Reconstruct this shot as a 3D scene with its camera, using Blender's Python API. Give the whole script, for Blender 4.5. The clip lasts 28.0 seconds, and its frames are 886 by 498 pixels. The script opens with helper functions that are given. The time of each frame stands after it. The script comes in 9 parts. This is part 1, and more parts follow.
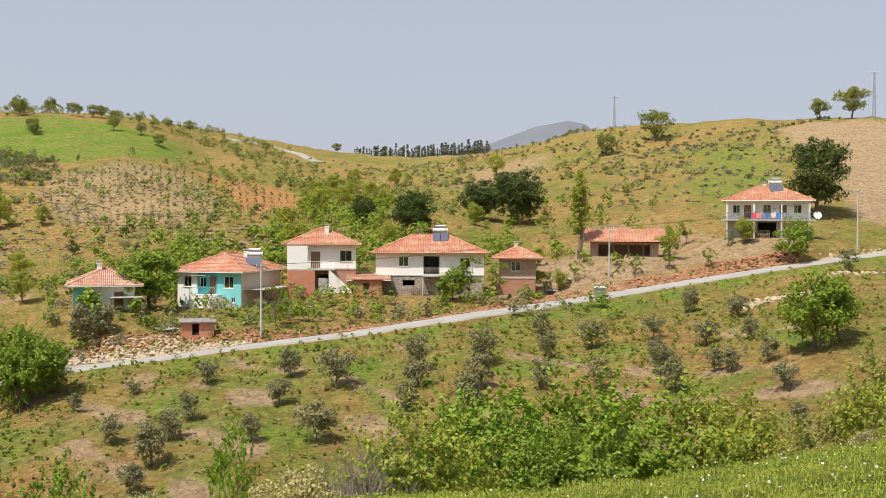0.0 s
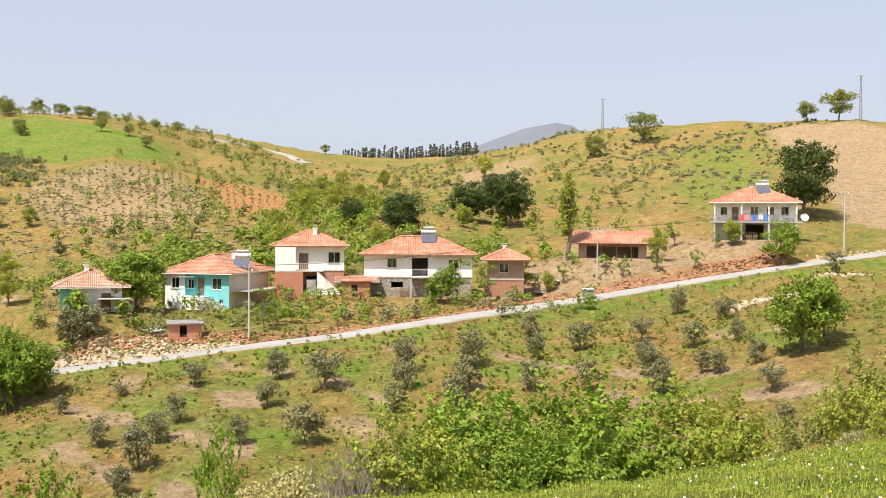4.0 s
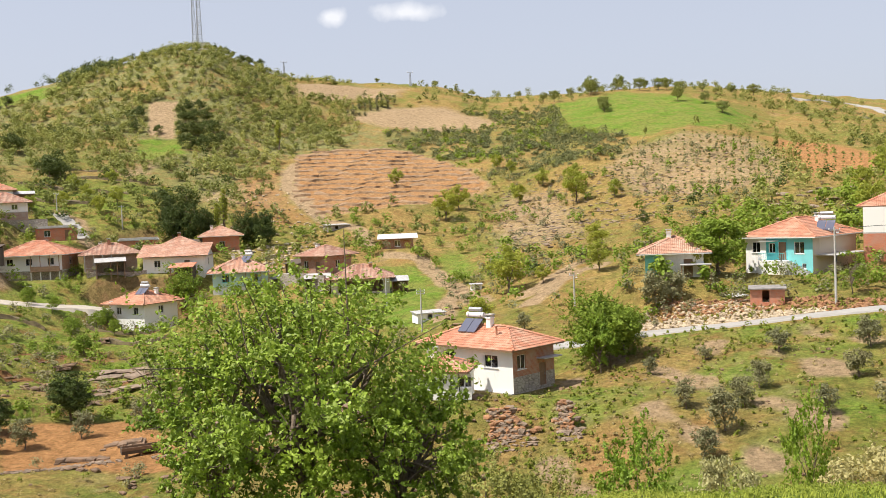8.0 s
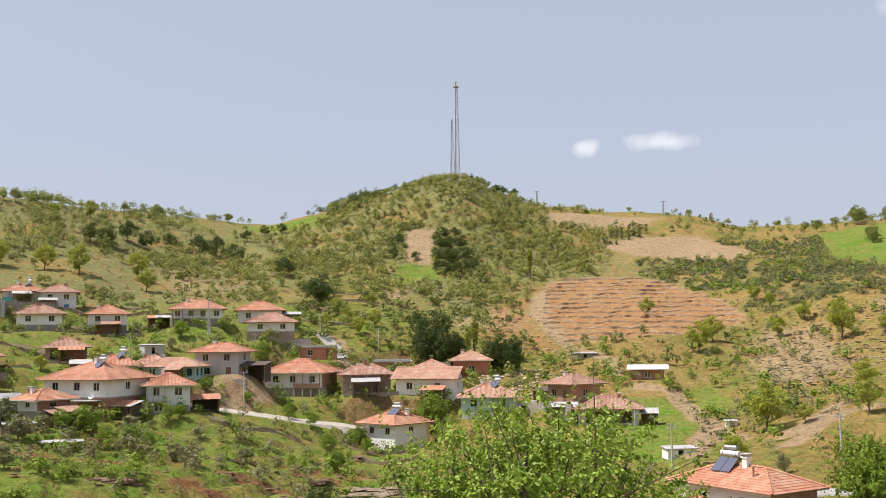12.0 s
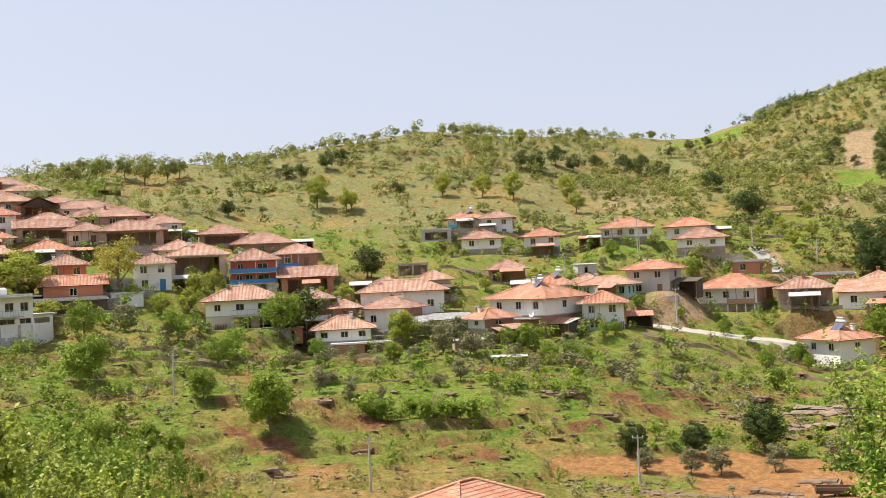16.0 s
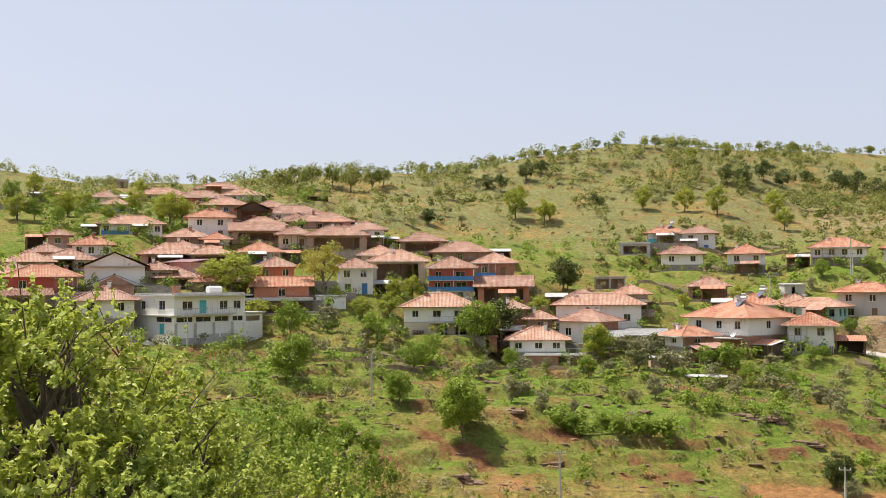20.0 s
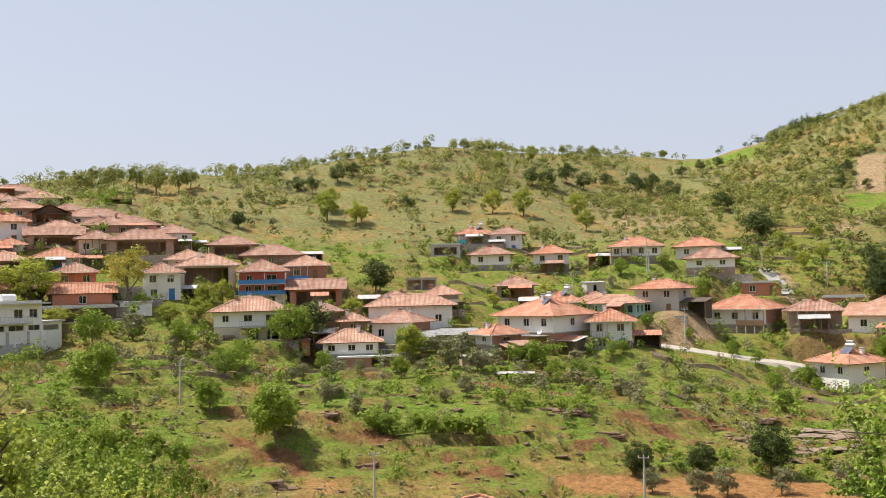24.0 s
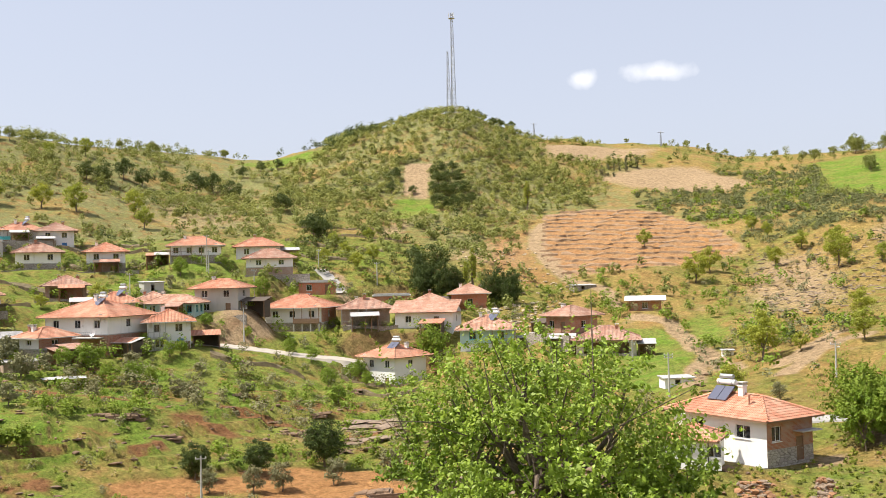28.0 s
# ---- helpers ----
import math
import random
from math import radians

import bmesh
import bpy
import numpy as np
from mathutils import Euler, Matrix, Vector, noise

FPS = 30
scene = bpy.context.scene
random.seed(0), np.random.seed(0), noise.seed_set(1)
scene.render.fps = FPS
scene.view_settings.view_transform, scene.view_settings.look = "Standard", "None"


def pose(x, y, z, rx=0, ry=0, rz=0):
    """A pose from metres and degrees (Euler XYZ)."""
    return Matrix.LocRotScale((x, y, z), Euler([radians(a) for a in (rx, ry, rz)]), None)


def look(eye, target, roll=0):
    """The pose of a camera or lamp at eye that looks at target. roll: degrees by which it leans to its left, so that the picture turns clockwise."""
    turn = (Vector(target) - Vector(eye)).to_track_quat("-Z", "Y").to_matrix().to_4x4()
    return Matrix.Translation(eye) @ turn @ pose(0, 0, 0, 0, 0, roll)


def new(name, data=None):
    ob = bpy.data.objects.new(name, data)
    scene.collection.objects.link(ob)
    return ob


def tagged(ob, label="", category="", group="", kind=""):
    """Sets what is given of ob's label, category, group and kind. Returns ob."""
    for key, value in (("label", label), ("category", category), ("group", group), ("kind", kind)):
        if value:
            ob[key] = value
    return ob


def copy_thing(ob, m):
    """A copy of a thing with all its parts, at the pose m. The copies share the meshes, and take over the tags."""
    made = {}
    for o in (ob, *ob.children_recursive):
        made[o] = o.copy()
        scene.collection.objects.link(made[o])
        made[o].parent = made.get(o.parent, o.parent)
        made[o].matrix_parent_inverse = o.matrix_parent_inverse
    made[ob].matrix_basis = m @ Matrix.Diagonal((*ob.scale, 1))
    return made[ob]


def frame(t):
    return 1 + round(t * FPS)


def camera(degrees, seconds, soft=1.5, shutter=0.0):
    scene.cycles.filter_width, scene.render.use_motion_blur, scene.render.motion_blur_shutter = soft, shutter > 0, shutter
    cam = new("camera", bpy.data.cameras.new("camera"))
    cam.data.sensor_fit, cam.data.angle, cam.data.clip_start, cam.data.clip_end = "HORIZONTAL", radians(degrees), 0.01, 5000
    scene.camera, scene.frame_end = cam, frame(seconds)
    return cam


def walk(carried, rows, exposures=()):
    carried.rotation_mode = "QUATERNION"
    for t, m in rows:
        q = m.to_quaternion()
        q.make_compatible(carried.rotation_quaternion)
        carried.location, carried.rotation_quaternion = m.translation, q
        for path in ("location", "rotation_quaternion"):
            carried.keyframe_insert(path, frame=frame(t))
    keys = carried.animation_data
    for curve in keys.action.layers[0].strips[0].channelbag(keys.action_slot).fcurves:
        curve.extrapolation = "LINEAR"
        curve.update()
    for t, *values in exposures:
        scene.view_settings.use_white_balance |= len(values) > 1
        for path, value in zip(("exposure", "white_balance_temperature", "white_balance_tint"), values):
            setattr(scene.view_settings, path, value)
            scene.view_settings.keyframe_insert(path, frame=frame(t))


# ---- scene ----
FOV = 46.4
cam = camera(FOV, 28.0, 0.85)
# seconds, and the turn of the camera (Euler degrees); it stands on a hillside lawn and turns on the spot
TURNS = [
    (0.0, 88.82, -0.26, 0.04),
    (0.5, 88.15, -0.26, -3.97),
    (1.0, 88.84, 0.60, -9.83),
    (1.5, 89.84, -0.05, -14.63),
    (2.0, 89.64, -0.13, -13.56),
    (2.5, 89.17, 0.28, -10.33),
    (3.0, 89.52, 0.16, -7.32),
    (3.5, 88.91, -0.16, -3.51),
    (5.5, 88.95, -0.39, 2.06),
    (6.0, 88.63, 2.07, -0.64),
    (6.5, 85.66, 1.93, 9.27),
    (7.0, 85.75, 2.45, 20.19),
    (7.5, 88.47, 3.03, 27.27),
    (8.0, 87.56, 2.39, 30.65),
    (8.5, 87.67, 2.34, 35.59),
    (9.0, 89.01, 1.25, 37.89),
    (9.5, 92.12, 1.54, 39.55),
    (10.0, 94.61, 0.96, 39.77),
    (10.5, 94.60, 0.94, 41.00),
    (11.0, 95.56, 0.07, 42.22),
    (11.5, 95.37, 0.06, 42.98),
    (13.5, 92.89, 2.47, 52.84),
    (14.0, 92.02, 1.62, 56.35),
    (14.5, 90.74, 0.87, 57.90),
    (15.0, 90.27, 0.84, 60.12),
    (15.5, 90.94, 2.21, 63.55),
    (16.0, 91.09, 2.57, 67.80),
    (16.5, 91.15, 1.40, 71.84),
    (17.0, 91.57, 0.79, 74.97),
    (17.5, 91.53, 1.69, 76.85),
    (18.0, 91.43, 1.51, 78.55),
    (18.5, 91.26, 0.97, 79.08),
    (19.0, 91.47, 0.44, 79.53),
    (19.5, 91.77, 0.14, 78.18),
    (20.0, 91.99, 0.43, 78.63),
    (20.5, 91.92, 0.86, 78.50),
    (21.0, 91.70, 0.54, 78.27),
    (21.5, 91.54, -0.11, 78.09),
    (22.0, 91.20, 0.43, 75.33),
    (22.5, 91.38, 0.82, 71.12),
    (24.5, 91.76, 1.44, 67.72),
    (25.0, 91.21, 1.37, 65.83),
    (25.5, 90.59, 1.13, 61.25),
    (26.0, 91.03, 1.70, 56.92),
    (26.5, 91.04, 1.39, 53.14),
    (27.0, 91.06, 1.33, 50.49),
    (27.5, 90.97, 1.19, 47.84),
    (28.0, 91.33, 1.37, 44.25),
]
walk(cam, [(t, pose(-0.12 * math.sin(radians(rz)), 0.12 * math.cos(radians(rz)), 1.6, rx, ry, rz)) for t, rx, ry, rz in TURNS],
     exposures=[(0, 0.0, 6500, 10), (1, 0.3, 6500, 10), (1.5, 0.38, 6500, 10), (3, 0.38, 6500, 10), (6, 0.28, 6500, 10), (7, 0.48, 6500, 10), (8, 0.25, 6500, 10), (9, 0.34, 6400, 11), (10, 0.08, 6250, 11), (11, 0.07, 6250, 11), (14, 0.28, 6500, 10), (15, 0.38, 6500, 10), (17, 0.4, 6500, 10), (18.5, 0.28, 6500, 10), (20, 0.3, 6500, 10), (22, 0.24, 6500, 10), (25, 0.28, 6500, 10), (27, 0.38, 6500, 10), (28, 0.42, 6500, 10)])

# ---- daylight ----
SUN_BEARING, SUN_HEIGHT = 138, 61
world = bpy.data.worlds.new("sky")
scene.world = world
world.use_nodes = True
wn, wl = world.node_tree.nodes, world.node_tree.links
sky = wn.new("ShaderNodeTexSky")
sky.sky_type, sky.sun_disc = "NISHITA", False
sky.sun_elevation, sky.sun_rotation = radians(SUN_HEIGHT), radians(-SUN_BEARING)
sky.air_density, sky.dust_density, sky.ozone_density, sky.altitude = 1.0, 3.5, 1.2, 300
wn["Background"].inputs["Strength"].default_value = 0.11
veil = wn.new("ShaderNodeMix")  # thin haze over the whole sky
veil.data_type, veil.inputs[0].default_value, veil.inputs[7].default_value = "RGBA", 0.7, (5.5, 5.75, 6.65, 1)
wl.new(sky.outputs["Color"], veil.inputs[6])
up, rise, thin = wn.new("ShaderNodeTexCoord"), wn.new("ShaderNodeSeparateXYZ"), wn.new("ShaderNodeMapRange")  # thinner overhead
wl.new(up.outputs["Generated"], rise.inputs[0]), wl.new(rise.outputs["Z"], thin.inputs["Value"])
for key, value in (("From Min", 0.14), ("From Max", 0.85), ("To Min", 0.7), ("To Max", 0.42)):
    thin.inputs[key].default_value = value
wl.new(thin.outputs[0], veil.inputs[0])
# a few small fair-weather clouds: direction, half-width and half-height in degrees
aim = wn.new("ShaderNodeTexCoord")
puff = wn.new("ShaderNodeTexNoise")
puff.inputs["Scale"].default_value, puff.inputs["Detail"].default_value = 34, 6
wl.new(aim.outputs["Generated"], puff.inputs["Vector"])
tint = veil.outputs[2]
for bearing, rise, wide, tall in ((36.4, 10.4, 1.0, 0.55), (32.1, 10.5, 1.9, 0.50), (18.7, 16.4, 2.6, 1.00)):
    a, e = radians(bearing), radians(rise)
    gap = wn.new("ShaderNodeVectorMath")
    gap.operation = "SUBTRACT"
    wl.new(aim.outputs["Generated"], gap.inputs[0])
    gap.inputs[1].default_value = (-math.sin(a) * math.cos(e), math.cos(a) * math.cos(e), math.sin(e))
    spin = wn.new("ShaderNodeVectorRotate")
    spin.rotation_type = "Z_AXIS"
    spin.inputs["Angle"].default_value = -a
    wl.new(gap.outputs[0], spin.inputs["Vector"])
    size = wn.new("ShaderNodeVectorMath")
    size.operation = "DIVIDE"
    size.inputs[1].default_value = (radians(wide), 1.0, radians(tall))
    wl.new(spin.outputs[0], size.inputs[0])
    far = wn.new("ShaderNodeVectorMath")
    far.operation = "LENGTH"
    wl.new(size.outputs[0], far.inputs[0])
    soft = wn.new("ShaderNodeMath")
    soft.operation = "MULTIPLY_ADD"
    wl.new(puff.outputs["Fac"], soft.inputs[0])
    soft.inputs[1].default_value = -2.2
    wl.new(far.outputs["Value"], soft.inputs[2])
    edge = wn.new("ShaderNodeMapRange")
    for key, value in (("From Min", -0.1), ("From Max", -1.0), ("To Min", 0.0), ("To Max", 0.75)):
        edge.inputs[key].default_value = value
    wl.new(soft.outputs[0], edge.inputs["Value"])
    cloud = wn.new("ShaderNodeMix")
    cloud.data_type = "RGBA"
    cloud.inputs[7].default_value = (8.2, 8.2, 8.4, 1)
    wl.new(edge.outputs[0], cloud.inputs[0])
    wl.new(tint, cloud.inputs[6])
    tint = cloud.outputs[2]
wl.new(tint, wn["Background"].inputs["Color"])
sun = new("sun", bpy.data.lights.new("sun", "SUN"))
sun.data.energy, sun.data.angle, sun.data.color = 5.5, radians(0.6), (1.0, 0.93, 0.82)
sb, se = radians(SUN_BEARING), radians(SUN_HEIGHT)
sun.matrix_world = look((-math.sin(sb) * math.cos(se) * 300, math.cos(sb) * math.cos(se) * 300, math.sin(se) * 300), (0, 0, 0))


# ---- materials ----
def material(name):
    m = bpy.data.materials.new(name)
    m.use_nodes = True
    n, l = m.node_tree.nodes, m.node_tree.links
    return m, n, l, n["Principled BSDF"]


def node(n, kind, **values):
    """A node; values are set on its sockets by name (spaces as underscores)."""
    o = n.new(kind)
    for key, value in values.items():
        o.inputs[key.replace("_", " ")].default_value = value
    return o


def blend(n, l, fac, a, b, how="MIX"):
    """Mix of two colours or sockets by a factor or socket."""
    o = n.new("ShaderNodeMix")
    o.data_type, o.blend_type = "RGBA", how
    for socket, value in ((o.inputs[0], fac), (o.inputs[6], a), (o.inputs[7], b)):
        if hasattr(value, "is_linked"):
            l.new(value, socket)
        else:
            socket.default_value = value if isinstance(value, float) else (*value, 1)
    return o.outputs[2]


def ramp(n, l, source, low, high):
    o = n.new("ShaderNodeMapRange")
    o.inputs["From Min"].default_value, o.inputs["From Max"].default_value = low, high
    l.new(source, o.inputs["Value"])
    return o.outputs[0]


def noise_of(n, l, scale, detail=4, rough=0.6, space="Object"):
    c = n.new("ShaderNodeTexCoord")
    o = node(n, "ShaderNodeTexNoise", Scale=scale, Detail=detail, Roughness=rough)
    l.new(c.outputs[space], o.inputs["Vector"])
    return o.outputs["Fac"]


def relief(n, l, b, source, strength, distance):
    o = node(n, "ShaderNodeBump", Strength=strength, Distance=distance)
    l.new(source, o.inputs["Height"])
    l.new(o.outputs[0], b.inputs["Normal"])


def plain(name, colour, rough=0.8, metal=0.0, spread=0.2, scale=2.0, bump=0.3, depth=0.02):
    """A surface with stains at two scales and a fine relief."""
    m, n, l, b = material(name)
    dark, light = tuple(c * (1 - spread) for c in colour), tuple(min(1, c * (1 + spread * 0.6)) for c in colour)
    c = blend(n, l, ramp(n, l, noise_of(n, l, scale), 0.3, 0.7), dark, light)
    c = blend(n, l, ramp(n, l, noise_of(n, l, scale * 9), 0.35, 0.75), c, blend(n, l, 0.25, c, dark))
    l.new(c, b.inputs["Base Color"])
    b.inputs["Roughness"].default_value, b.inputs["Metallic"].default_value = rough, metal
    relief(n, l, b, noise_of(n, l, scale * 14), bump, depth)
    return m


def plaster(name, colour):
    """Limewashed render with rain streaks, damp blotches and patches where it has come off."""
    m, n, l, b = material(name)
    streak = n.new("ShaderNodeMapping")
    streak.inputs["Scale"].default_value = (0.8, 0.8, 0.22)
    tc = n.new("ShaderNodeTexCoord")
    l.new(tc.outputs["Object"], streak.inputs[0])
    sn = node(n, "ShaderNodeTexNoise", Scale=1.3, Detail=6.0, Roughness=0.65)
    l.new(streak.outputs[0], sn.inputs["Vector"])
    grime = tuple(c * k for c, k in zip(colour, (0.62, 0.58, 0.52)))
    c = blend(n, l, ramp(n, l, sn.outputs["Fac"], 0.56, 0.95), colour, grime)
    c = blend(n, l, ramp(n, l, noise_of(n, l, 0.7, 6), 0.62, 0.72), c, blend(n, l, 0.5, c, (0.36, 0.31, 0.25)))
    l.new(c, b.inputs["Base Color"])
    b.inputs["Roughness"].default_value = 0.92
    relief(n, l, b, noise_of(n, l, 14), 0.3, 0.02)
    return m


def brickwork(name, a, bb, joint, width=0.24, row=0.1, per_row=0.5):
    m, n, l, b = material(name)
    tc, sx = n.new("ShaderNodeTexCoord"), n.new("ShaderNodeSeparateXYZ")
    l.new(tc.outputs["Object"], sx.inputs[0])
    add = n.new("ShaderNodeMath")
    l.new(sx.outputs[0], add.inputs[0]), l.new(sx.outputs[1], add.inputs[1])
    co = n.new("ShaderNodeCombineXYZ")
    l.new(add.outputs[0], co.inputs[0]), l.new(sx.outputs[2], co.inputs[1])
    t = node(n, "ShaderNodeTexBrick", Color1=(*a, 1), Color2=(*bb, 1), Mortar=(*joint, 1), Scale=1.0, Mortar_Size=0.012, Brick_Width=width, Row_Height=row)
    l.new(co.outputs[0], t.inputs["Vector"])
    c = blend(n, l, ramp(n, l, noise_of(n, l, 1.1, 5), 0.45, 0.8), t.outputs["Color"], joint)
    l.new(c, b.inputs["Base Color"])
    b.inputs["Roughness"].default_value = 0.9
    relief(n, l, b, t.outputs["Fac"], -0.5, 0.02)
    return m


def masonry(name, a, bb, joint, scale=2.2):
    """Rough field-stone wall."""
    m, n, l, b = material(name)
    tc, mp = n.new("ShaderNodeTexCoord"), n.new("ShaderNodeMapping")
    mp.inputs["Scale"].default_value = (1, 1, 1.8)
    l.new(tc.outputs["Object"], mp.inputs[0])
    v = node(n, "ShaderNodeTexVoronoi", Scale=scale)
    e = node(n, "ShaderNodeTexVoronoi", Scale=scale)
    e.feature = "DISTANCE_TO_EDGE"
    l.new(mp.outputs[0], v.inputs["Vector"]), l.new(mp.outputs[0], e.inputs["Vector"])
    sp = n.new("ShaderNodeSeparateColor")
    l.new(v.outputs["Color"], sp.inputs[0])
    c = blend(n, l, sp.outputs[0], a, bb)
    c = blend(n, l, ramp(n, l, e.outputs["Distance"], 0.0, 0.09), joint, c)
    l.new(c, b.inputs["Base Color"])
    b.inputs["Roughness"].default_value = 0.95
    relief(n, l, b, e.outputs["Distance"], 0.8, 0.08)
    return m


def roof_tiles(name, a, bb, old):
    """Clay roof tiles: barrels along u (0.22 m), courses along v (0.35 m); lichen and paler replaced patches."""
    m, n, l, b = material(name)
    uv = n.new("ShaderNodeUVMap")
    br = node(n, "ShaderNodeTexBrick", Color1=(*a, 1), Color2=(*bb, 1), Mortar=(*[c * 0.45 for c in a], 1), Scale=1.0, Mortar_Size=0.018, Brick_Width=0.24, Row_Height=0.36, Bias=-0.1)
    br.offset = 0.0
    l.new(uv.outputs[0], br.inputs["Vector"])
    wv = node(n, "ShaderNodeTexWave", Scale=0.72)
    wv.bands_direction = "X"
    sc = n.new("ShaderNodeMapping")
    sc.inputs["Scale"].default_value = (2.0, 0.0, 1.0)
    l.new(uv.outputs[0], sc.inputs[0]), l.new(sc.outputs[0], wv.inputs["Vector"])
    c = blend(n, l, ramp(n, l, noise_of(n, l, 0.7, 6, 0.7), 0.46, 0.62), br.outputs["Color"], old)
    c = blend(n, l, ramp(n, l, noise_of(n, l, 3.2, 5, 0.7), 0.5, 0.72), c, blend(n, l, 0.6, c, (0.12, 0.075, 0.05)))
    oi = n.new("ShaderNodeObjectInfo")
    c = blend(n, l, ramp(n, l, oi.outputs["Random"], -0.6, 1.6), c, blend(n, l, 0.4, c, old))
    l.new(c, b.inputs["Base Color"])
    b.inputs["Roughness"].default_value = 0.85
    relief(n, l, b, wv.outputs["Fac"], 0.9, 0.07)
    return m


def foliage(name, dark, light, thin=0.38, gloss=0.15):
    """Leaves: light comes through them, and each leaf differs a little."""
    m, n, l, b = material(name)
    g = n.new("ShaderNodeNewGeometry")
    oi = n.new("ShaderNodeObjectInfo")
    c = blend(n, l, g.outputs["Random Per Island"], dark, light)
    c = blend(n, l, ramp(n, l, oi.outputs["Random"], -1.0, 2.2), c, tuple(x * k for x, k in zip(light, (1.25, 1.0, 0.8))))
    c = blend(n, l, ramp(n, l, noise_of(n, l, 0.5, 3), 0.35, 0.7), c, blend(n, l, 0.35, c, dark))
    l.new(c, b.inputs["Base Color"])
    b.inputs["Roughness"].default_value = 0.55
    b.inputs["Specular IOR Level"].default_value = gloss
    tr = n.new("ShaderNodeBsdfTranslucent")
    l.new(c, tr.inputs["Color"])
    mx = n.new("ShaderNodeMixShader")
    mx.inputs[0].default_value = thin
    l.new(b.outputs[0], mx.inputs[1]), l.new(tr.outputs[0], mx.inputs[2])
    l.new(mx.outputs[0], n["Material Output"].inputs[0])
    return m


def land_material():
    """Grass, dry grass, soil and ploughed field, blended by the land's own cover: bare soil, lush green, ochre,
    haze-paled hill grass.
    """
    m, n, l, b = material("land")
    at = n.new("ShaderNodeAttribute")
    at.attribute_name = "cover"
    sp = n.new("ShaderNodeSeparateColor")
    l.new(at.outputs["Color"], sp.inputs[0])
    big, mid, fine = noise_of(n, l, 0.045, 5, 0.65), noise_of(n, l, 0.35, 6, 0.7), noise_of(n, l, 3.0, 5, 0.75)
    patch, rust_at, speck = noise_of(n, l, 0.17, 6, 0.68), noise_of(n, l, 0.24, 7, 0.72), noise_of(n, l, 1.7, 6, 0.72)

    def times(a, k, add=0.0):
        o = n.new("ShaderNodeMath")
        o.operation = "MULTIPLY_ADD"
        l.new(a, o.inputs[0])
        if hasattr(k, "is_linked"):
            l.new(k, o.inputs[1])
        else:
            o.inputs[1].default_value = k
        o.inputs[2].default_value = add
        return o.outputs[0]

    dry = blend(n, l, ramp(n, l, fine, 0.3, 0.7), (0.235, 0.155, 0.050), (0.42, 0.288, 0.105))
    green = blend(n, l, ramp(n, l, fine, 0.3, 0.7), (0.111, 0.138, 0.024), (0.241, 0.252, 0.059))
    rust = blend(n, l, ramp(n, l, fine, 0.3, 0.7), (0.21, 0.105, 0.04), (0.36, 0.205, 0.08))
    lush = blend(n, l, ramp(n, l, fine, 0.3, 0.75), (0.137, 0.166, 0.030), (0.285, 0.308, 0.073))
    tan = blend(n, l, ramp(n, l, fine, 0.3, 0.7), (0.292, 0.205, 0.117), (0.464, 0.335, 0.200))
    ochre = blend(n, l, ramp(n, l, fine, 0.3, 0.7), (0.32, 0.155, 0.06), (0.46, 0.25, 0.105))
    ochre = blend(n, l, ramp(n, l, sp.outputs[1], 0.25, 0.5), ochre, blend(n, l, ramp(n, l, fine, 0.3, 0.7), (0.17, 0.075, 0.036), (0.30, 0.155, 0.07)))
    # hill grass, its colour paled and greyed to put in distance haze
    hill = blend(n, l, ramp(n, l, fine, 0.3, 0.7), (0.163, 0.162, 0.056), (0.288, 0.277, 0.122))
    mixed = n.new("ShaderNodeMath")
    mixed.operation = "ADD"
    l.new(ramp(n, l, big, 0.36, 0.64), mixed.inputs[0]), l.new(ramp(n, l, mid, 0.2, 0.8), mixed.inputs[1])
    c = blend(n, l, ramp(n, l, mixed.outputs[0], 0.70, 1.5), dry, green)
    c = blend(n, l, times(at.outputs["Alpha"], ramp(n, l, mixed.outputs[0], 0.45, 0.95)), c, hill)
    c = blend(n, l, times(ramp(n, l, noise_of(n, l, 0.13, 6, 0.7), 0.58, 0.68), 0.5), c, tan)
    for channel, colour in ((1, lush), (0, tan), (2, ochre)):
        k = n.new("ShaderNodeMath")
        k.operation = "ADD"
        l.new(sp.outputs[channel], k.inputs[0]), l.new(times(mid, 0.9, -0.45), k.inputs[1])
        c = blend(n, l, ramp(n, l, k.outputs[0], 0.3, 0.7), c, colour)
        if channel == 1:  # last year's stalks and fresh growth in the sward
            c = blend(n, l, times(times(ramp(n, l, rust_at, 0.52, 0.63), 0.75), ramp(n, l, sp.outputs[1], 0.88, 0.8)), c, rust)
            c = blend(n, l, times(ramp(n, l, patch, 0.47, 0.57), times(sp.outputs[1], 0.95, 0.1)), c, blend(n, l, ramp(n, l, fine, 0.3, 0.7), (0.092, 0.165, 0.018), (0.20, 0.295, 0.040)))
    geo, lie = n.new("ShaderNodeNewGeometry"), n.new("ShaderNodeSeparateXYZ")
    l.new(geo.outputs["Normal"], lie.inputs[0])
    bank = blend(n, l, ramp(n, l, fine, 0.3, 0.7), (0.15, 0.082, 0.042), (0.29, 0.175, 0.095))  # bare earth on the steep banks, with the steps' undercut shade put into the colour
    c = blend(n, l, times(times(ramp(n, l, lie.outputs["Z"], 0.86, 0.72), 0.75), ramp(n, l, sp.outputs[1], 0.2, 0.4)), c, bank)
    c = blend(n, l, times(ramp(n, l, speck, 0.54, 0.64), 0.55), c, blend(n, l, 0.75, c, (0.052, 0.062, 0.015)))
    tuft = n.new("ShaderNodeMapRange")  # tufts and bare specks in the sward
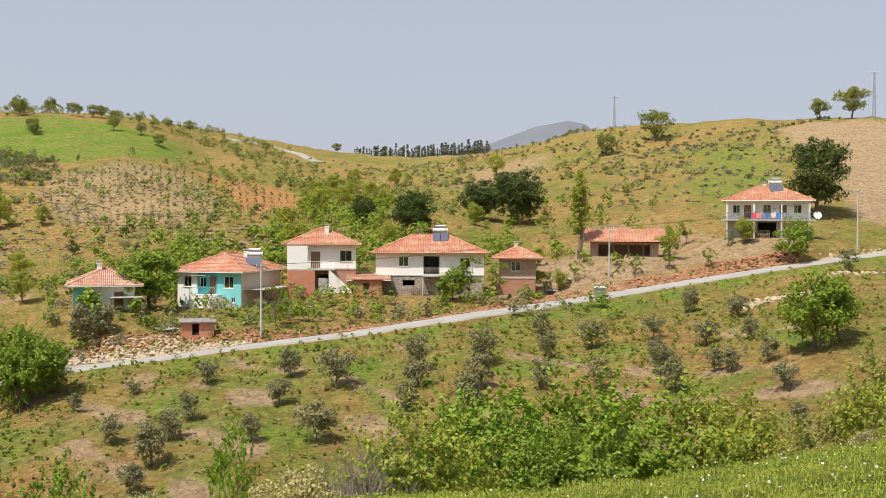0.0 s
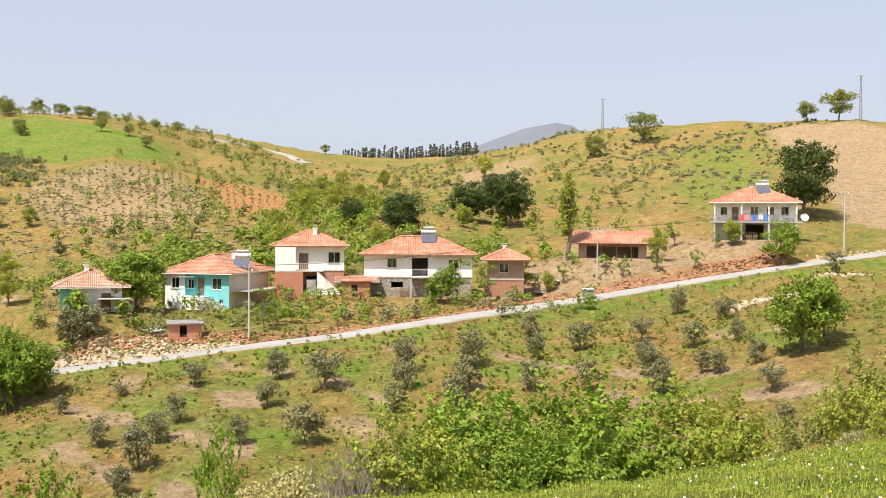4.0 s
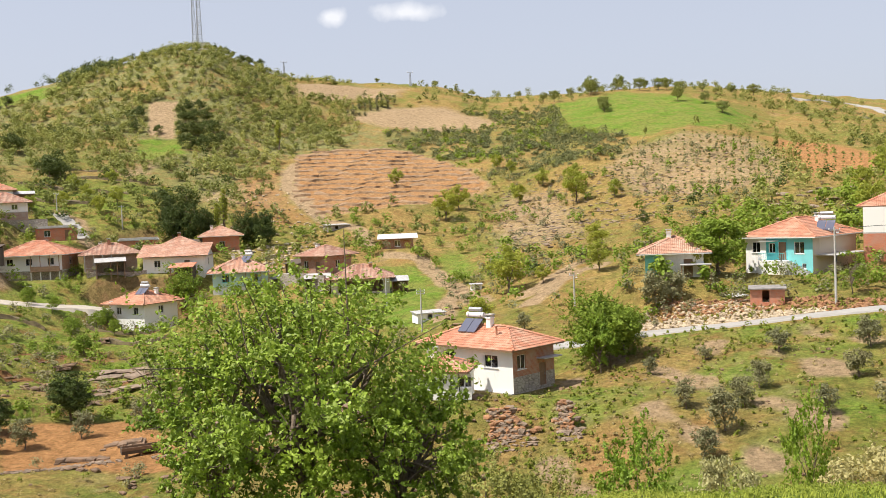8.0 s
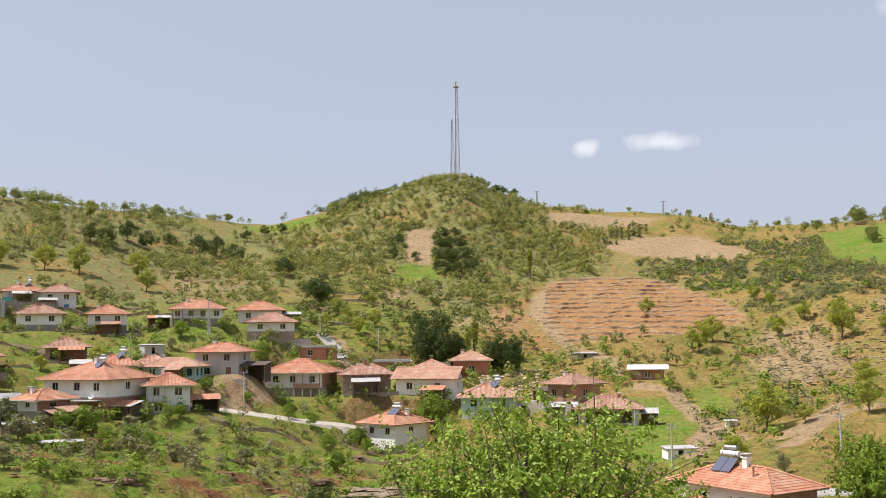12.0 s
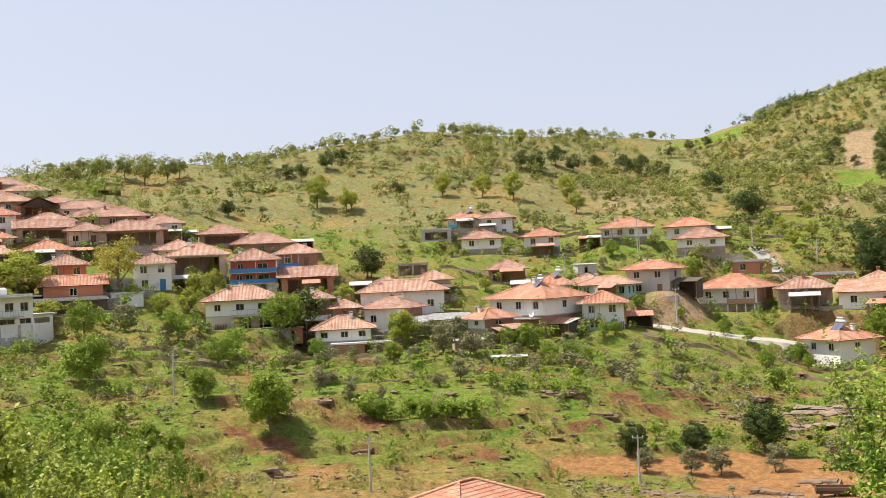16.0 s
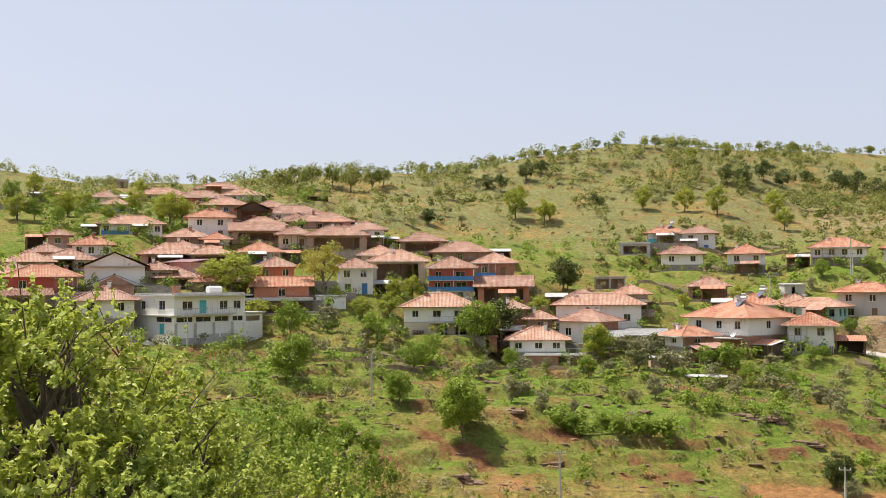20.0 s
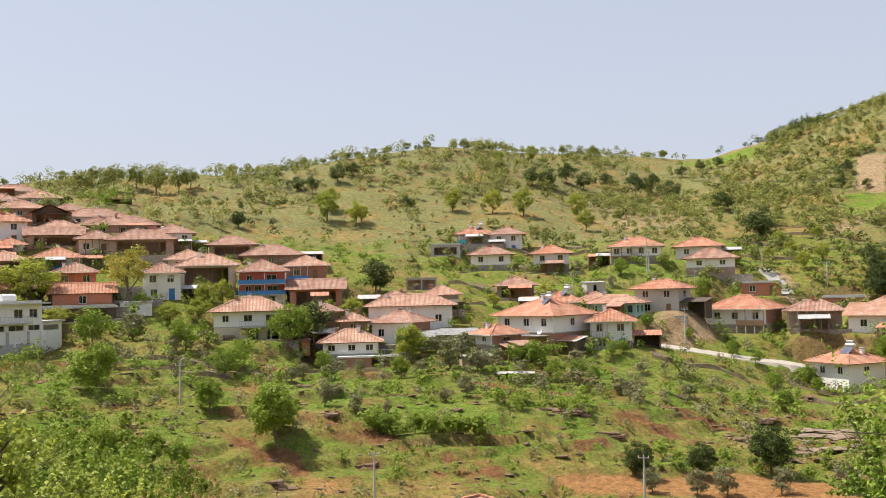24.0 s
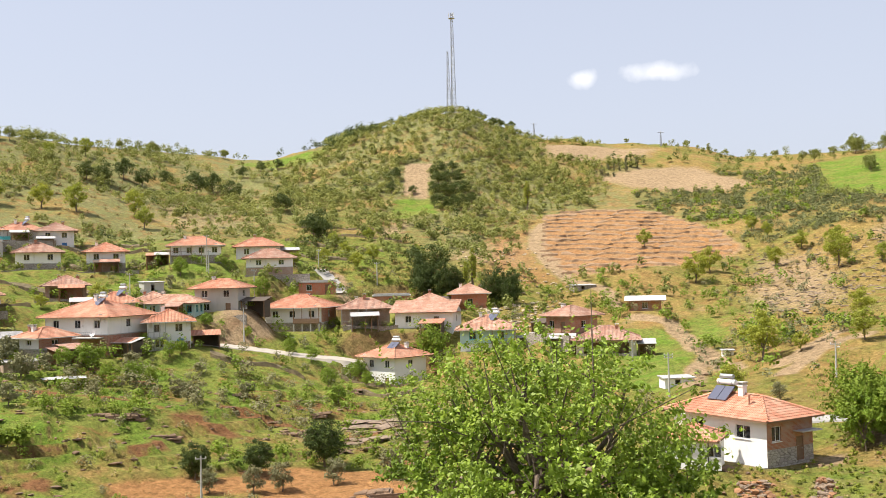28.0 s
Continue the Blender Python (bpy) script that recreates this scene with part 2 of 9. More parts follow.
    l.new(noise_of(n, l, 0.9, 9, 0.8), tuft.inputs["Value"])
    for key, value in (("From Min", 0.33), ("From Max", 0.67), ("To Min", 0.5), ("To Max", 1.3)):
        tuft.inputs[key].default_value = value
    c = blend(n, l, 1.0, c, tuft.outputs[0], "MULTIPLY")
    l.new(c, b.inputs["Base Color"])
    b.inputs["Roughness"].default_value = 1.0
    b.inputs["Specular IOR Level"].default_value = 0.1
    relief(n, l, b, noise_of(n, l, 1.6, 8, 0.75), 1.0, 0.45)
    return m


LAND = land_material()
WALLS = {
    "white": plaster("white_plaster", (0.86, 0.85, 0.82)), "cream": plaster("cream_plaster", (0.66, 0.58, 0.47)),
    "pink": plaster("pink_plaster", (0.66, 0.40, 0.38)), "red": plaster("red_plaster", (0.50, 0.13, 0.09)),
    "mint": plaster("mint_plaster", (0.50, 0.68, 0.64)), "teal": plaster("teal_plaster", (0.20, 0.58, 0.60)),
    "grey": plaster("grey_plaster", (0.50, 0.48, 0.45)), "brown": brickwork("mud_brick", (0.42, 0.275, 0.20), (0.33, 0.205, 0.15), (0.46, 0.38, 0.31), 0.34, 0.15),
    "orange": brickwork("orange_brick", (0.60, 0.20, 0.10), (0.50, 0.155, 0.075), (0.46, 0.27, 0.2)),
    "brick": brickwork("brick", (0.42, 0.17, 0.085), (0.34, 0.12, 0.06), (0.40, 0.30, 0.23)),
    "stone": masonry("field_stone", (0.33, 0.29, 0.26), (0.47, 0.42, 0.35), (0.17, 0.14, 0.11)),
    "dark": plain("dark_timber", (0.10, 0.075, 0.055), 0.9),
}
TILES = roof_tiles("clay_tiles", (0.62, 0.235, 0.13), (0.45, 0.15, 0.08), (0.58, 0.335, 0.225))
OLD_TILES = roof_tiles("old_clay_tiles", (0.48, 0.225, 0.15), (0.34, 0.15, 0.10), (0.50, 0.34, 0.26))
FADED_TILES = roof_tiles("faded_clay_tiles", (0.58, 0.285, 0.185), (0.43, 0.20, 0.125), (0.60, 0.40, 0.30))
CONCRETE = plain("concrete", (0.50, 0.49, 0.46), 0.9, spread=0.25)
TIN = plain("tin_sheet", (0.50, 0.49, 0.48), 0.6, 0.15, spread=0.35)
GREY_SHEET = plain("grey_sheet", (0.27, 0.25, 0.235), 0.8, spread=0.4)
PINK_TIN = plain("pink_tin_sheet", (0.72, 0.55, 0.55), 0.5, 0.1)
WOOD = plain("wood", (0.24, 0.15, 0.09), 0.8)
TRIM = plain("painted_trim", (0.78, 0.77, 0.74), 0.6, spread=0.1)
BLUE = plain("blue_paint", (0.05, 0.22, 0.50), 0.5, spread=0.2)
TEAL = plain("teal_paint", (0.10, 0.50, 0.55), 0.5, spread=0.2)
STEEL = plain("galvanised_steel", (0.45, 0.46, 0.48), 0.45, 0.7)
WHITE_STEEL = plain("white_enamel", (0.80, 0.80, 0.80), 0.35, spread=0.08)
CABLE = plain("cable", (0.05, 0.05, 0.05), 0.6)
ROADWAY = plain("concrete_road", (0.34, 0.325, 0.30), 0.95, spread=0.18, scale=0.5)
ROCK = plain("rock", (0.31, 0.23, 0.165), 0.95, spread=0.4, scale=1.2, bump=0.8, depth=0.15)
LEDGE = plain("ledge_rock", (0.27, 0.175, 0.11), 0.95, spread=0.5, scale=0.9, bump=0.9, depth=0.2)
RUBBLE = plain("rubble", (0.38, 0.20, 0.10), 0.95, spread=0.45, scale=1.5, bump=0.8, depth=0.1)
BARK = plain("bark", (0.20, 0.15, 0.11), 0.95, spread=0.4, scale=5.0, bump=0.9, depth=0.05)
TWIG = plain("twigs", (0.30, 0.25, 0.20), 0.95, spread=0.3)
# blue-grey base colour holds the haze of the distance
HAZED_MOUNTAIN = plain("far_mountain", (0.15, 0.165, 0.195), 1.0, spread=0.12, scale=0.004, bump=0.0)


def glass_material():
    m, n, l, b = material("window_glass")
    b.inputs["Base Color"].default_value = (0.16, 0.18, 0.20, 1)
    b.inputs["Roughness"].default_value, b.inputs["Transmission Weight"].default_value = 0.05, 0.85
    return m


def panel_material():
    m, n, l, b = material("solar_collector")
    b.inputs["Base Color"].default_value = (0.10, 0.105, 0.15, 1)
    b.inputs["Roughness"].default_value, b.inputs["Coat Weight"].default_value = 0.25, 0.6
    return m


GLASS, COLLECTOR = glass_material(), panel_material()
LEAF = {
    "walnut": foliage("walnut_leaves", (0.021, 0.060, 0.006), (0.335, 0.52, 0.068), 0.3, 0.45),
    "mulberry": foliage("mulberry_leaves", (0.036, 0.10, 0.008), (0.29, 0.48, 0.055), 0.33, 0.35),
    "spring": foliage("spring_leaves", (0.13, 0.18, 0.026), (0.40, 0.48, 0.085), 0.38),
    "bush": foliage("bush_leaves", (0.058, 0.115, 0.017), (0.265, 0.40, 0.06), 0.32),
    "pale": foliage("pale_leaves", (0.21, 0.24, 0.10), (0.48, 0.49, 0.26), 0.3),
    "olive": foliage("olive_leaves", (0.125, 0.142, 0.072), (0.27, 0.29, 0.165), 0.2),
    "oak": foliage("oak_leaves", (0.09, 0.132, 0.034), (0.29, 0.345, 0.105), 0.3),
    "scrub": foliage("scrub_leaves", (0.15, 0.185, 0.048), (0.40, 0.445, 0.14), 0.32),
    "grove": foliage("grove_leaves", (0.075, 0.10, 0.038), (0.235, 0.27, 0.125), 0.2),
    "glow": foliage("young_leaves", (0.085, 0.15, 0.02), (0.53, 0.66, 0.15), 0.4, 0.4),
    "holm": foliage("holm_oak_leaves", (0.042, 0.07, 0.018), (0.12, 0.165, 0.045), 0.15),
    "pine": foliage("pine_needles", (0.032, 0.061, 0.017), (0.088, 0.131, 0.036), 0.12),
    "yellow": foliage("yellowish_leaves", (0.2, 0.21, 0.04), (0.42, 0.43, 0.10), 0.4),
    "grass": foliage("grass_blades", (0.25, 0.35, 0.05), (0.48, 0.58, 0.12), 0.45),
    "clover": foliage("clover_leaves", (0.12, 0.20, 0.025), (0.27, 0.36, 0.065), 0.35),
    "weed": foliage("weeds", (0.10, 0.155, 0.022), (0.26, 0.33, 0.055), 0.3),
    "straw": foliage("dry_grass", (0.26, 0.22, 0.09), (0.40, 0.35, 0.17), 0.3),
}


# ---- lie of the land: lines of (bearing, distance, height); bearings in degrees, left of the view north positive ----
LAWN_EDGE = [(-60, 30, -1.0), (-38, 27, -2.0), (-24, 22, -2.55), (-14, 17, -2.35), (-4, 13.5, -1.95), (4, 12, -1.65), (22, 9.5, -1.35), (45, 9, -1.6), (80, 9, -1.7), (110, 10, -1.8)]
GULLY = [(-60, 75, -6), (-38, 62, -8), (-24, 56, -11.5), (-10, 55, -15.5), (4, 56, -17.5), (20, 62, -19), (34, 75, -20.5), (48, 92, -22.0), (60, 100, -21.5), (75, 98, -19.0), (90, 84, -17.5), (110, 80, -15)]
SHOULDER = [(-60, 120, 1), (-38, 115, -1.5), (-24, 108, -4.6), (-10, 100, -10.2), (4, 92, -11.7), (14, 90, -12.2), (24, 92, -14.4), (30, 98, -15.2), (36, 125, -17.6), (48, 145, -19.6), (60, 140, -14.5), (75, 130, -12.2), (90, 128, -10.5), (110, 120, -8)]
TERRACE = [(-60, 185, 6), (-38, 175, 4), (-24, 166, 0.2), (-15, 158, -0.4), (-8, 148, -3.4), (0, 134, -6.0), (8, 131, -6.6), (16, 130, -7.2), (22, 150, -8.5), (32, 185, -10.5), (40, 188, -11.6), (44, 186, -14.0), (48, 184, -16.6), (51, 188, -12.6), (54, 190, -9.0), (57, 188, -6.6), (66, 176, -7.6), (75, 172, -6.8), (80, 168, -5.8), (88, 164, -5.4), (97, 164, -4.6), (110, 160, -2)]
MID = [(-60, 250, 16), (-38, 240, 16), (-24, 235, 13.5), (-12, 230, 10), (-4, 205, 4.4), (4, 205, 4.2), (12, 215, 3.8), (20, 235, 2.5), (28, 235, -1.5), (34, 245, 2.5), (44, 245, 3.2), (56, 245, 6.5), (66, 245, 7.2), (78, 245, 10), (90, 230, 11), (98, 240, 14), (110, 240, 14)]
BROW = [(-60, 290, 22), (-38, 290, 24.2), (-24, 290, 26), (-12, 310, 23.5), (-4, 300, 16.5), (4, 300, 12), (12, 290, 12.5), (18, 295, 18.2), (24, 300, 17), (32, 310, 15.5), (40, 310, 16.5), (48, 330, 26), (56, 330, 24), (66, 315, 29), (78, 300, 25), (90, 290, 24), (98, 300, 24), (110, 310, 25)]
CREST = [(-60, 340, 25), (-38, 340, 26), (-31, 335, 27.3), (-23, 330, 34), (-18, 350, 36), (-12, 375, 38.5), (-8, 400, 38), (-3.6, 450, 34.5), (3, 640, 42.5), (6, 620, 44), (12, 560, 49), (18, 500, 50.2), (23, 490, 49.2), (27, 500, 50), (32, 480, 56), (38.5, 450, 57.5), (43.7, 425, 66.8), (48, 430, 60.8), (51.5, 450, 54.8), (54, 470, 52.8), (59, 450, 54), (63, 420, 52.4), (67, 390, 52.5), (71, 370, 48.4), (75.5, 360, 43.3), (80, 360, 39.5), (83, 360, 39.8), (89, 360, 37.6), (95.5, 370, 35.3), (99.7, 380, 38.6), (104, 390, 43), (112, 390, 42)]
STATIONS = [LAWN_EDGE, GULLY, SHOULDER, TERRACE, MID, BROW, CREST]


def slopes(x, y):
    """Tangents of a smooth curve without overshoot (Fritsch-Carlson); x, y: stations along the last axis."""
    h = np.diff(x, axis=-1)
    d = np.diff(y, axis=-1) / h
    same = d[..., 1:] * d[..., :-1] > 0
    wa, wb = 2 * h[..., 1:] + h[..., :-1], h[..., 1:] + 2 * h[..., :-1]
    inner = np.where(same, (wa + wb) / (wa / np.where(same, d[..., :-1], 1) + wb / np.where(same, d[..., 1:], 1)), 0)
    return np.concatenate([d[..., :1], inner, d[..., -1:]], -1)


def curve(x, y, m, q):
    """The curve through x, y with tangents m at q, each row on its own."""
    i = np.clip((q[..., None] >= x).sum(-1) - 1, 0, x.shape[-1] - 2)[..., None]
    a, b = np.take_along_axis(x, i, -1)[..., 0], np.take_along_axis(x, i + 1, -1)[..., 0]
    ya, yb = np.take_along_axis(y, i, -1)[..., 0], np.take_along_axis(y, i + 1, -1)[..., 0]
    ma, mb = np.take_along_axis(m, i, -1)[..., 0], np.take_along_axis(m, i + 1, -1)[..., 0]
    h = b - a
    s = np.clip((q - a) / h, 0, 1)
    return (1 + 2 * s) * (1 - s) ** 2 * ya + s * (1 - s) ** 2 * h * ma + s * s * (3 - 2 * s) * yb + s * s * (s - 1) * h * mb


def ripple(x, y, size, seed):
    """Smooth uneven relief, about -1 to 1."""
    r = np.random.RandomState(seed)
    out = 0
    for k in range(7):
        a, p, w = r.uniform(0, 6.283), r.uniform(0, 6.283), 6.283 / size * r.uniform(0.6, 1.7)
        out = out + np.sin((x * np.cos(a) + y * np.sin(a)) * w + p)
    return out / 3.2


def land(x, y):
    """Height of the open land, before plots are levelled."""
    x, y = np.asarray(x, float), np.asarray(y, float)
    r = np.maximum(np.hypot(x, y), 0.01)
    b = np.degrees(np.arctan2(-x, y))
    inside = np.clip(b, -60, 110)
    rs, zs = [np.full_like(r, -1.0), np.full_like(r, 3.0)], [np.zeros_like(r), np.zeros_like(r) - 0.3]
    for line in STATIONS:
        p = np.array(line, float).T
        m = slopes(p[0], p[1:])
        for k, out in ((0, rs), (1, zs)):
            out.append(curve(np.broadcast_to(p[0], r.shape + p[0].shape), np.broadcast_to(p[1 + k], r.shape + p[0].shape), np.broadcast_to(m[k], r.shape + p[0].shape), inside))
    rs += [rs[-1] + 120, rs[-1] * 0 + 2500, rs[-1] * 0 + 6000]
    zs += [zs[-1] - 14, zs[-1] * 0.15 - 25, zs[-1] * 0 - 60]
    rs, zs = np.stack(rs, -1), np.stack(zs, -1)
    z = curve(rs, zs, slopes(rs, zs), r)
    rough = np.clip((r - 20) / 120, 0, 1) * np.clip((900 - r) / 300, 0, 1)
    z = z + rough * (0.55 * ripple(x, y, 34, 3) + 0.3 * ripple(x, y, 13, 4) + 0.16 * ripple(x, y, 5.5, 5)) + 0.05 * ripple(x, y, 2.5, 6)
    # worn cattle steps on the pasture below the village
    pasture = np.clip((b - 44) / 8, 0, 1) * np.clip((98 - b) / 8, 0, 1) * np.clip((r - 92) / 12, 0, 1) * np.clip((172 - r) / 14, 0, 1)
    level = z / 1.4 + 0.45 * ripple(x, y, 21, 8)
    step = level - np.floor(level)
    z = z + pasture * np.clip(0.55 + 0.6 * ripple(x, y, 17, 9), 0, 1) * 1.4 * (np.clip((step - 0.4) / 0.15, 0, 1) - step)
    # behind the camera the hillside goes on upwards
    away = np.abs((b - 25 + 180) % 360 - 180)
    back = np.clip((away - 85) / 40, 0, 1)
    back = back * back * (3 - 2 * back)
    up = np.minimum(r * 0.16, 60 + 0.01 * r)
    return z * (1 - back) + up * back


PLOTS = []
EASE = []


def ground(x, y):
    """Height of the ground: the land eased towards the plots of the houses, and the plots levelled."""
    x, y = np.asarray(x, float), np.asarray(y, float)
    z = land(x, y)
    if not PLOTS:
        return z
    if not EASE or EASE[0].shape[1] != len(PLOTS):
        p = np.array(PLOTS).T
        EASE[:] = [np.vstack([p, p[2] - land(p[0], p[1]), np.where(p[4] > 8, 1.0, 0.25)])]
    px, py, pz, inner, outer, gap, weight = EASE[0]
    fx, fy, fz = x.ravel(), y.ravel(), z.ravel().copy()
    for k in range(0, len(fx), 8000):
        part_of = slice(k, k + 8000)
        d = (fx[part_of, None] - px) ** 2 + (fy[part_of, None] - py) ** 2
        w = np.exp(d / -240.0) * weight
        lifted = fz[part_of] + (w * gap).sum(1) / (w.sum(1) + 0.12)
        s = np.clip((outer - np.sqrt(d)) / (outer - inner), 0, 1)
        s = s * s * (3 - 2 * s)
        w = s ** 3 + 1e-9 * (s > 0)
        most, total = s.max(1), w.sum(1)
        fz[part_of] = np.where(total > 0, lifted * (1 - most) + most * (w * pz).sum(1) / np.maximum(total, 1e-12), lifted)
    return fz.reshape(z.shape)


# ---- building blocks ----
class Shape:
    """Gathers faces for one mesh; uv per corner where given."""

    def __init__(self):
        self.v, self.f, self.uv = [], [], []

    def face(self, points, uv=None):
        k = len(self.v)
        self.v += [tuple(p) for p in points]
        self.f.append(tuple(range(k, k + len(points))))
        self.uv += uv or [(0, 0)] * len(points)

    def box(self, x0, x1, y0, y1, z0, z1):
        p = [(x, y, z) for z in (z0, z1) for y in (y0, y1) for x in (x0, x1)]
        for q in ((0, 2, 3, 1), (4, 5, 7, 6), (0, 1, 5, 4), (1, 3, 7, 5), (3, 2, 6, 7), (2, 0, 4, 6)):
            self.face([p[i] for i in q])
        return self

    def tube(self, a, b, ra, rb, sides=8, caps=True):
        a, b = Vector(a), Vector(b)
        t = (b - a).normalized()
        u = t.orthogonal().normalized()
        w = t.cross(u)
        ring = lambda c, r: [c + (u * math.cos(k * 6.28318 / sides) + w * math.sin(k * 6.28318 / sides)) * r for k in range(sides)]
        lo, hi = ring(a, ra), ring(b, rb)
        for k in range(sides):
            j = (k + 1) % sides
            self.face([lo[k], lo[j], hi[j], hi[k]])
        if caps:
            self.face(hi), self.face(lo[::-1])
        return self

    def wall(self, o, ux, w, h, holes, depth):
        """A wall face from o along ux, with openings (u, v, width, height) through to the reveal's depth."""
        o, ux = Vector(o), Vector(ux)
        n = Vector((-ux.y, ux.x, 0))
        us = sorted({0, w, *[q for a in holes for q in (a[0], a[0] + a[2])]})
        vs = sorted({0, h, *[q for a in holes for q in (a[1], a[1] + a[3])]})
        at = lambda u, v, k=0: o + ux * u + Vector((0, 0, v)) + n * k
        for a, b in zip(us, us[1:]):
            for c, d in zip(vs, vs[1:]):
                if not any(q[0] <= (a + b) / 2 <= q[0] + q[2] and q[1] <= (c + d) / 2 <= q[1] + q[3] for q in holes):
                    self.face([at(a, c), at(b, c), at(b, d), at(a, d)])
        for u, v, a, b in holes:
            c = [(u, v), (u + a, v), (u + a, v + b), (u, v + b)]
            for p, q in zip(c, c[1:] + c[:1]):
                self.face([at(*p), at(*p, depth), at(*q, depth), at(*q)])
        return self

    def mesh(self, name, *mats):
        me = bpy.data.meshes.new(name)
        me.from_pydata([tuple(p) for p in self.v], [], self.f)
        layer = me.uv_layers.new(name="UVMap")
        layer.data.foreach_set("uv", np.array(self.uv, dtype=np.float32).ravel())
        for m in mats:
            me.materials.append(m)
        me.update()
        return me


def part(name, shape, mat, parent, label="", m=None):
    ob = new(name, shape.mesh(name, mat) if isinstance(shape, Shape) else shape)
    ob.parent = parent
    if m is not None:
        ob.matrix_basis = m
    return tagged(ob, label) if label else ob


def thing(name, m, label, category, group="", kind=""):
    ob = new(name)
    ob.matrix_basis = m
    return tagged(ob, label, category, group, kind)


def spot(bearing, distance):
    a = radians(bearing)
    return -math.sin(a) * distance, math.cos(a) * distance


def height(x, y):
    return float(ground(np.array([x]), np.array([y]))[0])


# ---- the houses' plots ----
HOMES = []


def home(x, y, z, turn, w, d, h, storeys, wall, low, roof, **more):
    """Notes a house: centre, floor height, turn, width, depth, wall height, storeys, wall, lower wall, roof."""
    level, least = z, (2.4 if storeys < 3 else 2.1) * storeys if not more.get("near") else 0
    if roof != "flat" and h < least:
        z, h = z - (least - h), least
    HOMES.append(dict(x=x, y=y, z=z, turn=turn, w=w, d=d, h=h, storeys=storeys, wall=wall, low=low, roof=roof, **more))
    r = math.hypot(w, d) / 2
    PLOTS.append((x, y, level, r * 0.95, r + (7 if z < 8 else 5)))
    return HOMES[-1]


home(-162.9, -19.1, -4.8, 97, 8.1, 8.0, 4.5, 1, "white", "stone", "hip", lower=1.9, windows=2)
white_block = home(-162.9, -6.7, -6.9, 123, 12.1, 11.5, 7.1, 1, "white", "white", "flat", block=1, front=[(1.4, 5.1, 1.7, 1.3, "window"), (4.2, 4.55, 1.2, 1.95, "door"), (7.7, 5.1, 1.4, 1.3, "window"), (10.1, 5.1, 1.3, 1.3, "window"), (0.4, 3.3, 2.7, 0.8, "window"), (3.6, 3.3, 2.6, 0.8, "window"), (6.8, 3.3, 2.4, 0.8, "window"), (9.9, 3.3, 1.9, 0.8, "window")], left=[(1.7, 5.1, 1.4, 1.3, "window"), (7.0, 5.1, 1.9, 1.4, "window"), (6.2, 3.3, 4.6, 0.8, "window"), (7.2, 1.4, 1.5, 1.7, "door")])
home(-192.9, -8.5, 0.4, 57, 4.7, 4.3, 5.6, 2, "pink", "pink", "shed", tin=1)
home(-189.9, 7.2, 2.7, 88, 6.6, 8.0, 2.3, 1, "orange", "orange", "hip", windows=2)
home(-181.3, 8.0, -0.6, 87, 9.2, 7.0, 2.1, 1, "orange", "brick", "saddle", windows=1)
home(-174.4, 7.0, -3.0, 88, 11.3, 5.0, 2.2, 1, "dark", "dark", "flat", open=1)
home(-187.8, 21.5, -0.0, 83, 6.3, 8.0, 4.7, 2, "white", "white", "hip", windows=2)
home(-198.1, 30.9, 1.9, 81, 10.4, 9.0, 4.2, 1, "cream", "stone", "hip", open=1)
blue_balcony_house = home(-190.4, 39.9, -1.3, 78, 8.1, 9.0, 6.0, 3, "red", "white", "hip", blue=1, front=[(1.0, 0.5, 1.0, 1.1, "window"), (2.6, 0.5, 1.3, 1.1, "window"), (4.9, 0.5, 1.9, 1.1, "window"), (1.2, 2.5, 1.0, 1.1, "window"), (4.8, 2.5, 1.8, 1.1, "window")], low_front=[(2.1, 0.6, 0.9, 1.0), (5.2, 0.1, 1.0, 1.7)])
home(-200.2, 50.7, 2.9, 76, 7.7, 9.0, 2.9, 1, "brick", "brick", "hip", windows=2)
home(-185.7, 48.8, -1.9, 75, 9.3, 8.0, 3.1, 1, "orange", "orange", "saddle", open=1)
home(-215.4, 47.2, 6.6, 78, 11.8, 9.0, 1.8, 1, "brown", "brown", "hip", windows=1)
home(-226.4, 40.8, 8.9, 80, 9.5, 8.0, 2.2, 1, "brown", "brown", "hip", open=1)
porch_house = home(-165.8, 32.7, -6.3, 79, 11.3, 8.0, 4.4, 2, "white", "cream", "hip", porch=1, front=[(1.3, 0.8, 1.0, 1.05, "window"), (4.6, 0.8, 1.3, 1.05, "window"), (8.0, 0.8, 1.3, 1.05, "window")], low_front=[(5.2, 0.1, 1.6, 2.0), (8.2, 0.1, 1.8, 2.0)])
home(-170.3, 46.4, -5.6, 75, 4.0, 7.0, 3.1, 2, "brown", "brown", "hip", windows=1)
terrace_house = home(-156.7, 46.6, -11.0, 73, 8.5, 7.0, 4.0, 1, "white", "stone", "hip", lower=2.2, windows=3, terrace=1)
home(-171.1, 61.9, -5.8, 70, 14.4, 7.0, 3.8, 1, "white", "cream", "hip", windows=3)
home(-162.8, 57.2, -7.8, 40, 7.6, 6.1, 3.3, 1, "white", "brick", "hip", windows=2, side_wall='brick')
home(-182.2, 72.2, -2.5, 68, 6.3, 8.0, 2.1, 1, "cream", "cream", "hip", windows=1)
home(-148.5, 68.3, -10.2, 101, 5.6, 4.6, 3.8, 1, "brick", "stone", "hip", lower=2.2, windows=1, side_wall='white')
long_house = home(-154.4, 79.7, -10.0, 24, 11.9, 10.5, 6.1, 1, "white", "brick", "hip", lower=3.4, windows=3, solar=1, balcony=1)
home(-149.4, 89.3, -9.4, 59, 6.7, 8.0, 4.3, 2, "white", "white", "hip", windows=2)
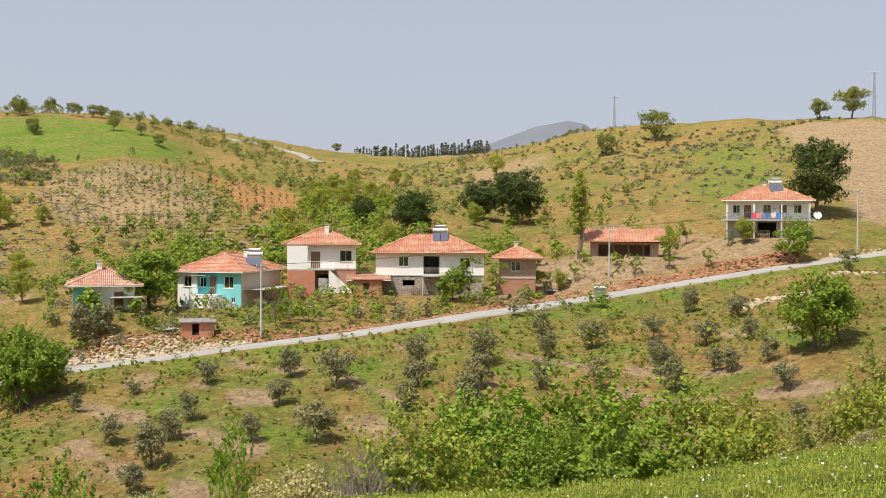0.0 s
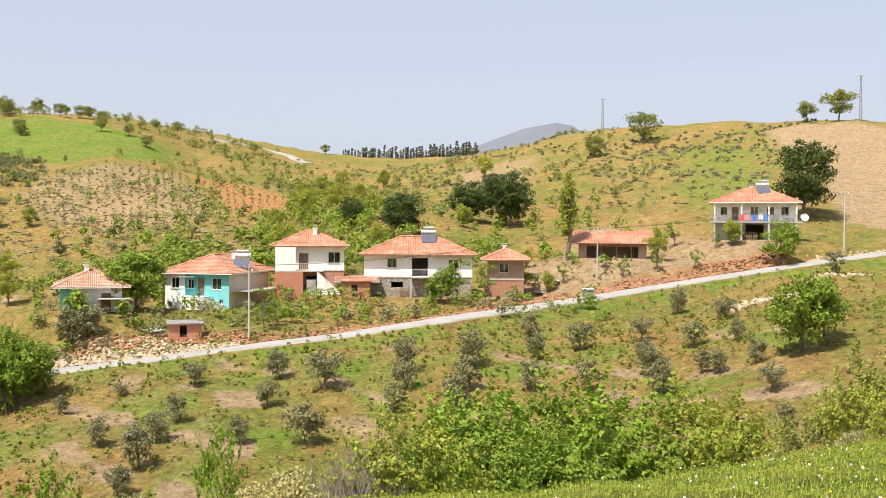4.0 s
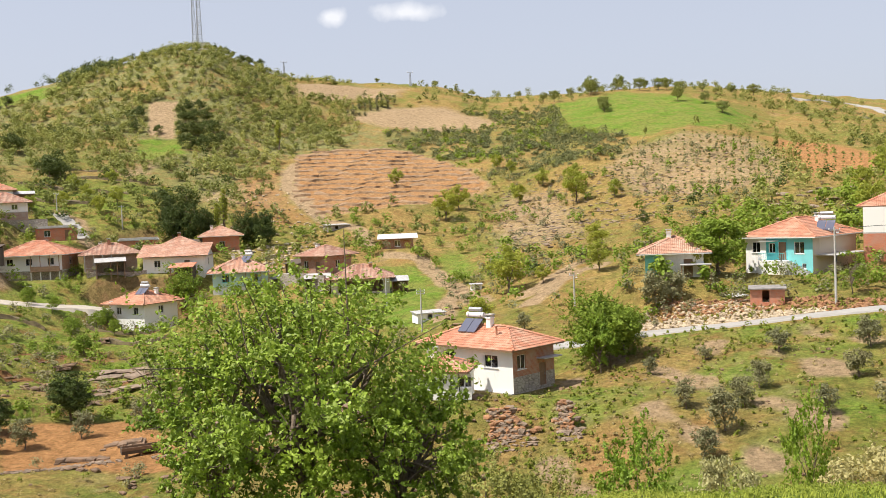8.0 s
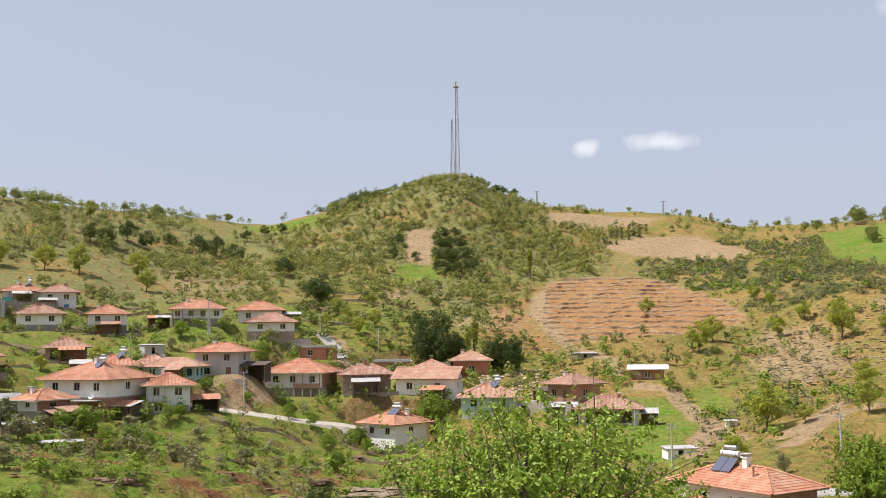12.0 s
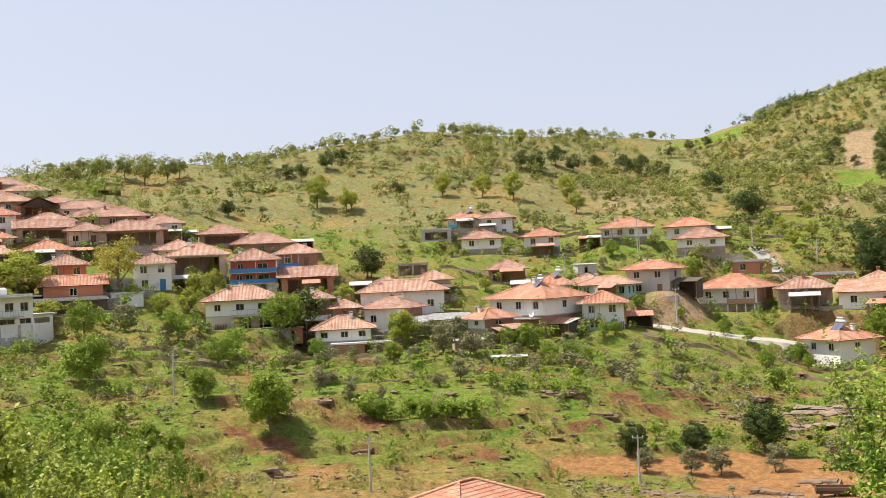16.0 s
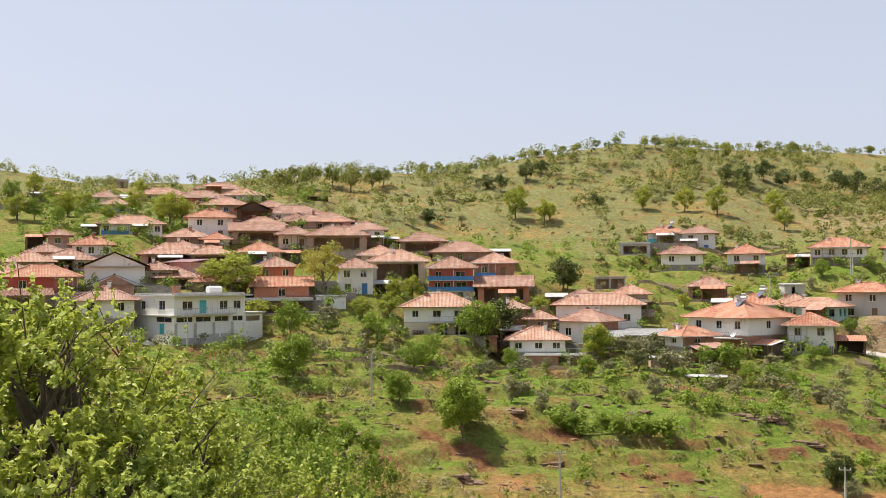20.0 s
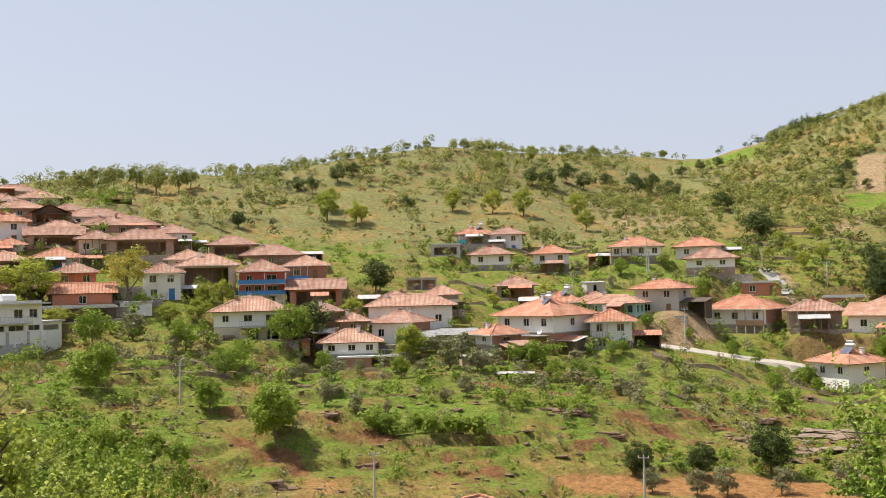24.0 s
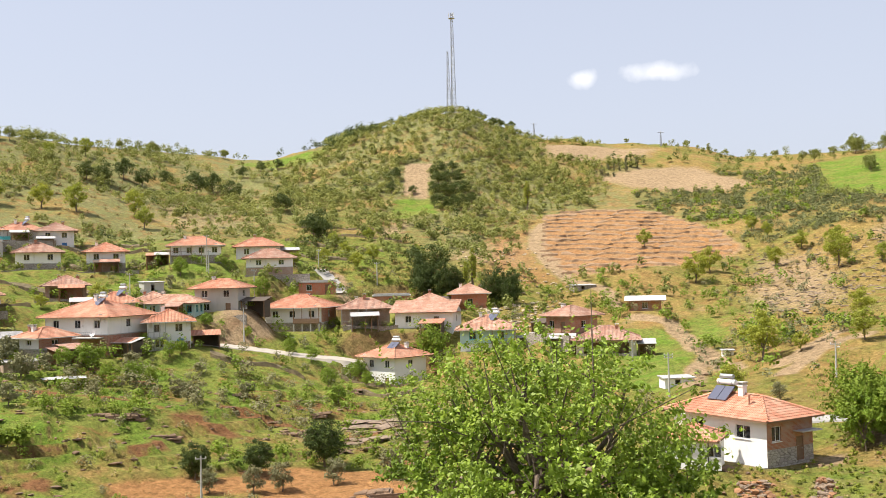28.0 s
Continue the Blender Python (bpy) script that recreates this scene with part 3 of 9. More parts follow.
home(-162.3, 98.3, -5.1, 38, 8.9, 4.8, 2.5, 1, "mint", "brick", "hip", windows=4)
home(-161.6, 107.8, -4.1, 33, 8.3, 5.8, 3.9, 2, "grey", "grey", "hip", windows=2)
home(-172.2, 99.8, -4.2, 60, 6.9, 8.0, 1.7, 1, "brown", "brown", "hip", windows=1)
home(-188.7, 90.9, -1.6, 64, 7.3, 7.0, 2.5, 1, "brown", "stone", "hip", open=1)
home(-214.9, 97.4, 4.3, 66, 8.9, 8.0, 3.6, 1, "white", "stone", "hip", lower=1.3, windows=2)
home(-231.5, 109.3, 9.6, 65, 7.7, 8.0, 3.7, 2, "white", "white", "hip", windows=2)
home(-235.1, 102.5, 11.2, 66, 8.7, 7.0, 2.4, 1, "white", "white", "hip", solar=1, windows=1)
home(-208.9, 109.8, 3.6, 62, 7.9, 8.0, 4.2, 1, "white", "stone", "hip", lower=1.8, windows=2)
home(-197.7, 125.1, 4.9, 58, 10.8, 8.0, 3.9, 1, "white", "stone", "hip", lower=1.8, windows=4)
home(-196.6, 141.0, 5.9, 54, 9.8, 8.0, 2.7, 1, "white", "white", "hip", windows=2)
home(-182.3, 133.6, 2.2, 54, 9.8, 8.0, 3.4, 1, "white", "brown", "hip", lower=1.5, windows=2)
home(-158.8, 123.6, -8.7, 33, 11.2, 9.3, 4.4, 1, "white", "stone", "hip", lower=1.6, windows=3, side_wall='brick')
home(-170.7, 137.3, -2.3, 51, 7.6, 6.0, 2.5, 1, "orange", "orange", "flat", windows=2)
home(-149.6, 131.9, -8.1, 49, 9.2, 7.0, 3.3, 1, "brown", "brick", "hip", windows=2)
home(-139.1, 138.6, -8.5, 32, 10.9, 8.5, 2.9, 1, "white", "brick", "saddle", windows=2)
home(-161.2, 149.7, -5.4, 47, 7.6, 6.0, 2.4, 1, "orange", "orange", "flat", windows=1)
home(-147.9, 159.5, -6.1, 43, 7.3, 7.0, 3.3, 1, "orange", "orange", "hip", windows=1)
home(-133.6, 124.4, -18.3, 2, 7.9, 7.8, 5.6, 2, "white", "white", "hip", windows=2, solar=1)
home(-123.8, 138.1, -12.2, 42, 9.6, 9.0, 3.7, 2, "mint", "white", "hip", windows=2, solar=1)
home(-110.4, 145.3, -9.4, -8, 5.9, 6.6, 3.1, 1, "brick", "brick", "hip", windows=2)
home(-102.5, 144.3, -12.7, 35, 9.8, 8.0, 2.6, 1, "cream", "stone", "hip", open=1)
home(-114.3, 174.4, -6.7, 33, 6.2, 5.0, 2.0, 1, "brick", "brick", "shed", windows=1, tin=1, pale_roof=1)
home(-227.8, 91.6, 8.1, 68, 6.9, 7.0, 2.5, 1, "grey", "grey", "flat", open=1)
home(-196.2, 73.5, 0.5, 69, 6.1, 5.0, 2.3, 1, "dark", "dark", "flat", frame=1)
near_house = home(-44.5, 82.2, -14.9, -13, 10.3, 5.7, 3.9, 1, "white", "stone", "hip", near=1, windows=1, side_wall='brick', solar=1, front=[(2.0, 2.2, 1.5, 1.15, "window"), (7.0, 2.2, 1.6, 1.1, "window")], right=[(0.6, 2.1, 1.15, 1.25, "window"), (3.6, 0.3, 0.9, 2.0, "door")])
near_annex = home(-45.1, 75.2, -14.6, 19, 4.3, 4.0, 2.3, 1, "white", "white", "hip", near=1, windows=1, narrow=1, front=[(3.6, 1.0, 1.2, 0.9, "window"), (2.3, 1.3, 0.45, 0.45, "window")])
home(-64.6, 27.4, -16.0, 22, 5.2, 6.8, 1.8, 1, "white", "white", "hip", near=1, windows=1, bare_roof=1)
small_turquoise_house = home(-38.8, 118.3, -7.8, 18, 6.5, 7.0, 2.8, 1, "white", "teal", "hip", windows=2)
turquoise_house = home(-26.2, 127.3, -7.9, -14, 8.2, 11.5, 4.2, 1, "white", "white", "hip", windows=3, near=1, side_wall='cream', front=[(0.8, 2.4, 1.0, 1.25, "window"), (2.9, 2.4, 0.8, 1.1, "window"), (4.1, 1.6, 0.95, 2.05, "door"), (6.0, 2.3, 1.2, 1.35, "window"), (6.9, 0.6, 0.5, 0.6, "window")])
stair_house = home(-15.7, 133.1, -6.6, 7, 8.5, 8.0, 6.0, 2, "white", "brick", "hip", near=1, windows=1, stair=1, front=[(1.5, 1.8, 0.55, 0.5, "window"), (2.9, 0.1, 1.15, 2.05, "door"), (6.5, 0.95, 1.5, 1.35, "window")], low_front=[(3.8, 0.1, 1.4, 2.2), (5.6, 0.1, 0.9, 1.6)])
home(-9.3, 128.7, -6.5, 4, 3.6, 4.0, 1.7, 1, "brick", "brick", "shed", windows=0)
stone_base_house = home(-1.8, 134.5, -6.9, 1, 13.6, 9.0, 5.3, 1, "white", "stone", "hip", lower=2.5, windows=2, near=1, solar=1, front=[(2.9, 1.15, 1.2, 1.2, "window"), (6.0, 0.1, 2.0, 2.3, "porch"), (10.6, 1.0, 1.3, 1.2, "window")], low_front=[(3.4, 1.2, 1.5, 0.7), (7.9, 0.1, 1.2, 2.0)])
home(9.7, 136.2, -7.3, -4, 4.7, 7.0, 5.0, 2, "brown", "brick", "hip", windows=1, fresh=1)
home(26.4, 151.2, -2.4, -10, 9.6, 7.0, 2.1, 1, "brown", "brown", "saddle", open=1, fresh=1)
verandah_house = home(49.1, 157.0, 0.3, -17, 11.9, 9.0, 5.5, 1, "white", "grey", "hip", lower=2.7, windows=3, near=1, solar=1, verandah=1, front=[(1.0, 0.9, 1.0, 1.3, "window"), (2.6, 0.05, 1.0, 2.1, "door"), (5.3, 0.9, 1.1, 1.3, "window"), (7.6, 0.05, 1.0, 2.1, "door"), (9.6, 0.9, 1.1, 1.3, "window")], low_front=[(4.6, 0.1, 2.6, 2.2)])
home(-229.9, -5.2, 11.9, 91, 9.3, 8.0, 4.4, 2, "white", "white", "hip", windows=2)
home(-209.9, 4.8, 5.9, 89, 8.4, 8.0, 2.3, 1, "white", "white", "hip", windows=4)
home(-205.1, -12.1, 5.7, 93, 10.6, 9.0, 2.0, 1, "brown", "dark", "hip", open=1)
home(-202.4, -4.6, 5.6, 91, 7.2, 7.0, 2.0, 1, "brown", "brown", "hip", open=1)
home(-217.7, 12.2, 9.1, 87, 6.7, 8.0, 3.0, 1, "cream", "brown", "hip", windows=2)
home(-215.0, 20.8, 8.4, 84, 12.2, 8.0, 3.4, 1, "brown", "stone", "hip", windows=2, open=1)
home(-239.7, 19.4, 14.3, 85, 13.9, 9.0, 1.8, 1, "pink", "pink", "hip", windows=3)
home(-249.6, 13.7, 16.3, 87, 13.2, 8.0, 2.4, 1, "white", "brown", "hip", windows=2)
home(-228.3, 28.3, 10.2, 83, 8.3, 8.0, 3.5, 2, "white", "white", "hip", windows=3)
home(-260.0, -2.4, 18.9, 91, 10.7, 8.0, 2.4, 1, "brown", "stone", "hip", windows=3)
home(-280.0, 2.0, 23.1, 90, 9.8, 8.0, 2.4, 1, "white", "white", "hip", windows=2)
home(-274.9, -8.6, 22.4, 92, 12.1, 8.0, 1.9, 1, "red", "white", "hip", windows=3)
home(-284.4, -19.2, 23.8, 94, 12.5, 8.0, 2.0, 1, "pink", "white", "hip", windows=2)
home(-295.0, -4.3, 26.6, 91, 12.2, 8.0, 1.9, 1, "cream", "cream", "hip", windows=2)
home(-234.0, -22.0, 12.7, 95, 12.6, 8.0, 2.4, 1, "white", "stone", "hip", windows=5)
home(-277.6, -32.9, 22.4, 97, 6.5, 7.0, 2.1, 1, "white", "white", "hip", windows=2)
home(-267.9, -29.0, 19.9, 96, 6.5, 7.0, 2.0, 1, "white", "white", "hip", windows=2)
home(-333.6, -36.1, 31.9, 96, 7.0, 7.0, 2.5, 1, "brown", "brown", "flat", windows=2)
home(-185.4, -20.2, 1.9, 96, 9.7, 9.0, 3.2, 1, "white", "white", "gable", windows=0)
home(-209.8, -27.1, 7.8, 97, 7.2, 7.0, 1.9, 1, "white", "brown", "hip", windows=3)
home(-201.7, -30.3, 4.9, 99, 8.8, 8.0, 1.7, 1, "white", "white", "hip", windows=2)
home(-197.7, -36.4, 4.4, 100, 7.8, 8.0, 1.8, 1, "brown", "pink", "hip", windows=2)
home(-172.9, -30.0, 0.5, 100, 10.2, 7.0, 2.8, 1, "red", "red", "hip", windows=2)
home(-244.0, 4.1, 17.4, 89, 7.1, 8.0, 1.7, 1, "dark", "brown", "gable", open=1)
home(-231.9, 5.8, 13.3, 89, 9.4, 8.0, 1.5, 1, "brown", "brown", "hip", open=1)
home(-224.0, 4.6, 11.0, 89, 10.1, 8.0, 2.2, 1, "brown", "brown", "saddle", open=1)
home(-224.3, -9.9, 10.0, 93, 8.3, 7.0, 1.9, 1, "brown", "brown", "hip", windows=1)
home(-222.0, -3.9, 9.7, 91, 5.2, 6.0, 1.6, 1, "white", "white", "hip", windows=1)
home(-273.2, 21.4, 23.7, 86, 5.5, 4.0, 1.2, 1, "dark", "dark", "shed", open=1)
home(-163.6, -31.1, -2.1, 101, 7.0, 7.0, 2.6, 1, "brown", "dark", "shed", open=1)
home(-259.5, -51.0, 19.7, 101, 9.5, 5.0, 1.7, 1, "grey", "grey", "shed", windows=0)
home(-288.1, -50.3, 24.1, 100, 4.6, 5.0, 1.4, 1, "brown", "brown", "hip", windows=1)
home(-214.8, -34.1, 10.4, 99, 3.9, 5.0, 1.4, 1, "brown", "brown", "hip", windows=1)
home(-194.5, -20.0, 3.3, 96, 5.2, 7.0, 2.1, 1, "brown", "brown", "hip", windows=1)
home(-190.0, -13.6, 2.0, 94, 5.4, 7.0, 2.5, 1, "cream", "brown", "hip", windows=1)
home(-214.2, -10.4, 7.5, 93, 6.2, 7.0, 1.6, 1, "brown", "brown", "hip", windows=1)
home(-244.5, -0.9, 15.0, 90, 6.6, 7.0, 1.6, 1, "white", "brown", "hip", windows=2)
home(-257.4, 8.4, 18.9, 88, 7.5, 7.0, 1.8, 1, "brown", "brown", "hip", windows=1)
home(-224.5, 20.8, 10.5, 85, 6.8, 7.0, 1.7, 1, "brown", "brown", "hip", windows=1)
home(-209.0, 29.0, 5.6, 82, 7.5, 8.0, 2.0, 1, "cream", "stone", "hip", windows=2)
home(-182.9, -4.9, 0.8, 92, 4.1, 6.0, 1.6, 1, "brown", "brown", "hip", windows=1)
home(-185.4, 15.4, 0.2, 85, 4.8, 6.0, 1.8, 1, "grey", "grey", "flat", windows=1)
home(-189.2, -10.3, 1.2, 93, 7.1, 7.0, 2.0, 1, "brown", "dark", "hip", open=1)
home(-167.6, 50.3, -6.0, 73, 4.1, 6.0, 1.8, 1, "brown", "stone", "hip", windows=1)
home(-155.3, 57.1, -8.5, 70, 4.1, 5.0, 1.8, 1, "white", "white", "shed", tin=1, windows=1)
home(-156.8, 64.3, -8.2, 68, 6.0, 5.0, 1.6, 1, "grey", "grey", "shed", tin=1, windows=1)
home(-173.0, -26.3, 0.9, 99, 3.6, 6.0, 2.3, 1, "orange", "orange", "hip", windows=1)
home(-206.6, -35.0, 6.4, 100, 5.9, 7.0, 1.8, 1, "brown", "brown", "hip", windows=1)
home(-184.9, -36.9, 2.1, 101, 4.0, 7.0, 2.5, 1, "brown", "brown", "hip", windows=1)
home(-246.4, 5.8, 15.6, 89, 6.4, 7.0, 1.6, 1, "brown", "brown", "hip", windows=2)
home(-243.1, 13.8, 14.9, 87, 7.1, 7.0, 1.6, 1, "cream", "brown", "hip", windows=1)
home(-182.9, 63.0, -2.7, 71, 5.0, 7.0, 1.8, 1, "brown", "brown", "hip", windows=1)
home(-170.6, 91.3, -3.8, 62, 7.5, 7.0, 1.5, 1, "white", "white", "hip", windows=2, solar=1)
home(-147.4, 147.5, -6.0, 45, 7.4, 7.0, 1.6, 1, "orange", "orange", "hip", windows=1)
home(-172.0, -18.8, -0.3, 96, 5.9, 6.0, 2.3, 1, "brown", "brown", "gable", windows=0)

# ---- road line: bearing, distance, height ----
ROAD = [(26, 106, -13.6), (22, 108, -13.2), (19.5, 109, -12.6), (15, 107, -11.6), (10.1, 106, -10.4), (5, 107, -9.5), (0.1, 110, -8.3), (-4.5, 118, -7.6), (-8.6, 127, -6.8), (-12.6, 135, -5.6), (-16.6, 143, -4.2), (-21.4, 153, -2.4), (-26.2, 163, -0.6), (-33, 176, 0.8), (-42, 190, 1.5)]
VILLAGE_ROAD = [(58.0, 176, -9.0), (56.9, 177, -9.6), (56.0, 178, -10.2), (54.4, 179, -10.9), (52.8, 180, -11.9), (51.3, 181, -12.7), (49.5, 183, -13.4), (47.9, 186, -13.8)]
for line in (ROAD, VILLAGE_ROAD):
    for (ba, ra, za), (bb, rb, zb) in zip(line, line[1:]):
        for k in range(6):
            s = k / 6
            PLOTS.append((*spot(ba + (bb - ba) * s, ra + (rb - ra) * s), za + (zb - za) * s, 2.2, 5.5))


# ---- the ground: one sheet out to the horizon ----
def inside_field(x, y, corners, soft):
    """1 inside a field given by its corners (bearing, distance), 0 outside, with a soft edge."""
    b, r = np.degrees(np.arctan2(-x, y)), np.log(np.hypot(x, y)) * 57.3
    pts = [(p, math.log(q) * 57.3) for p, q in corners]
    best, odd = np.full(x.shape, 1e9), np.zeros(x.shape, bool)
    for (x0, y0), (x1, y1) in zip(pts, pts[1:] + pts[:1]):
        dx, dy = x1 - x0, y1 - y0
        t = np.clip(((b - x0) * dx + (r - y0) * dy) / (dx * dx + dy * dy + 1e-9), 0, 1)
        best = np.minimum(best, np.hypot(b - x0 - t * dx, r - y0 - t * dy))
        odd ^= ((y0 > r) != (y1 > r)) & (b < dx * (r - y0) / (dy + 1e-12) + x0)
    return np.clip(0.5 + np.where(odd, best, -best) / soft, 0, 1)


def near_line(x, y, line, width):
    best = np.full(x.shape, 1e9)
    for a, c in zip(line, line[1:]):
        (x0, y0), (x1, y1) = spot(a[0], a[1]), spot(c[0], c[1])
        dx, dy = x1 - x0, y1 - y0
        t = np.clip(((x - x0) * dx + (y - y0) * dy) / (dx * dx + dy * dy), 0, 1)
        best = np.minimum(best, np.hypot(x - x0 - t * dx, y - y0 - t * dy))
    return np.clip(1.5 - best / width, 0, 1)


BARE = [
    ([(11, 68), (26.5, 68), (25.5, 84), (21, 96), (12, 94)], 0.8, 0.30),
    ([(38.6, 320), (35.5, 328), (32.4, 326), (30.0, 300), (27.9, 268), (30.7, 245), (34.0, 239), (37.7, 239), (39.0, 258)], 0.6, 0.92),
    ([(-2.8, 157), (-10.9, 160), (-18.6, 160), (-19.5, 155), (-10.9, 140), (-2.8, 122)], 1.5, 0.70),
    ([(42.3, 279), (39.2, 306), (38.5, 253), (36.8, 236), (39.2, 225), (42.0, 230)], 2.0, 0.30),
    ([(56.2, 184), (54.3, 209), (54.0, 189), (55.0, 185), (57.2, 181)], 0.6, 0.80),
    ([(48.6, 277), (47.1, 295), (45.8, 293), (46.2, 276)], 1.0, 0.60),
    ([(-17.8, 325), (-22.3, 316), (-27.4, 283), (-33.0, 258), (-33.0, 183), (-26.8, 179), (-21.7, 189), (-20.3, 252)], 2.0, 1.00),
    ([(22.2, 267), (20.5, 289), (18.0, 298), (14.0, 316), (12.0, 274), (11.9, 209), (16.3, 211), (20.5, 231)], 2.0, 0.58),
    ([(38.7, 416), (32.4, 427), (33.0, 408), (36.1, 390), (38.3, 389)], 2.0, 1.00),
    ([(33.0, 386), (30.2, 393), (27.2, 361), (28.7, 350), (33.4, 356), (35.9, 370)], 2.0, 1.00),
    ([(46.3, 359), (44.7, 361), (45.0, 329), (46.4, 334)], 0.3, 1.00),
    ([(27.6, 261), (23.6, 256), (22.4, 199), (25.3, 183), (28.7, 214)], 3.0, 0.62),
    ([(44.5, 262), (39.4, 299), (38.3, 238), (43.7, 244)], 3.0, 0.55),
    ([(-8.2, 189), (-12.8, 179), (-18.6, 156), (-14.3, 146), (-7.6, 144), (-5.5, 144)], 3.0, 0.60),
    ([(-1.1, 366), (-6.7, 348), (-5.4, 257), (0.8, 280)], 3.0, 0.55),
    ([(55.5, 203), (54.3, 191), (55.0, 185), (57.4, 182), (57.6, 182)], 2.0, 0.80),
    ([(60.7, 333), (53.9, 311), (54.8, 280), (59.5, 280)], 3.0, 0.50),
]
LUSH = [
    ([(-13.4, 301), (-18.4, 311), (-18.7, 230), (-15.4, 200), (-12.2, 218)], 4.0, 0.62),
    ([(24.3, 393), (20.7, 420), (13.9, 367), (14.2, 329), (19.5, 301), (23.8, 332)], 1.5, 1.00),
    ([(55.5, 423), (53.1, 431), (50.6, 417), (50.8, 396), (51.6, 396), (53.8, 400)], 0.4, 1.00),
    ([(34.8, 192), (31.7, 191), (30.4, 152), (31.3, 134), (34.6, 144)], 1.5, 1.00),
    ([(31.2, 199), (29.3, 198), (28.9, 168), (31.0, 184)], 1.5, 0.90),
    ([(46.9, 329), (44.6, 329), (44.5, 310), (47.1, 298)], 0.5, 0.95),
    ([(63.3, 246), (57.1, 246), (51.8, 238), (52.1, 224), (60.9, 219)], 2.0, 0.70),
    ([(79.6, 141), (71.2, 161), (59.1, 165), (49.8, 173), (53.0, 144), (65.4, 120), (76.9, 123)], 3.0, 0.80),
    ([(92.7, 149), (84.4, 153), (84.5, 128), (91.3, 124)], 3.0, 0.75),
    ([(70, 262), (57, 266), (46, 262), (44, 205), (45, 158), (58, 160), (70, 152)], 3.0, 0.58),
    ([(103, 300), (90, 250), (70, 262), (70, 152), (84, 150), (103, 150)], 3.0, 0.52),
    ([(16.3, 94), (4.5, 102), (-6.7, 114), (-9.8, 111), (-3.6, 96), (8.9, 90)], 3.0, 0.50),
]
OCHRE = [
    ([(38.6, 320), (35.5, 328), (32.4, 326), (30.0, 300), (27.9, 268), (30.7, 245), (34.0, 239), (37.7, 239), (39.0, 258)], 0.6, 0.62),
    ([(13.5, 322), (10.4, 315), (7.8, 274), (7.5, 236), (11.3, 206), (11.9, 259)], 2.0, 0.80),
    ([(54.4, 122), (47.8, 121), (45.2, 102), (46.2, 95), (54.6, 103)], 1.5, 1.00),
    ([(62.4, 115), (53.0, 121), (50.0, 111), (62.4, 112)], 1.5, 1.00),
    ([(76.5, 108), (73.7, 107), (73.1, 101), (75.9, 99)], 1.5, 0.64),
    ([(83.3, 105), (80.8, 108), (80.2, 104), (82.7, 102)], 1.5, 0.64),
    ([(75.8, 118), (71.5, 124), (72.1, 116), (75.5, 116)], 1.5, 0.60),
    ([(67.2, 121), (63.5, 124), (64.8, 119), (67.2, 119)], 1.0, 0.60),
    ([(63.0, 114), (59.7, 120), (59.4, 115), (62.4, 112)], 2.0, 0.60),
    ([(25.6, 80), (21.3, 80), (18.3, 70), (24.5, 70)], 3.0, 0.45),
    ([(-14.2, 90), (-16.4, 87), (-17.6, 75), (-14.5, 81)], 3.0, 0.50),
    ([(5.8, 89), (2.6, 90), (4.5, 81), (7.0, 84)], 3.0, 0.45),
    ([(64.0, 158), (62.2, 162), (61.9, 152), (63.9, 150)], 1.0, 0.60),
    ([(61.1, 116), (59.6, 118), (59.3, 113), (60.8, 112)], 1.0, 0.60),
    ([(73.3, 114), (71.6, 115), (71.9, 109), (73.5, 110)], 1.0, 0.60),
    ([(59.5, 135), (57.3, 143), (57.0, 135), (59.2, 130)], 1.0, 0.60),
    ([(75.3, 122), (73.6, 124), (73.8, 119), (75.2, 118)], 1.0, 0.60),
    ([(50.3, 157), (48.6, 163), (48.3, 155), (49.9, 151)], 1.0, 0.60),
    ([(73.3, 150), (71.4, 151), (71.3, 148), (73.0, 147)], 1.0, 0.60),
    ([(80.5, 125), (78.9, 127), (78.9, 122), (80.2, 121)], 1.0, 0.60),
    ([(42.3, 279), (39.2, 306), (38.5, 253), (36.8, 236), (39.2, 225), (42.0, 230)], 2.0, 0.50),
]
PATHS = [
    [(33.9, 201), (32.0, 196), (31.1, 184), (29.9, 161), (30.6, 152), (30.9, 138)],
    [(29.9, 161), (28.7, 146)],
    [(56.0, 181), (55.2, 184), (54.1, 189)],
    [(51.0, 236), (50.1, 233)],
    [(50.1, 233), (49.7, 215)],
    [(38.8, 304), (39.2, 269), (38.0, 243), (36.4, 228), (35.3, 223), (34.9, 212)],
    [(26.1, 141), (24.9, 146), (23.5, 156)],
    [(26.1, 132), (24.1, 145), (22.2, 150)],
]
KNOLL = [(22.2, 267), (20.5, 289), (18.0, 298), (14.0, 316), (10.7, 298), (7.6, 252), (11.9, 209), (16.3, 211), (20.5, 231)]
SAPLINGS = [(36.2, 368), (34.5, 394), (32.8, 409), (33.2, 385), (34.8, 372)]
FAR_TRACK = [(11.9, 449), (11.0, 449), (9.9, 464), (8.9, 465), (7.8, 441), (6.7, 415)]


PASTURE = [(44, 112), (50, 98), (62, 108), (78, 104), (92, 92), (98, 100), (98, 160), (84, 158), (70, 158), (58, 168), (50, 172), (44, 160)]
HILLS = [(26, 300), (34, 325), (44, 250), (50, 330), (58, 225), (80, 240), (104, 262), (104, 430), (60, 470), (44, 440)]


def tilled(x, y):
    """Fields that are worked, where no scrub grows."""
    out = np.zeros(x.shape)
    for fields in (BARE, LUSH, OCHRE):
        for corners, soft, much in fields:
            if much >= 0.9:
                out = np.maximum(out, inside_field(x, y, corners, soft))
    return out


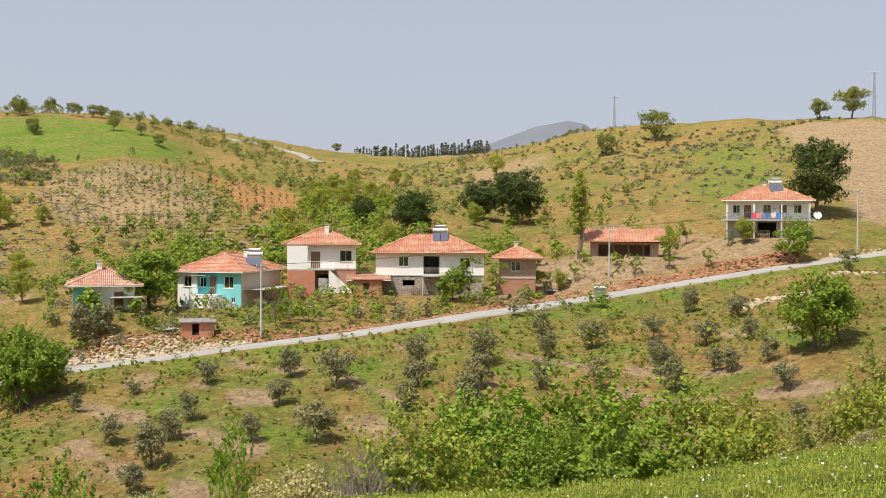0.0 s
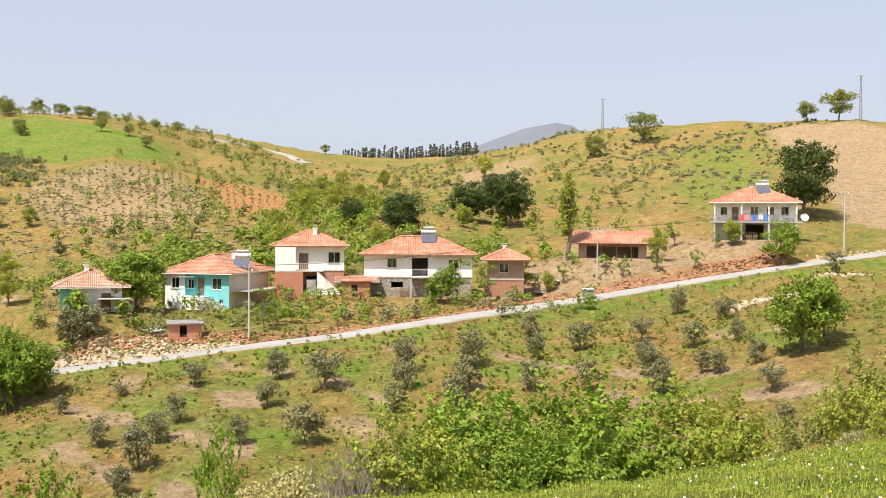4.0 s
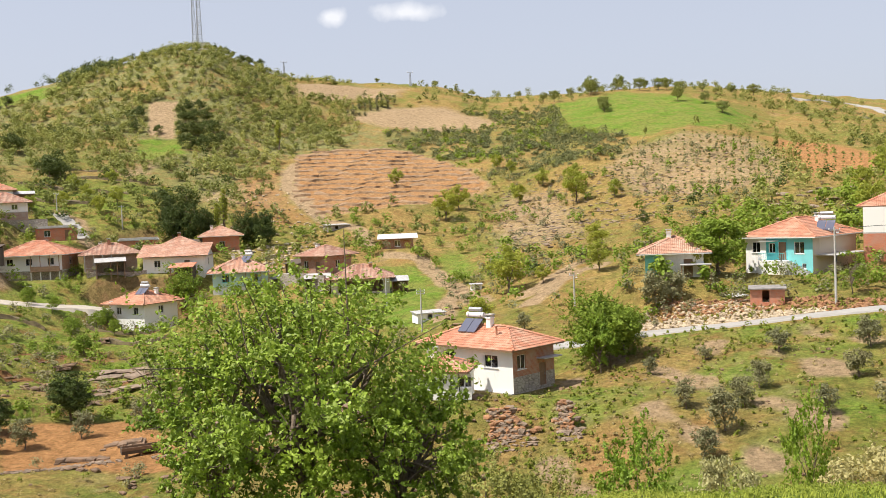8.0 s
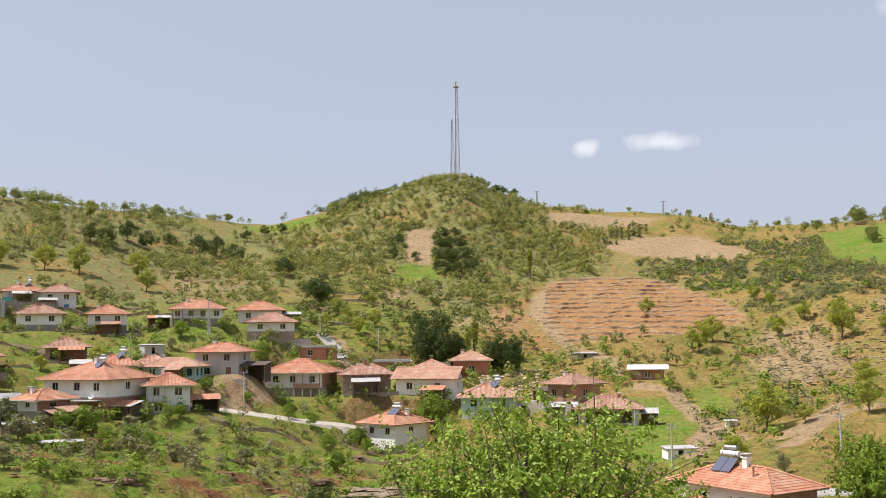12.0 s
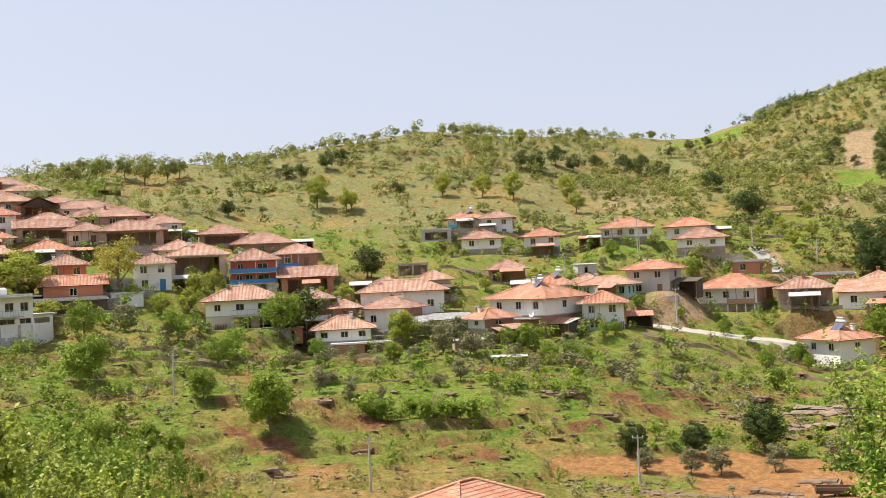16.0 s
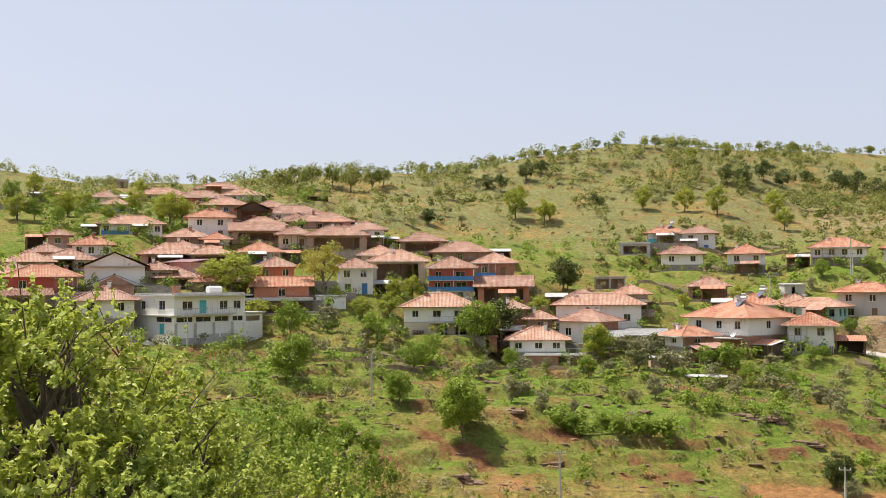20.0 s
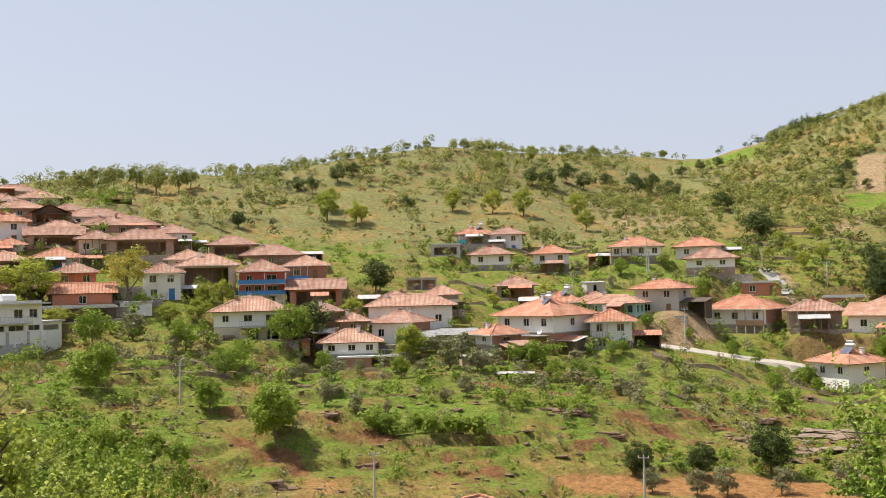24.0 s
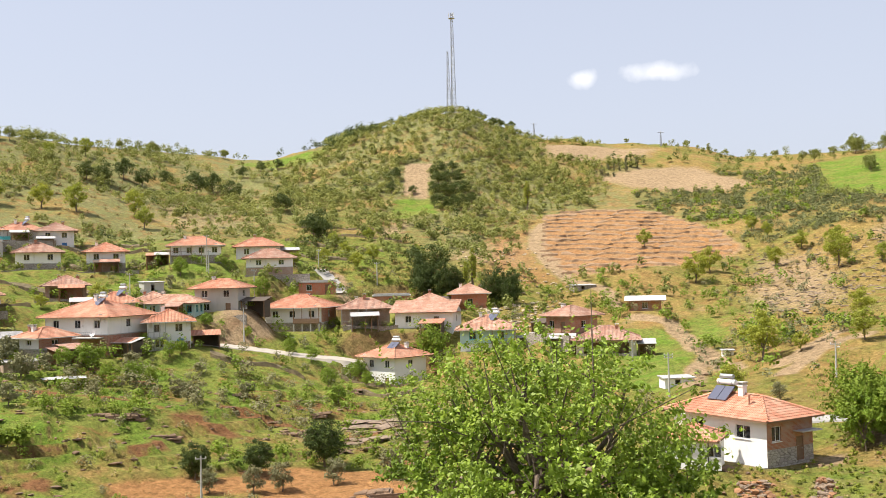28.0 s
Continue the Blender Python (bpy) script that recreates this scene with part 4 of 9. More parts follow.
def cover(x, y):
    """How much of the ground is bare (0), lush (1), ochre soil (2) and haze-paled hill grass (3)."""
    out = np.zeros(x.shape + (4,))
    for k, fields in enumerate((BARE, LUSH, OCHRE)):
        for corners, soft, much in fields:
            out[..., k] = np.maximum(out[..., k], much * inside_field(x, y, corners, soft))
    r = np.hypot(x, y)
    out[..., 3] = inside_field(x, y, HILLS, 6.0)
    pasture = inside_field(x, y, PASTURE, 4.0)
    out[..., 1] = np.maximum(out[..., 1], pasture * np.clip(0.56 + 0.3 * ripple(x, y, 15, 54), 0, 1))
    worn = ripple(x, y, 12, 53) + 0.6 * ripple(x, y, 5, 55) - 0.55 + 0.55 * np.clip((122 - r) / 14, 0, 1)
    out[..., 2] = np.maximum(out[..., 2], pasture * np.clip(worn, 0, 0.75))
    out[..., 1] = np.maximum(out[..., 1], np.clip((34 - r) / 10, 0, 1) * 0.9)
    for corners, soft, much in OCHRE:
        if much >= 0.95:
            out[..., 1] *= 1 - inside_field(x, y, corners, soft)
    b = np.degrees(np.arctan2(-x, y))
    orchard = np.clip((b + 24) / 4, 0, 1) * np.clip((32 - b) / 4, 0, 1) * np.clip((r - 52) / 8, 0, 1) * np.clip((106 - r) / 6, 0, 1)
    out[..., 0] = np.maximum(out[..., 0], orchard * np.clip(1.3 * ripple(x, y, 9, 51) - 0.3, 0, 0.72))
    out[..., 1] = np.maximum(out[..., 1], orchard * np.clip(ripple(x, y, 19, 52) + 0.1, 0, 0.62))
    for line in PATHS:
        k = near_line(x, y, line, 1.7)
        out[..., 0] = np.maximum(out[..., 0], k)
        out[..., 1] *= 1 - k
        out[..., 2] *= 1 - k
    k = near_line(x, y, ROAD, 7.5) * (1 - near_line(x, y, ROAD, 2.6)) * 0.75
    out[..., 1] = np.maximum(out[..., 1], k * (r < np.interp(np.degrees(np.arctan2(-x, y)), [p[0] for p in ROAD[::-1]], [p[1] for p in ROAD[::-1]])))
    for h in HOMES:
        d = np.hypot(x - h["x"], y - h["y"])
        out[..., 0] = np.maximum(out[..., 0], 0.5 * np.clip(1.5 - d / (max(h["w"], h["d"]) * 0.7), 0, 1))
    return out


def make_ground():
    near = np.arange(-46, 110, 0.4)
    far = np.arange(110, 314, 3.0)
    bearings = np.radians(np.concatenate([near, far]))
    rings = np.concatenate([[0.01], np.exp(np.linspace(math.log(1.2), math.log(30), 60))[:-1], np.exp(np.linspace(math.log(30), math.log(92), 90))[:-1], np.linspace(92, 172, 160)[:-1], np.exp(np.linspace(math.log(172), math.log(700), 175)), np.exp(np.linspace(math.log(740), math.log(4600), 24))])
    a, r = np.meshgrid(bearings, rings)
    x, y = -np.sin(a) * r, np.cos(a) * r
    z = ground(x, y)
    rows, cols = a.shape
    i = np.arange(rows * cols).reshape(rows, cols)
    j = np.roll(i, -1, axis=1)
    quads = np.stack([i[:-1], j[:-1], j[1:], i[1:]], -1).reshape(-1, 4)
    me = bpy.data.meshes.new("ground")
    me.vertices.add(rows * cols)
    me.vertices.foreach_set("co", np.stack([x, y, z], -1).astype(np.float32).ravel())
    me.loops.add(quads.size)
    me.loops.foreach_set("vertex_index", quads.astype(np.int32).ravel())
    me.polygons.add(len(quads))
    me.polygons.foreach_set("loop_start", np.arange(0, quads.size, 4, dtype=np.int32))
    me.polygons.foreach_set("use_smooth", np.ones(len(quads), bool))
    me.update(calc_edges=True)
    att = me.attributes.new("cover", "FLOAT_COLOR", "POINT")
    col = cover(x, y)
    att.data.foreach_set("color", col.astype(np.float32).ravel())
    me.materials.append(LAND)
    return tagged(new("ground", me), "hilly grassland with orchards, ploughed fields and bare soil", "ground", kind="structure")


make_ground()


def make_road(name, line, width, label, lift=0.14, tilt=0.0, surface=None):
    pts = []
    for a, c in zip(line, line[1:]):
        for k in range(8):
            s = k / 8
            pts.append(Vector((*spot(a[0] + (c[0] - a[0]) * s, a[1] + (c[1] - a[1]) * s), 0)))
    s = Shape()
    rows = []
    for k, p in enumerate(pts):
        t = (pts[min(k + 1, len(pts) - 1)] - pts[max(k - 1, 0)]).normalized()
        n = Vector((-t.y, t.x, 0))
        wob = 1 + 0.06 * math.sin(k * 1.7)
        edge = [p + n * width * wob * q for q in (-0.5 - 0.9 / width, -0.5, 0, 0.5, 0.5 + 0.9 / width)]
        rows.append([Vector((e.x, e.y, max(height(p.x, p.y), height(e.x, e.y)) + lift + tilt * (q - 2) - (0.9 if q in (0, 4) else 0))) for q, e in enumerate(edge)])
    for a, b in zip(rows, rows[1:]):
        for k in range(4):
            s.face([a[k], a[k + 1], b[k + 1], b[k]])
    return tagged(new(name, s.mesh(name, surface or ROADWAY)), label, "road", kind="structure")


make_road("road", ROAD, 3.5, "pale concrete lane climbing along the hillside")
PALE_LANE = plain("pale_lane", (0.45, 0.40, 0.335), 0.95, spread=0.22, scale=0.6)
make_road("village_road", VILLAGE_ROAD, 5.0, "pale concrete lane through the village", 0.3, 0.2, PALE_LANE)
UPPER_LANE = [(51.0, 236), (50.5, 231), (50.1, 227), (49.9, 222)]
make_road("upper_lane", UPPER_LANE, 3.0, "pale concrete lane between the upper houses")

# far mountain beyond the saddle; the haze is in its colour
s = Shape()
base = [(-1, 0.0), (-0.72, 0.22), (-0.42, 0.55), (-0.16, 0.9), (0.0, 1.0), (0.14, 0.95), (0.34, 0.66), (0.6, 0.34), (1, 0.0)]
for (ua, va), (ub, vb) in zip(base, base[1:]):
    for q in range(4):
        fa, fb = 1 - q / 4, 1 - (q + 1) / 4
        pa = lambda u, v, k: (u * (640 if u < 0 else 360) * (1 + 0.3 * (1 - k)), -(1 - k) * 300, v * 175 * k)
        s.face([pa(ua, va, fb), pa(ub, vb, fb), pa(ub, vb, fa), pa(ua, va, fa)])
mountain = tagged(new("far_mountain", s.mesh("far_mountain", HAZED_MOUNTAIN)), "far mountain on the horizon, coloured blue-grey for haze", "mountain", kind="structure")
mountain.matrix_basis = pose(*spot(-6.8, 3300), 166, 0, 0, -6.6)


# ---- houses ----
def window(parent, o, ux, u, v, w, h, frame=TRIM, inset=0.14):
    """A window unit in a wall opening: frame with mullion, pane, sill."""
    ux = Vector(ux)
    turn = math.atan2(ux.y, ux.x)
    p = Vector(o) + ux * u + Vector((0, 0, v))
    unit = part("window", Shape().box(0, w, inset - 0.02, inset + 0.05, 0, 0.06).box(0, w, inset - 0.02, inset + 0.05, h - 0.06, h)
                .box(0, 0.06, inset - 0.02, inset + 0.05, 0.06, h - 0.06).box(w - 0.06, w, inset - 0.02, inset + 0.05, 0.06, h - 0.06)
                .box(w / 2 - 0.03, w / 2 + 0.03, inset - 0.02, inset + 0.05, 0.06, h - 0.06), frame, parent,
                m=Matrix.Translation(p) @ Matrix.Rotation(turn, 4, "Z"))
    pane = part("pane", Shape().box(0.06, w - 0.06, inset + 0.005, inset + 0.02, 0.06, h - 0.06), GLASS, unit)
    pane.visible_shadow = False
    part("sill", Shape().box(-0.08, w + 0.08, -0.08, inset, -0.06, -0.003), frame, unit)
    return unit


def door(parent, o, ux, u, v, w, h, mat=WOOD):
    ux = Vector(ux)
    p = Vector(o) + ux * u + Vector((0, 0, v))
    m = Matrix.Translation(p) @ Matrix.Rotation(math.atan2(ux.y, ux.x), 4, "Z")
    s = Shape().box(0, w, 0.1, 0.15, 0, h)
    for k in (0.12, 0.55):
        s.box(w * 0.15, w * 0.85, 0.08, 0.1, h * k, h * (k + 0.33))
    leaf = part("door", s, mat, parent, m=m)
    part("handle", Shape().box(w * 0.86, w * 0.92, 0.03, 0.1, h * 0.46, h * 0.5), STEEL, leaf)
    return leaf


def hip_roof(w, d, rise, over, kind, course=0.36, thick=0.1):
    """Tiled roof over a w by d body, eaves at z = 0; each course laps over the one below."""
    s = Shape()
    a, b = w / 2 + over, d / 2 + over
    if kind == "shed":
        planes = [((-a, -b, 0), (a, -b, 0), (a, b, rise), (-a, b, rise))]
    elif kind == "saddle":
        planes = [((-a, -b, 0), (a, -b, 0), (a, 0, rise), (-a, 0, rise)), ((a, b, 0), (-a, b, 0), (-a, 0, rise), (a, 0, rise))]
    elif kind == "gable":
        planes = [((-a, b, 0), (-a, -b, 0), (0, -b, rise), (0, b, rise)), ((a, -b, 0), (a, b, 0), (0, b, rise), (0, -b, rise))]
    elif a >= b:
        planes = [((-a, -b, 0), (a, -b, 0), (a - b, 0, rise), (b - a, 0, rise)), ((a, b, 0), (-a, b, 0), (b - a, 0, rise), (a - b, 0, rise)),
                  ((a, -b, 0), (a, b, 0), (a - b, 0, rise), (a - b, 0, rise)), ((-a, b, 0), (-a, -b, 0), (b - a, 0, rise), (b - a, 0, rise))]
    else:
        planes = [((-a, -b, 0), (a, -b, 0), (0, a - b, rise), (0, a - b, rise)), ((a, b, 0), (-a, b, 0), (0, b - a, rise), (0, b - a, rise)),
                  ((a, -b, 0), (a, b, 0), (0, b - a, rise), (0, a - b, rise)), ((-a, b, 0), (-a, -b, 0), (0, a - b, rise), (0, b - a, rise))]
    for p in planes:
        p = [Vector(q) for q in p]
        run = ((p[3] + p[2]) / 2 - (p[0] + p[1]) / 2).length
        along = (p[1] - p[0]).normalized()
        n = along.cross((p[3] - p[0])).normalized()
        k = max(2, int(run / course))
        for i in range(k):
            lo, hi = i / k, (i + 1) / k
            q = [p[0].lerp(p[3], lo), p[1].lerp(p[2], lo), p[1].lerp(p[2], hi), p[0].lerp(p[3], hi)]
            uv = [((r - p[0]).dot(along), run * t) for r, t in zip(q, (lo, lo, hi, hi))]
            q[0], q[1] = q[0] + n * 0.03, q[1] + n * 0.03
            s.face(q, uv)
            s.face([q[0] - n * 0.03, q[1] - n * 0.03, q[1], q[0]], [uv[0], uv[1], uv[1], uv[0]])
    # soffit
    s.face([(-a, -b, -thick), (-a, b, -thick), (a, b, -thick), (a, -b, -thick)] if kind != "shed" else [(-a, -b, -thick), (-a, b, -thick + rise), (a, b, -thick + rise), (a, -b, -thick)])
    return s, planes


def ridge_lines(planes, kind):
    """The hips and ridges to be capped."""
    if kind == "hip":
        top = [(planes[0][3], planes[0][2])] if (Vector(planes[0][3]) - Vector(planes[0][2])).length > 0.2 else [(planes[2][3], planes[2][2])]
        return top + [(planes[0][0], planes[0][3]), (planes[0][1], planes[0][2]), (planes[1][0], planes[1][3]), (planes[1][1], planes[1][2])]
    return [(planes[0][2], planes[0][3])]


def ridge_cap(a, b):
    """A half-round run of cap tiles, each lapping over the next, as one swept strip."""
    a, b = Vector(a), Vector(b)
    t = (b - a).normalized()
    side = t.cross(Vector((0, 0, 1))).normalized()
    up = side.cross(t)
    n = max(1, int((b - a).length / 0.45))
    s = Shape()
    last = None
    for i in range(n + 1):
        for r in ((0.1, 0.14) if i < n else (0.1,)):
            p = a.lerp(b, i / n) + up * 0.03
            ring = [p + (side * math.cos(k * math.pi / 4) + up * math.sin(k * math.pi / 4)) * r for k in range(5)]
            if last:
                for k in range(4):
                    s.face([last[k], last[k + 1], ring[k + 1], ring[k]], [(k * 0.05, i * 0.45), (k * 0.05 + 0.05, i * 0.45), (k * 0.05 + 0.05, i * 0.45 + 0.4), (k * 0.05, i * 0.45 + 0.4)])
            last = ring
    return s


def chimney(parent, x, y, z, mat):
    c = part("chimney", Shape().box(-0.26, 0.26, -0.26, 0.26, -0.9, 0.95).box(-0.33, 0.33, -0.33, 0.33, 0.95, 1.05), mat, parent, m=pose(x, y, z))
    s = Shape()
    for a, b in ((-0.28, -0.18), (0.18, 0.28)):
        s.box(a, b, -0.26, 0.26, 1.05, 1.25)
    part("chimney_cap", s.box(-0.37, 0.37, -0.34, 0.34, 1.25, 1.33), CONCRETE, c)


def solar_heater(m):
    t = thing("solar_water_heater", m, "rooftop solar water heater with white tank and dark collector", "solar heater", "solar water heaters")
    for k in (-0.5, 0.5):
        part("collector", Shape().box(k - 0.47, k + 0.47, -0.85, 0.85, -0.04, 0.05), COLLECTOR, t, m=pose(0, -0.1, 0.62, 38))
    tank = part("tank", Shape().tube((-0.95, 0, 0), (0.95, 0, 0), 0.25, 0.25, 14), WHITE_STEEL, t, "white enamelled tank", m=pose(0, 0.75, 1.5))
    part("jacket", Shape().tube((-0.7, 0, 0), (0.7, 0, 0), 0.2, 0.2, 12), STEEL, t, "steel cold-water tank", m=pose(0, 0.75, 2.0))
    for k in (-0.7, 0.7):
        part("band", Shape().tube((k - 0.04, 0, 0), (k + 0.04, 0, 0), 0.26, 0.26, 14), STEEL, tank)
        part("strut", Shape().tube((k, 0.75, -0.6), (k, 0.75, 1.95), 0.03, 0.03, 5), STEEL, t)
        part("strut", Shape().tube((k, -0.72, -0.6), (k, -0.72, 0.15), 0.03, 0.03, 5), STEEL, t)
    return t


def dish(m, size=0.45):
    t = thing("satellite_dish", m, "white satellite dish on a short bracket", "satellite dish", "satellite dishes")
    s = Shape()
    for i in range(3):
        for k in range(12):
            q = [(r * size / 3 * math.cos(b * math.pi / 6), -0.16 * (r / 3) ** 2, r * size / 3 * math.sin(b * math.pi / 6)) for r, b in ((i, k), (i + 1, k), (i + 1, k + 1), (i, k + 1))]
            s.face(q)
    part("reflector", s, WHITE_STEEL, t, m=pose(0, 0, 0.55, -25))
    part("pole", Shape().tube((0, 0.05, -0.3), (0, 0.05, 0.55), 0.03, 0.03, 6), STEEL, t)
    part("arm", Shape().tube((0, 0, 0.4), (0, -0.4, 0.62), 0.015, 0.015, 5).box(-0.04, 0.04, -0.46, -0.38, 0.58, 0.68), STEEL, t)


WORDS = {"white": "white-plastered", "cream": "cream-plastered", "pink": "pink-plastered", "red": "red-painted", "mint": "pale mint", "teal": "turquoise-painted",
         "grey": "bare grey plastered", "brown": "weathered mud-plastered", "orange": "orange brick", "brick": "red brick", "stone": "rough stone", "dark": "dark timber"}


def gable(w, thick, rise):
    s = Shape()
    f, b = [(-w / 2, -thick / 2, 0), (w / 2, -thick / 2, 0), (0, -thick / 2, rise)], [(-w / 2, thick / 2, 0), (w / 2, thick / 2, 0), (0, thick / 2, rise)]
    s.face(f), s.face(b[::-1])
    for k in range(3):
        s.face([f[k], b[k], b[(k + 1) % 3], f[(k + 1) % 3]])
    return s


def aged_tiles(h, age):
    """Fresh, faded or old clay tiles by the house's age."""
    if h.get("near"):
        return TILES
    old = 0.6 if h["wall"] in ("brown", "dark", "cream") else 0.3
    return OLD_TILES if age < old else FADED_TILES if age < old + 0.38 else TILES


def build_house(h, rnd):
    w, d, tall, st = h["w"], h["d"], h["h"], h["storeys"]
    kind = h["roof"]
    what = {"flat": "flat concrete roof", "shed": "single-pitch roof", "gable": "gabled tile roof", "hip": "hipped tile roof", "saddle": "pitched tile roof"}[kind]
    base = "" if h["low"] == h["wall"] else ", %s base" % {"stone": "stone", "brick": "brick", "white": "white", "teal": "turquoise", "grey": "grey", "brown": "mud-brown", "dark": "dark", "cream": "cream", "orange": "orange brick", "pink": "pink", "red": "red"}[h["low"]]
    t = thing("shed" if h["wall"] == "dark" else "house", pose(h["x"], h["y"], h["z"], 0, 0, h["turn"]),
              "%s %s house, %s%s" % (WORDS[h["wall"]], {1: "one-storey", 2: "two-storey", 3: "three-storey"}[st], what, base), "house", "village houses")
    lower = h.get("lower", tall / st if st > 1 and h["low"] != h["wall"] else 0)
    lower = min(lower, tall - 1.6)
    if h.get("frame"):
        lower = 0
    trim = TEAL if h["wall"] in ("mint",) else TRIM
    side = h.get("side_wall", h["wall"])
    nw = h.get("windows", 0)
    corners = [((-w / 2, -d / 2), (1, 0), w), ((w / 2, -d / 2), (0, 1), d), ((w / 2, d / 2), (-1, 0), w), ((-w / 2, d / 2), (0, -1), d)]
    upper_h = tall - lower
    levels = 1 if lower else st
    ceil_h = upper_h / levels
    groups = {}
    for k, (c, ux, run) in enumerate(corners):
        holes = []
        for lv in range(levels):
            z0 = lv * ceil_h
            top = min(ceil_h - 0.35, 2.25)
            sill = max(0.5, top - 1.25)
            count = nw if k in (0, 2) else max(1, nw // 2) if nw else 0
            if kind == "gable" and k == 0:
                count = 0
            ww = min(1.15, run / max(count, 1) * 0.45)
            for i in range(count):
                if top - sill > 0.4:
                    holes.append((run * (i + 0.5) / count - ww / 2 + rnd.uniform(-0.25, 0.25), z0 + sill, ww, top - sill, "window"))
        if k == 0 and lower == 0 and nw and not h.get("block"):
            i = min(range(len(holes)), key=lambda q: holes[q][1] * 100 + abs(holes[q][0] - run * 0.6)) if holes else None
            if i is not None and nw > 1 and tall > 2.4:
                u, v, a, b, _ = holes[i]
                holes[i] = (u, 0.05, 1.0, 2.05, "door")
        own = h.get(("front", "right", "back", "left")[k])
        if own:
            holes = list(own)
        if h.get("open") and k == 0:
            holes = [(run * 0.12, 0.35, run * 0.76, max(0.8, ceil_h - 0.75), "porch")]
        if h.get("frame"):
            holes = [(0.3, 0.1, run / 2 - 0.45, tall - 0.4, "porch"), (run / 2 + 0.15, 0.1, run / 2 - 0.45, tall - 0.4, "porch")]
        o = (*c, lower)
        key = h["wall"] if k in (0, 2) else side
        s = Shape()
        s.wall(o, (*ux, 0), run, upper_h, [q[:4] for q in holes], 0.24)
        if lower == 0:
            s.wall((*c, -2.2), (*ux, 0), run, 2.2, [], 0.2)
        part("wall", s, WALLS[key] if not h.get("frame") else CONCRETE, t, "" if key == h["wall"] else WORDS[key] + " side wall")
        for u, v, a, b, what in holes:
            if what == "window" and k != 2:
                window(t, o, (*ux, 0), u, v, a, b, trim)
            elif what == "door":
                door(t, o, (*ux, 0), u, v, a, b, TEAL if h.get("block") else BLUE if h["wall"] in ("white", "mint") and rnd.random() < 0.3 and not h.get("near") else WOOD)
        if lower:
            low_holes = list(h.get("low_front", ())) if k == 0 else []
            if k == 0 and not low_holes and lower > 1.9 and h["low"] != "brick":
                low_holes = [(run * 0.62, 0.15, min(1.6, run * 0.25), min(1.9, lower - 0.3))]
            part("lower_wall", Shape().wall((*c, -2.2), (*ux, 0), run, lower + 2.2, [(u, v + 2.2, a, b) for u, v, a, b in low_holes], 0.3), WALLS[h["low"]], t, WORDS[h["low"]] + " lower wall")
    if lower:
        part("string_course", Shape().box(-w / 2 - 0.06, w / 2 + 0.06, -d / 2 - 0.06, d / 2 + 0.06, lower - 0.08, lower + 0.06), CONCRETE, t)
    part("inner_floor", Shape().box(-w / 2 + 0.3, w / 2 - 0.3, -d / 2 + 0.3, d / 2 - 0.3, -0.2, 0.0), CONCRETE, t)
    if h.get("open") or h.get("frame"):
        part("inner_wall", Shape().box(-w / 2 + 0.3, w / 2 - 0.3, -0.1, 0.1, 0, tall - 0.2), WALLS["brown"], t)
        s = Shape()
        for q in (0.34, 0.56, 0.78):
            part("post", Shape().box(-0.09, 0.09, -0.09, 0.09, 0, upper_h - 0.2), WOOD, t, m=pose(-w / 2 + w * q, -d / 2 + 0.14, lower))
    over = 0.25 if kind == "flat" else 0.35 if h.get("narrow") else 0.7 if h.get("near") else 0.95
    if kind == "flat":
        part("roof", Shape().box(-w / 2 - over, w / 2 + over, -d / 2 - over, d / 2 + over, tall, tall + 0.22), CONCRETE, t, "flat concrete roof slab")
        if not h.get("frame"):
            part("parapet", Shape().box(-w / 2, w / 2, -d / 2, -d / 2 + 0.15, tall + 0.22, tall + 0.5).box(-w / 2, w / 2, d / 2 - 0.15, d / 2, tall + 0.22, tall + 0.5), CONCRETE, t)
    else:
        rise = (min(w, d) / 2 + over) * 0.43 if kind == "hip" else (d / 2 + over) * 0.38 if kind == "saddle" else d * 0.16
        if kind == "gable":
            rise = (w / 2 + over) * 0.42
        s, planes = hip_roof(w, d, rise, over, kind)
        mat = (PINK_TIN if h["wall"] == "pink" else TRIM if h.get("pale_roof") else TIN) if h.get("tin") else TILES if h.get("fresh") else aged_tiles(h, rnd.random())
        roof = part("roof", s, mat, t, "", pose(0, 0, tall + 0.02))
        if kind != "shed":
            for a, b in ridge_lines(planes, kind):
                if (Vector(a) - Vector(b)).length > 0.3:
                    part("ridge", ridge_cap(a, b), mat, roof)
        if kind in ("hip", "shed"):
            part("eaves_board", Shape().box(-w / 2 - over, w / 2 + over, -d / 2 - over, -d / 2 - over + 0.04, -0.12, -0.005).box(-w / 2 - over, -w / 2 - over + 0.04, -d / 2 - over + 0.05, d / 2 + over, -0.12, -0.005)
                 .box(w / 2 + over - 0.04, w / 2 + over, -d / 2 - over + 0.05, d / 2 + over, -0.12, -0.005), TRIM if h["wall"] not in ("brown", "dark") and rnd.random() < 0.3 else WOOD, roof)
        if kind == "gable":
            for y in (-d / 2, d / 2):
                part("gable_wall", gable(w, 0.2, rise * 0.93), WALLS[h["wall"]], t, m=pose(0, y, tall))
        if kind == "saddle":
            for x in (-w / 2 + 0.1, w / 2 - 0.1):
                part("gable_wall", gable(d, 0.2, rise * 0.93), WALLS[side], t, m=pose(x, 0, tall, 0, 0, 90))
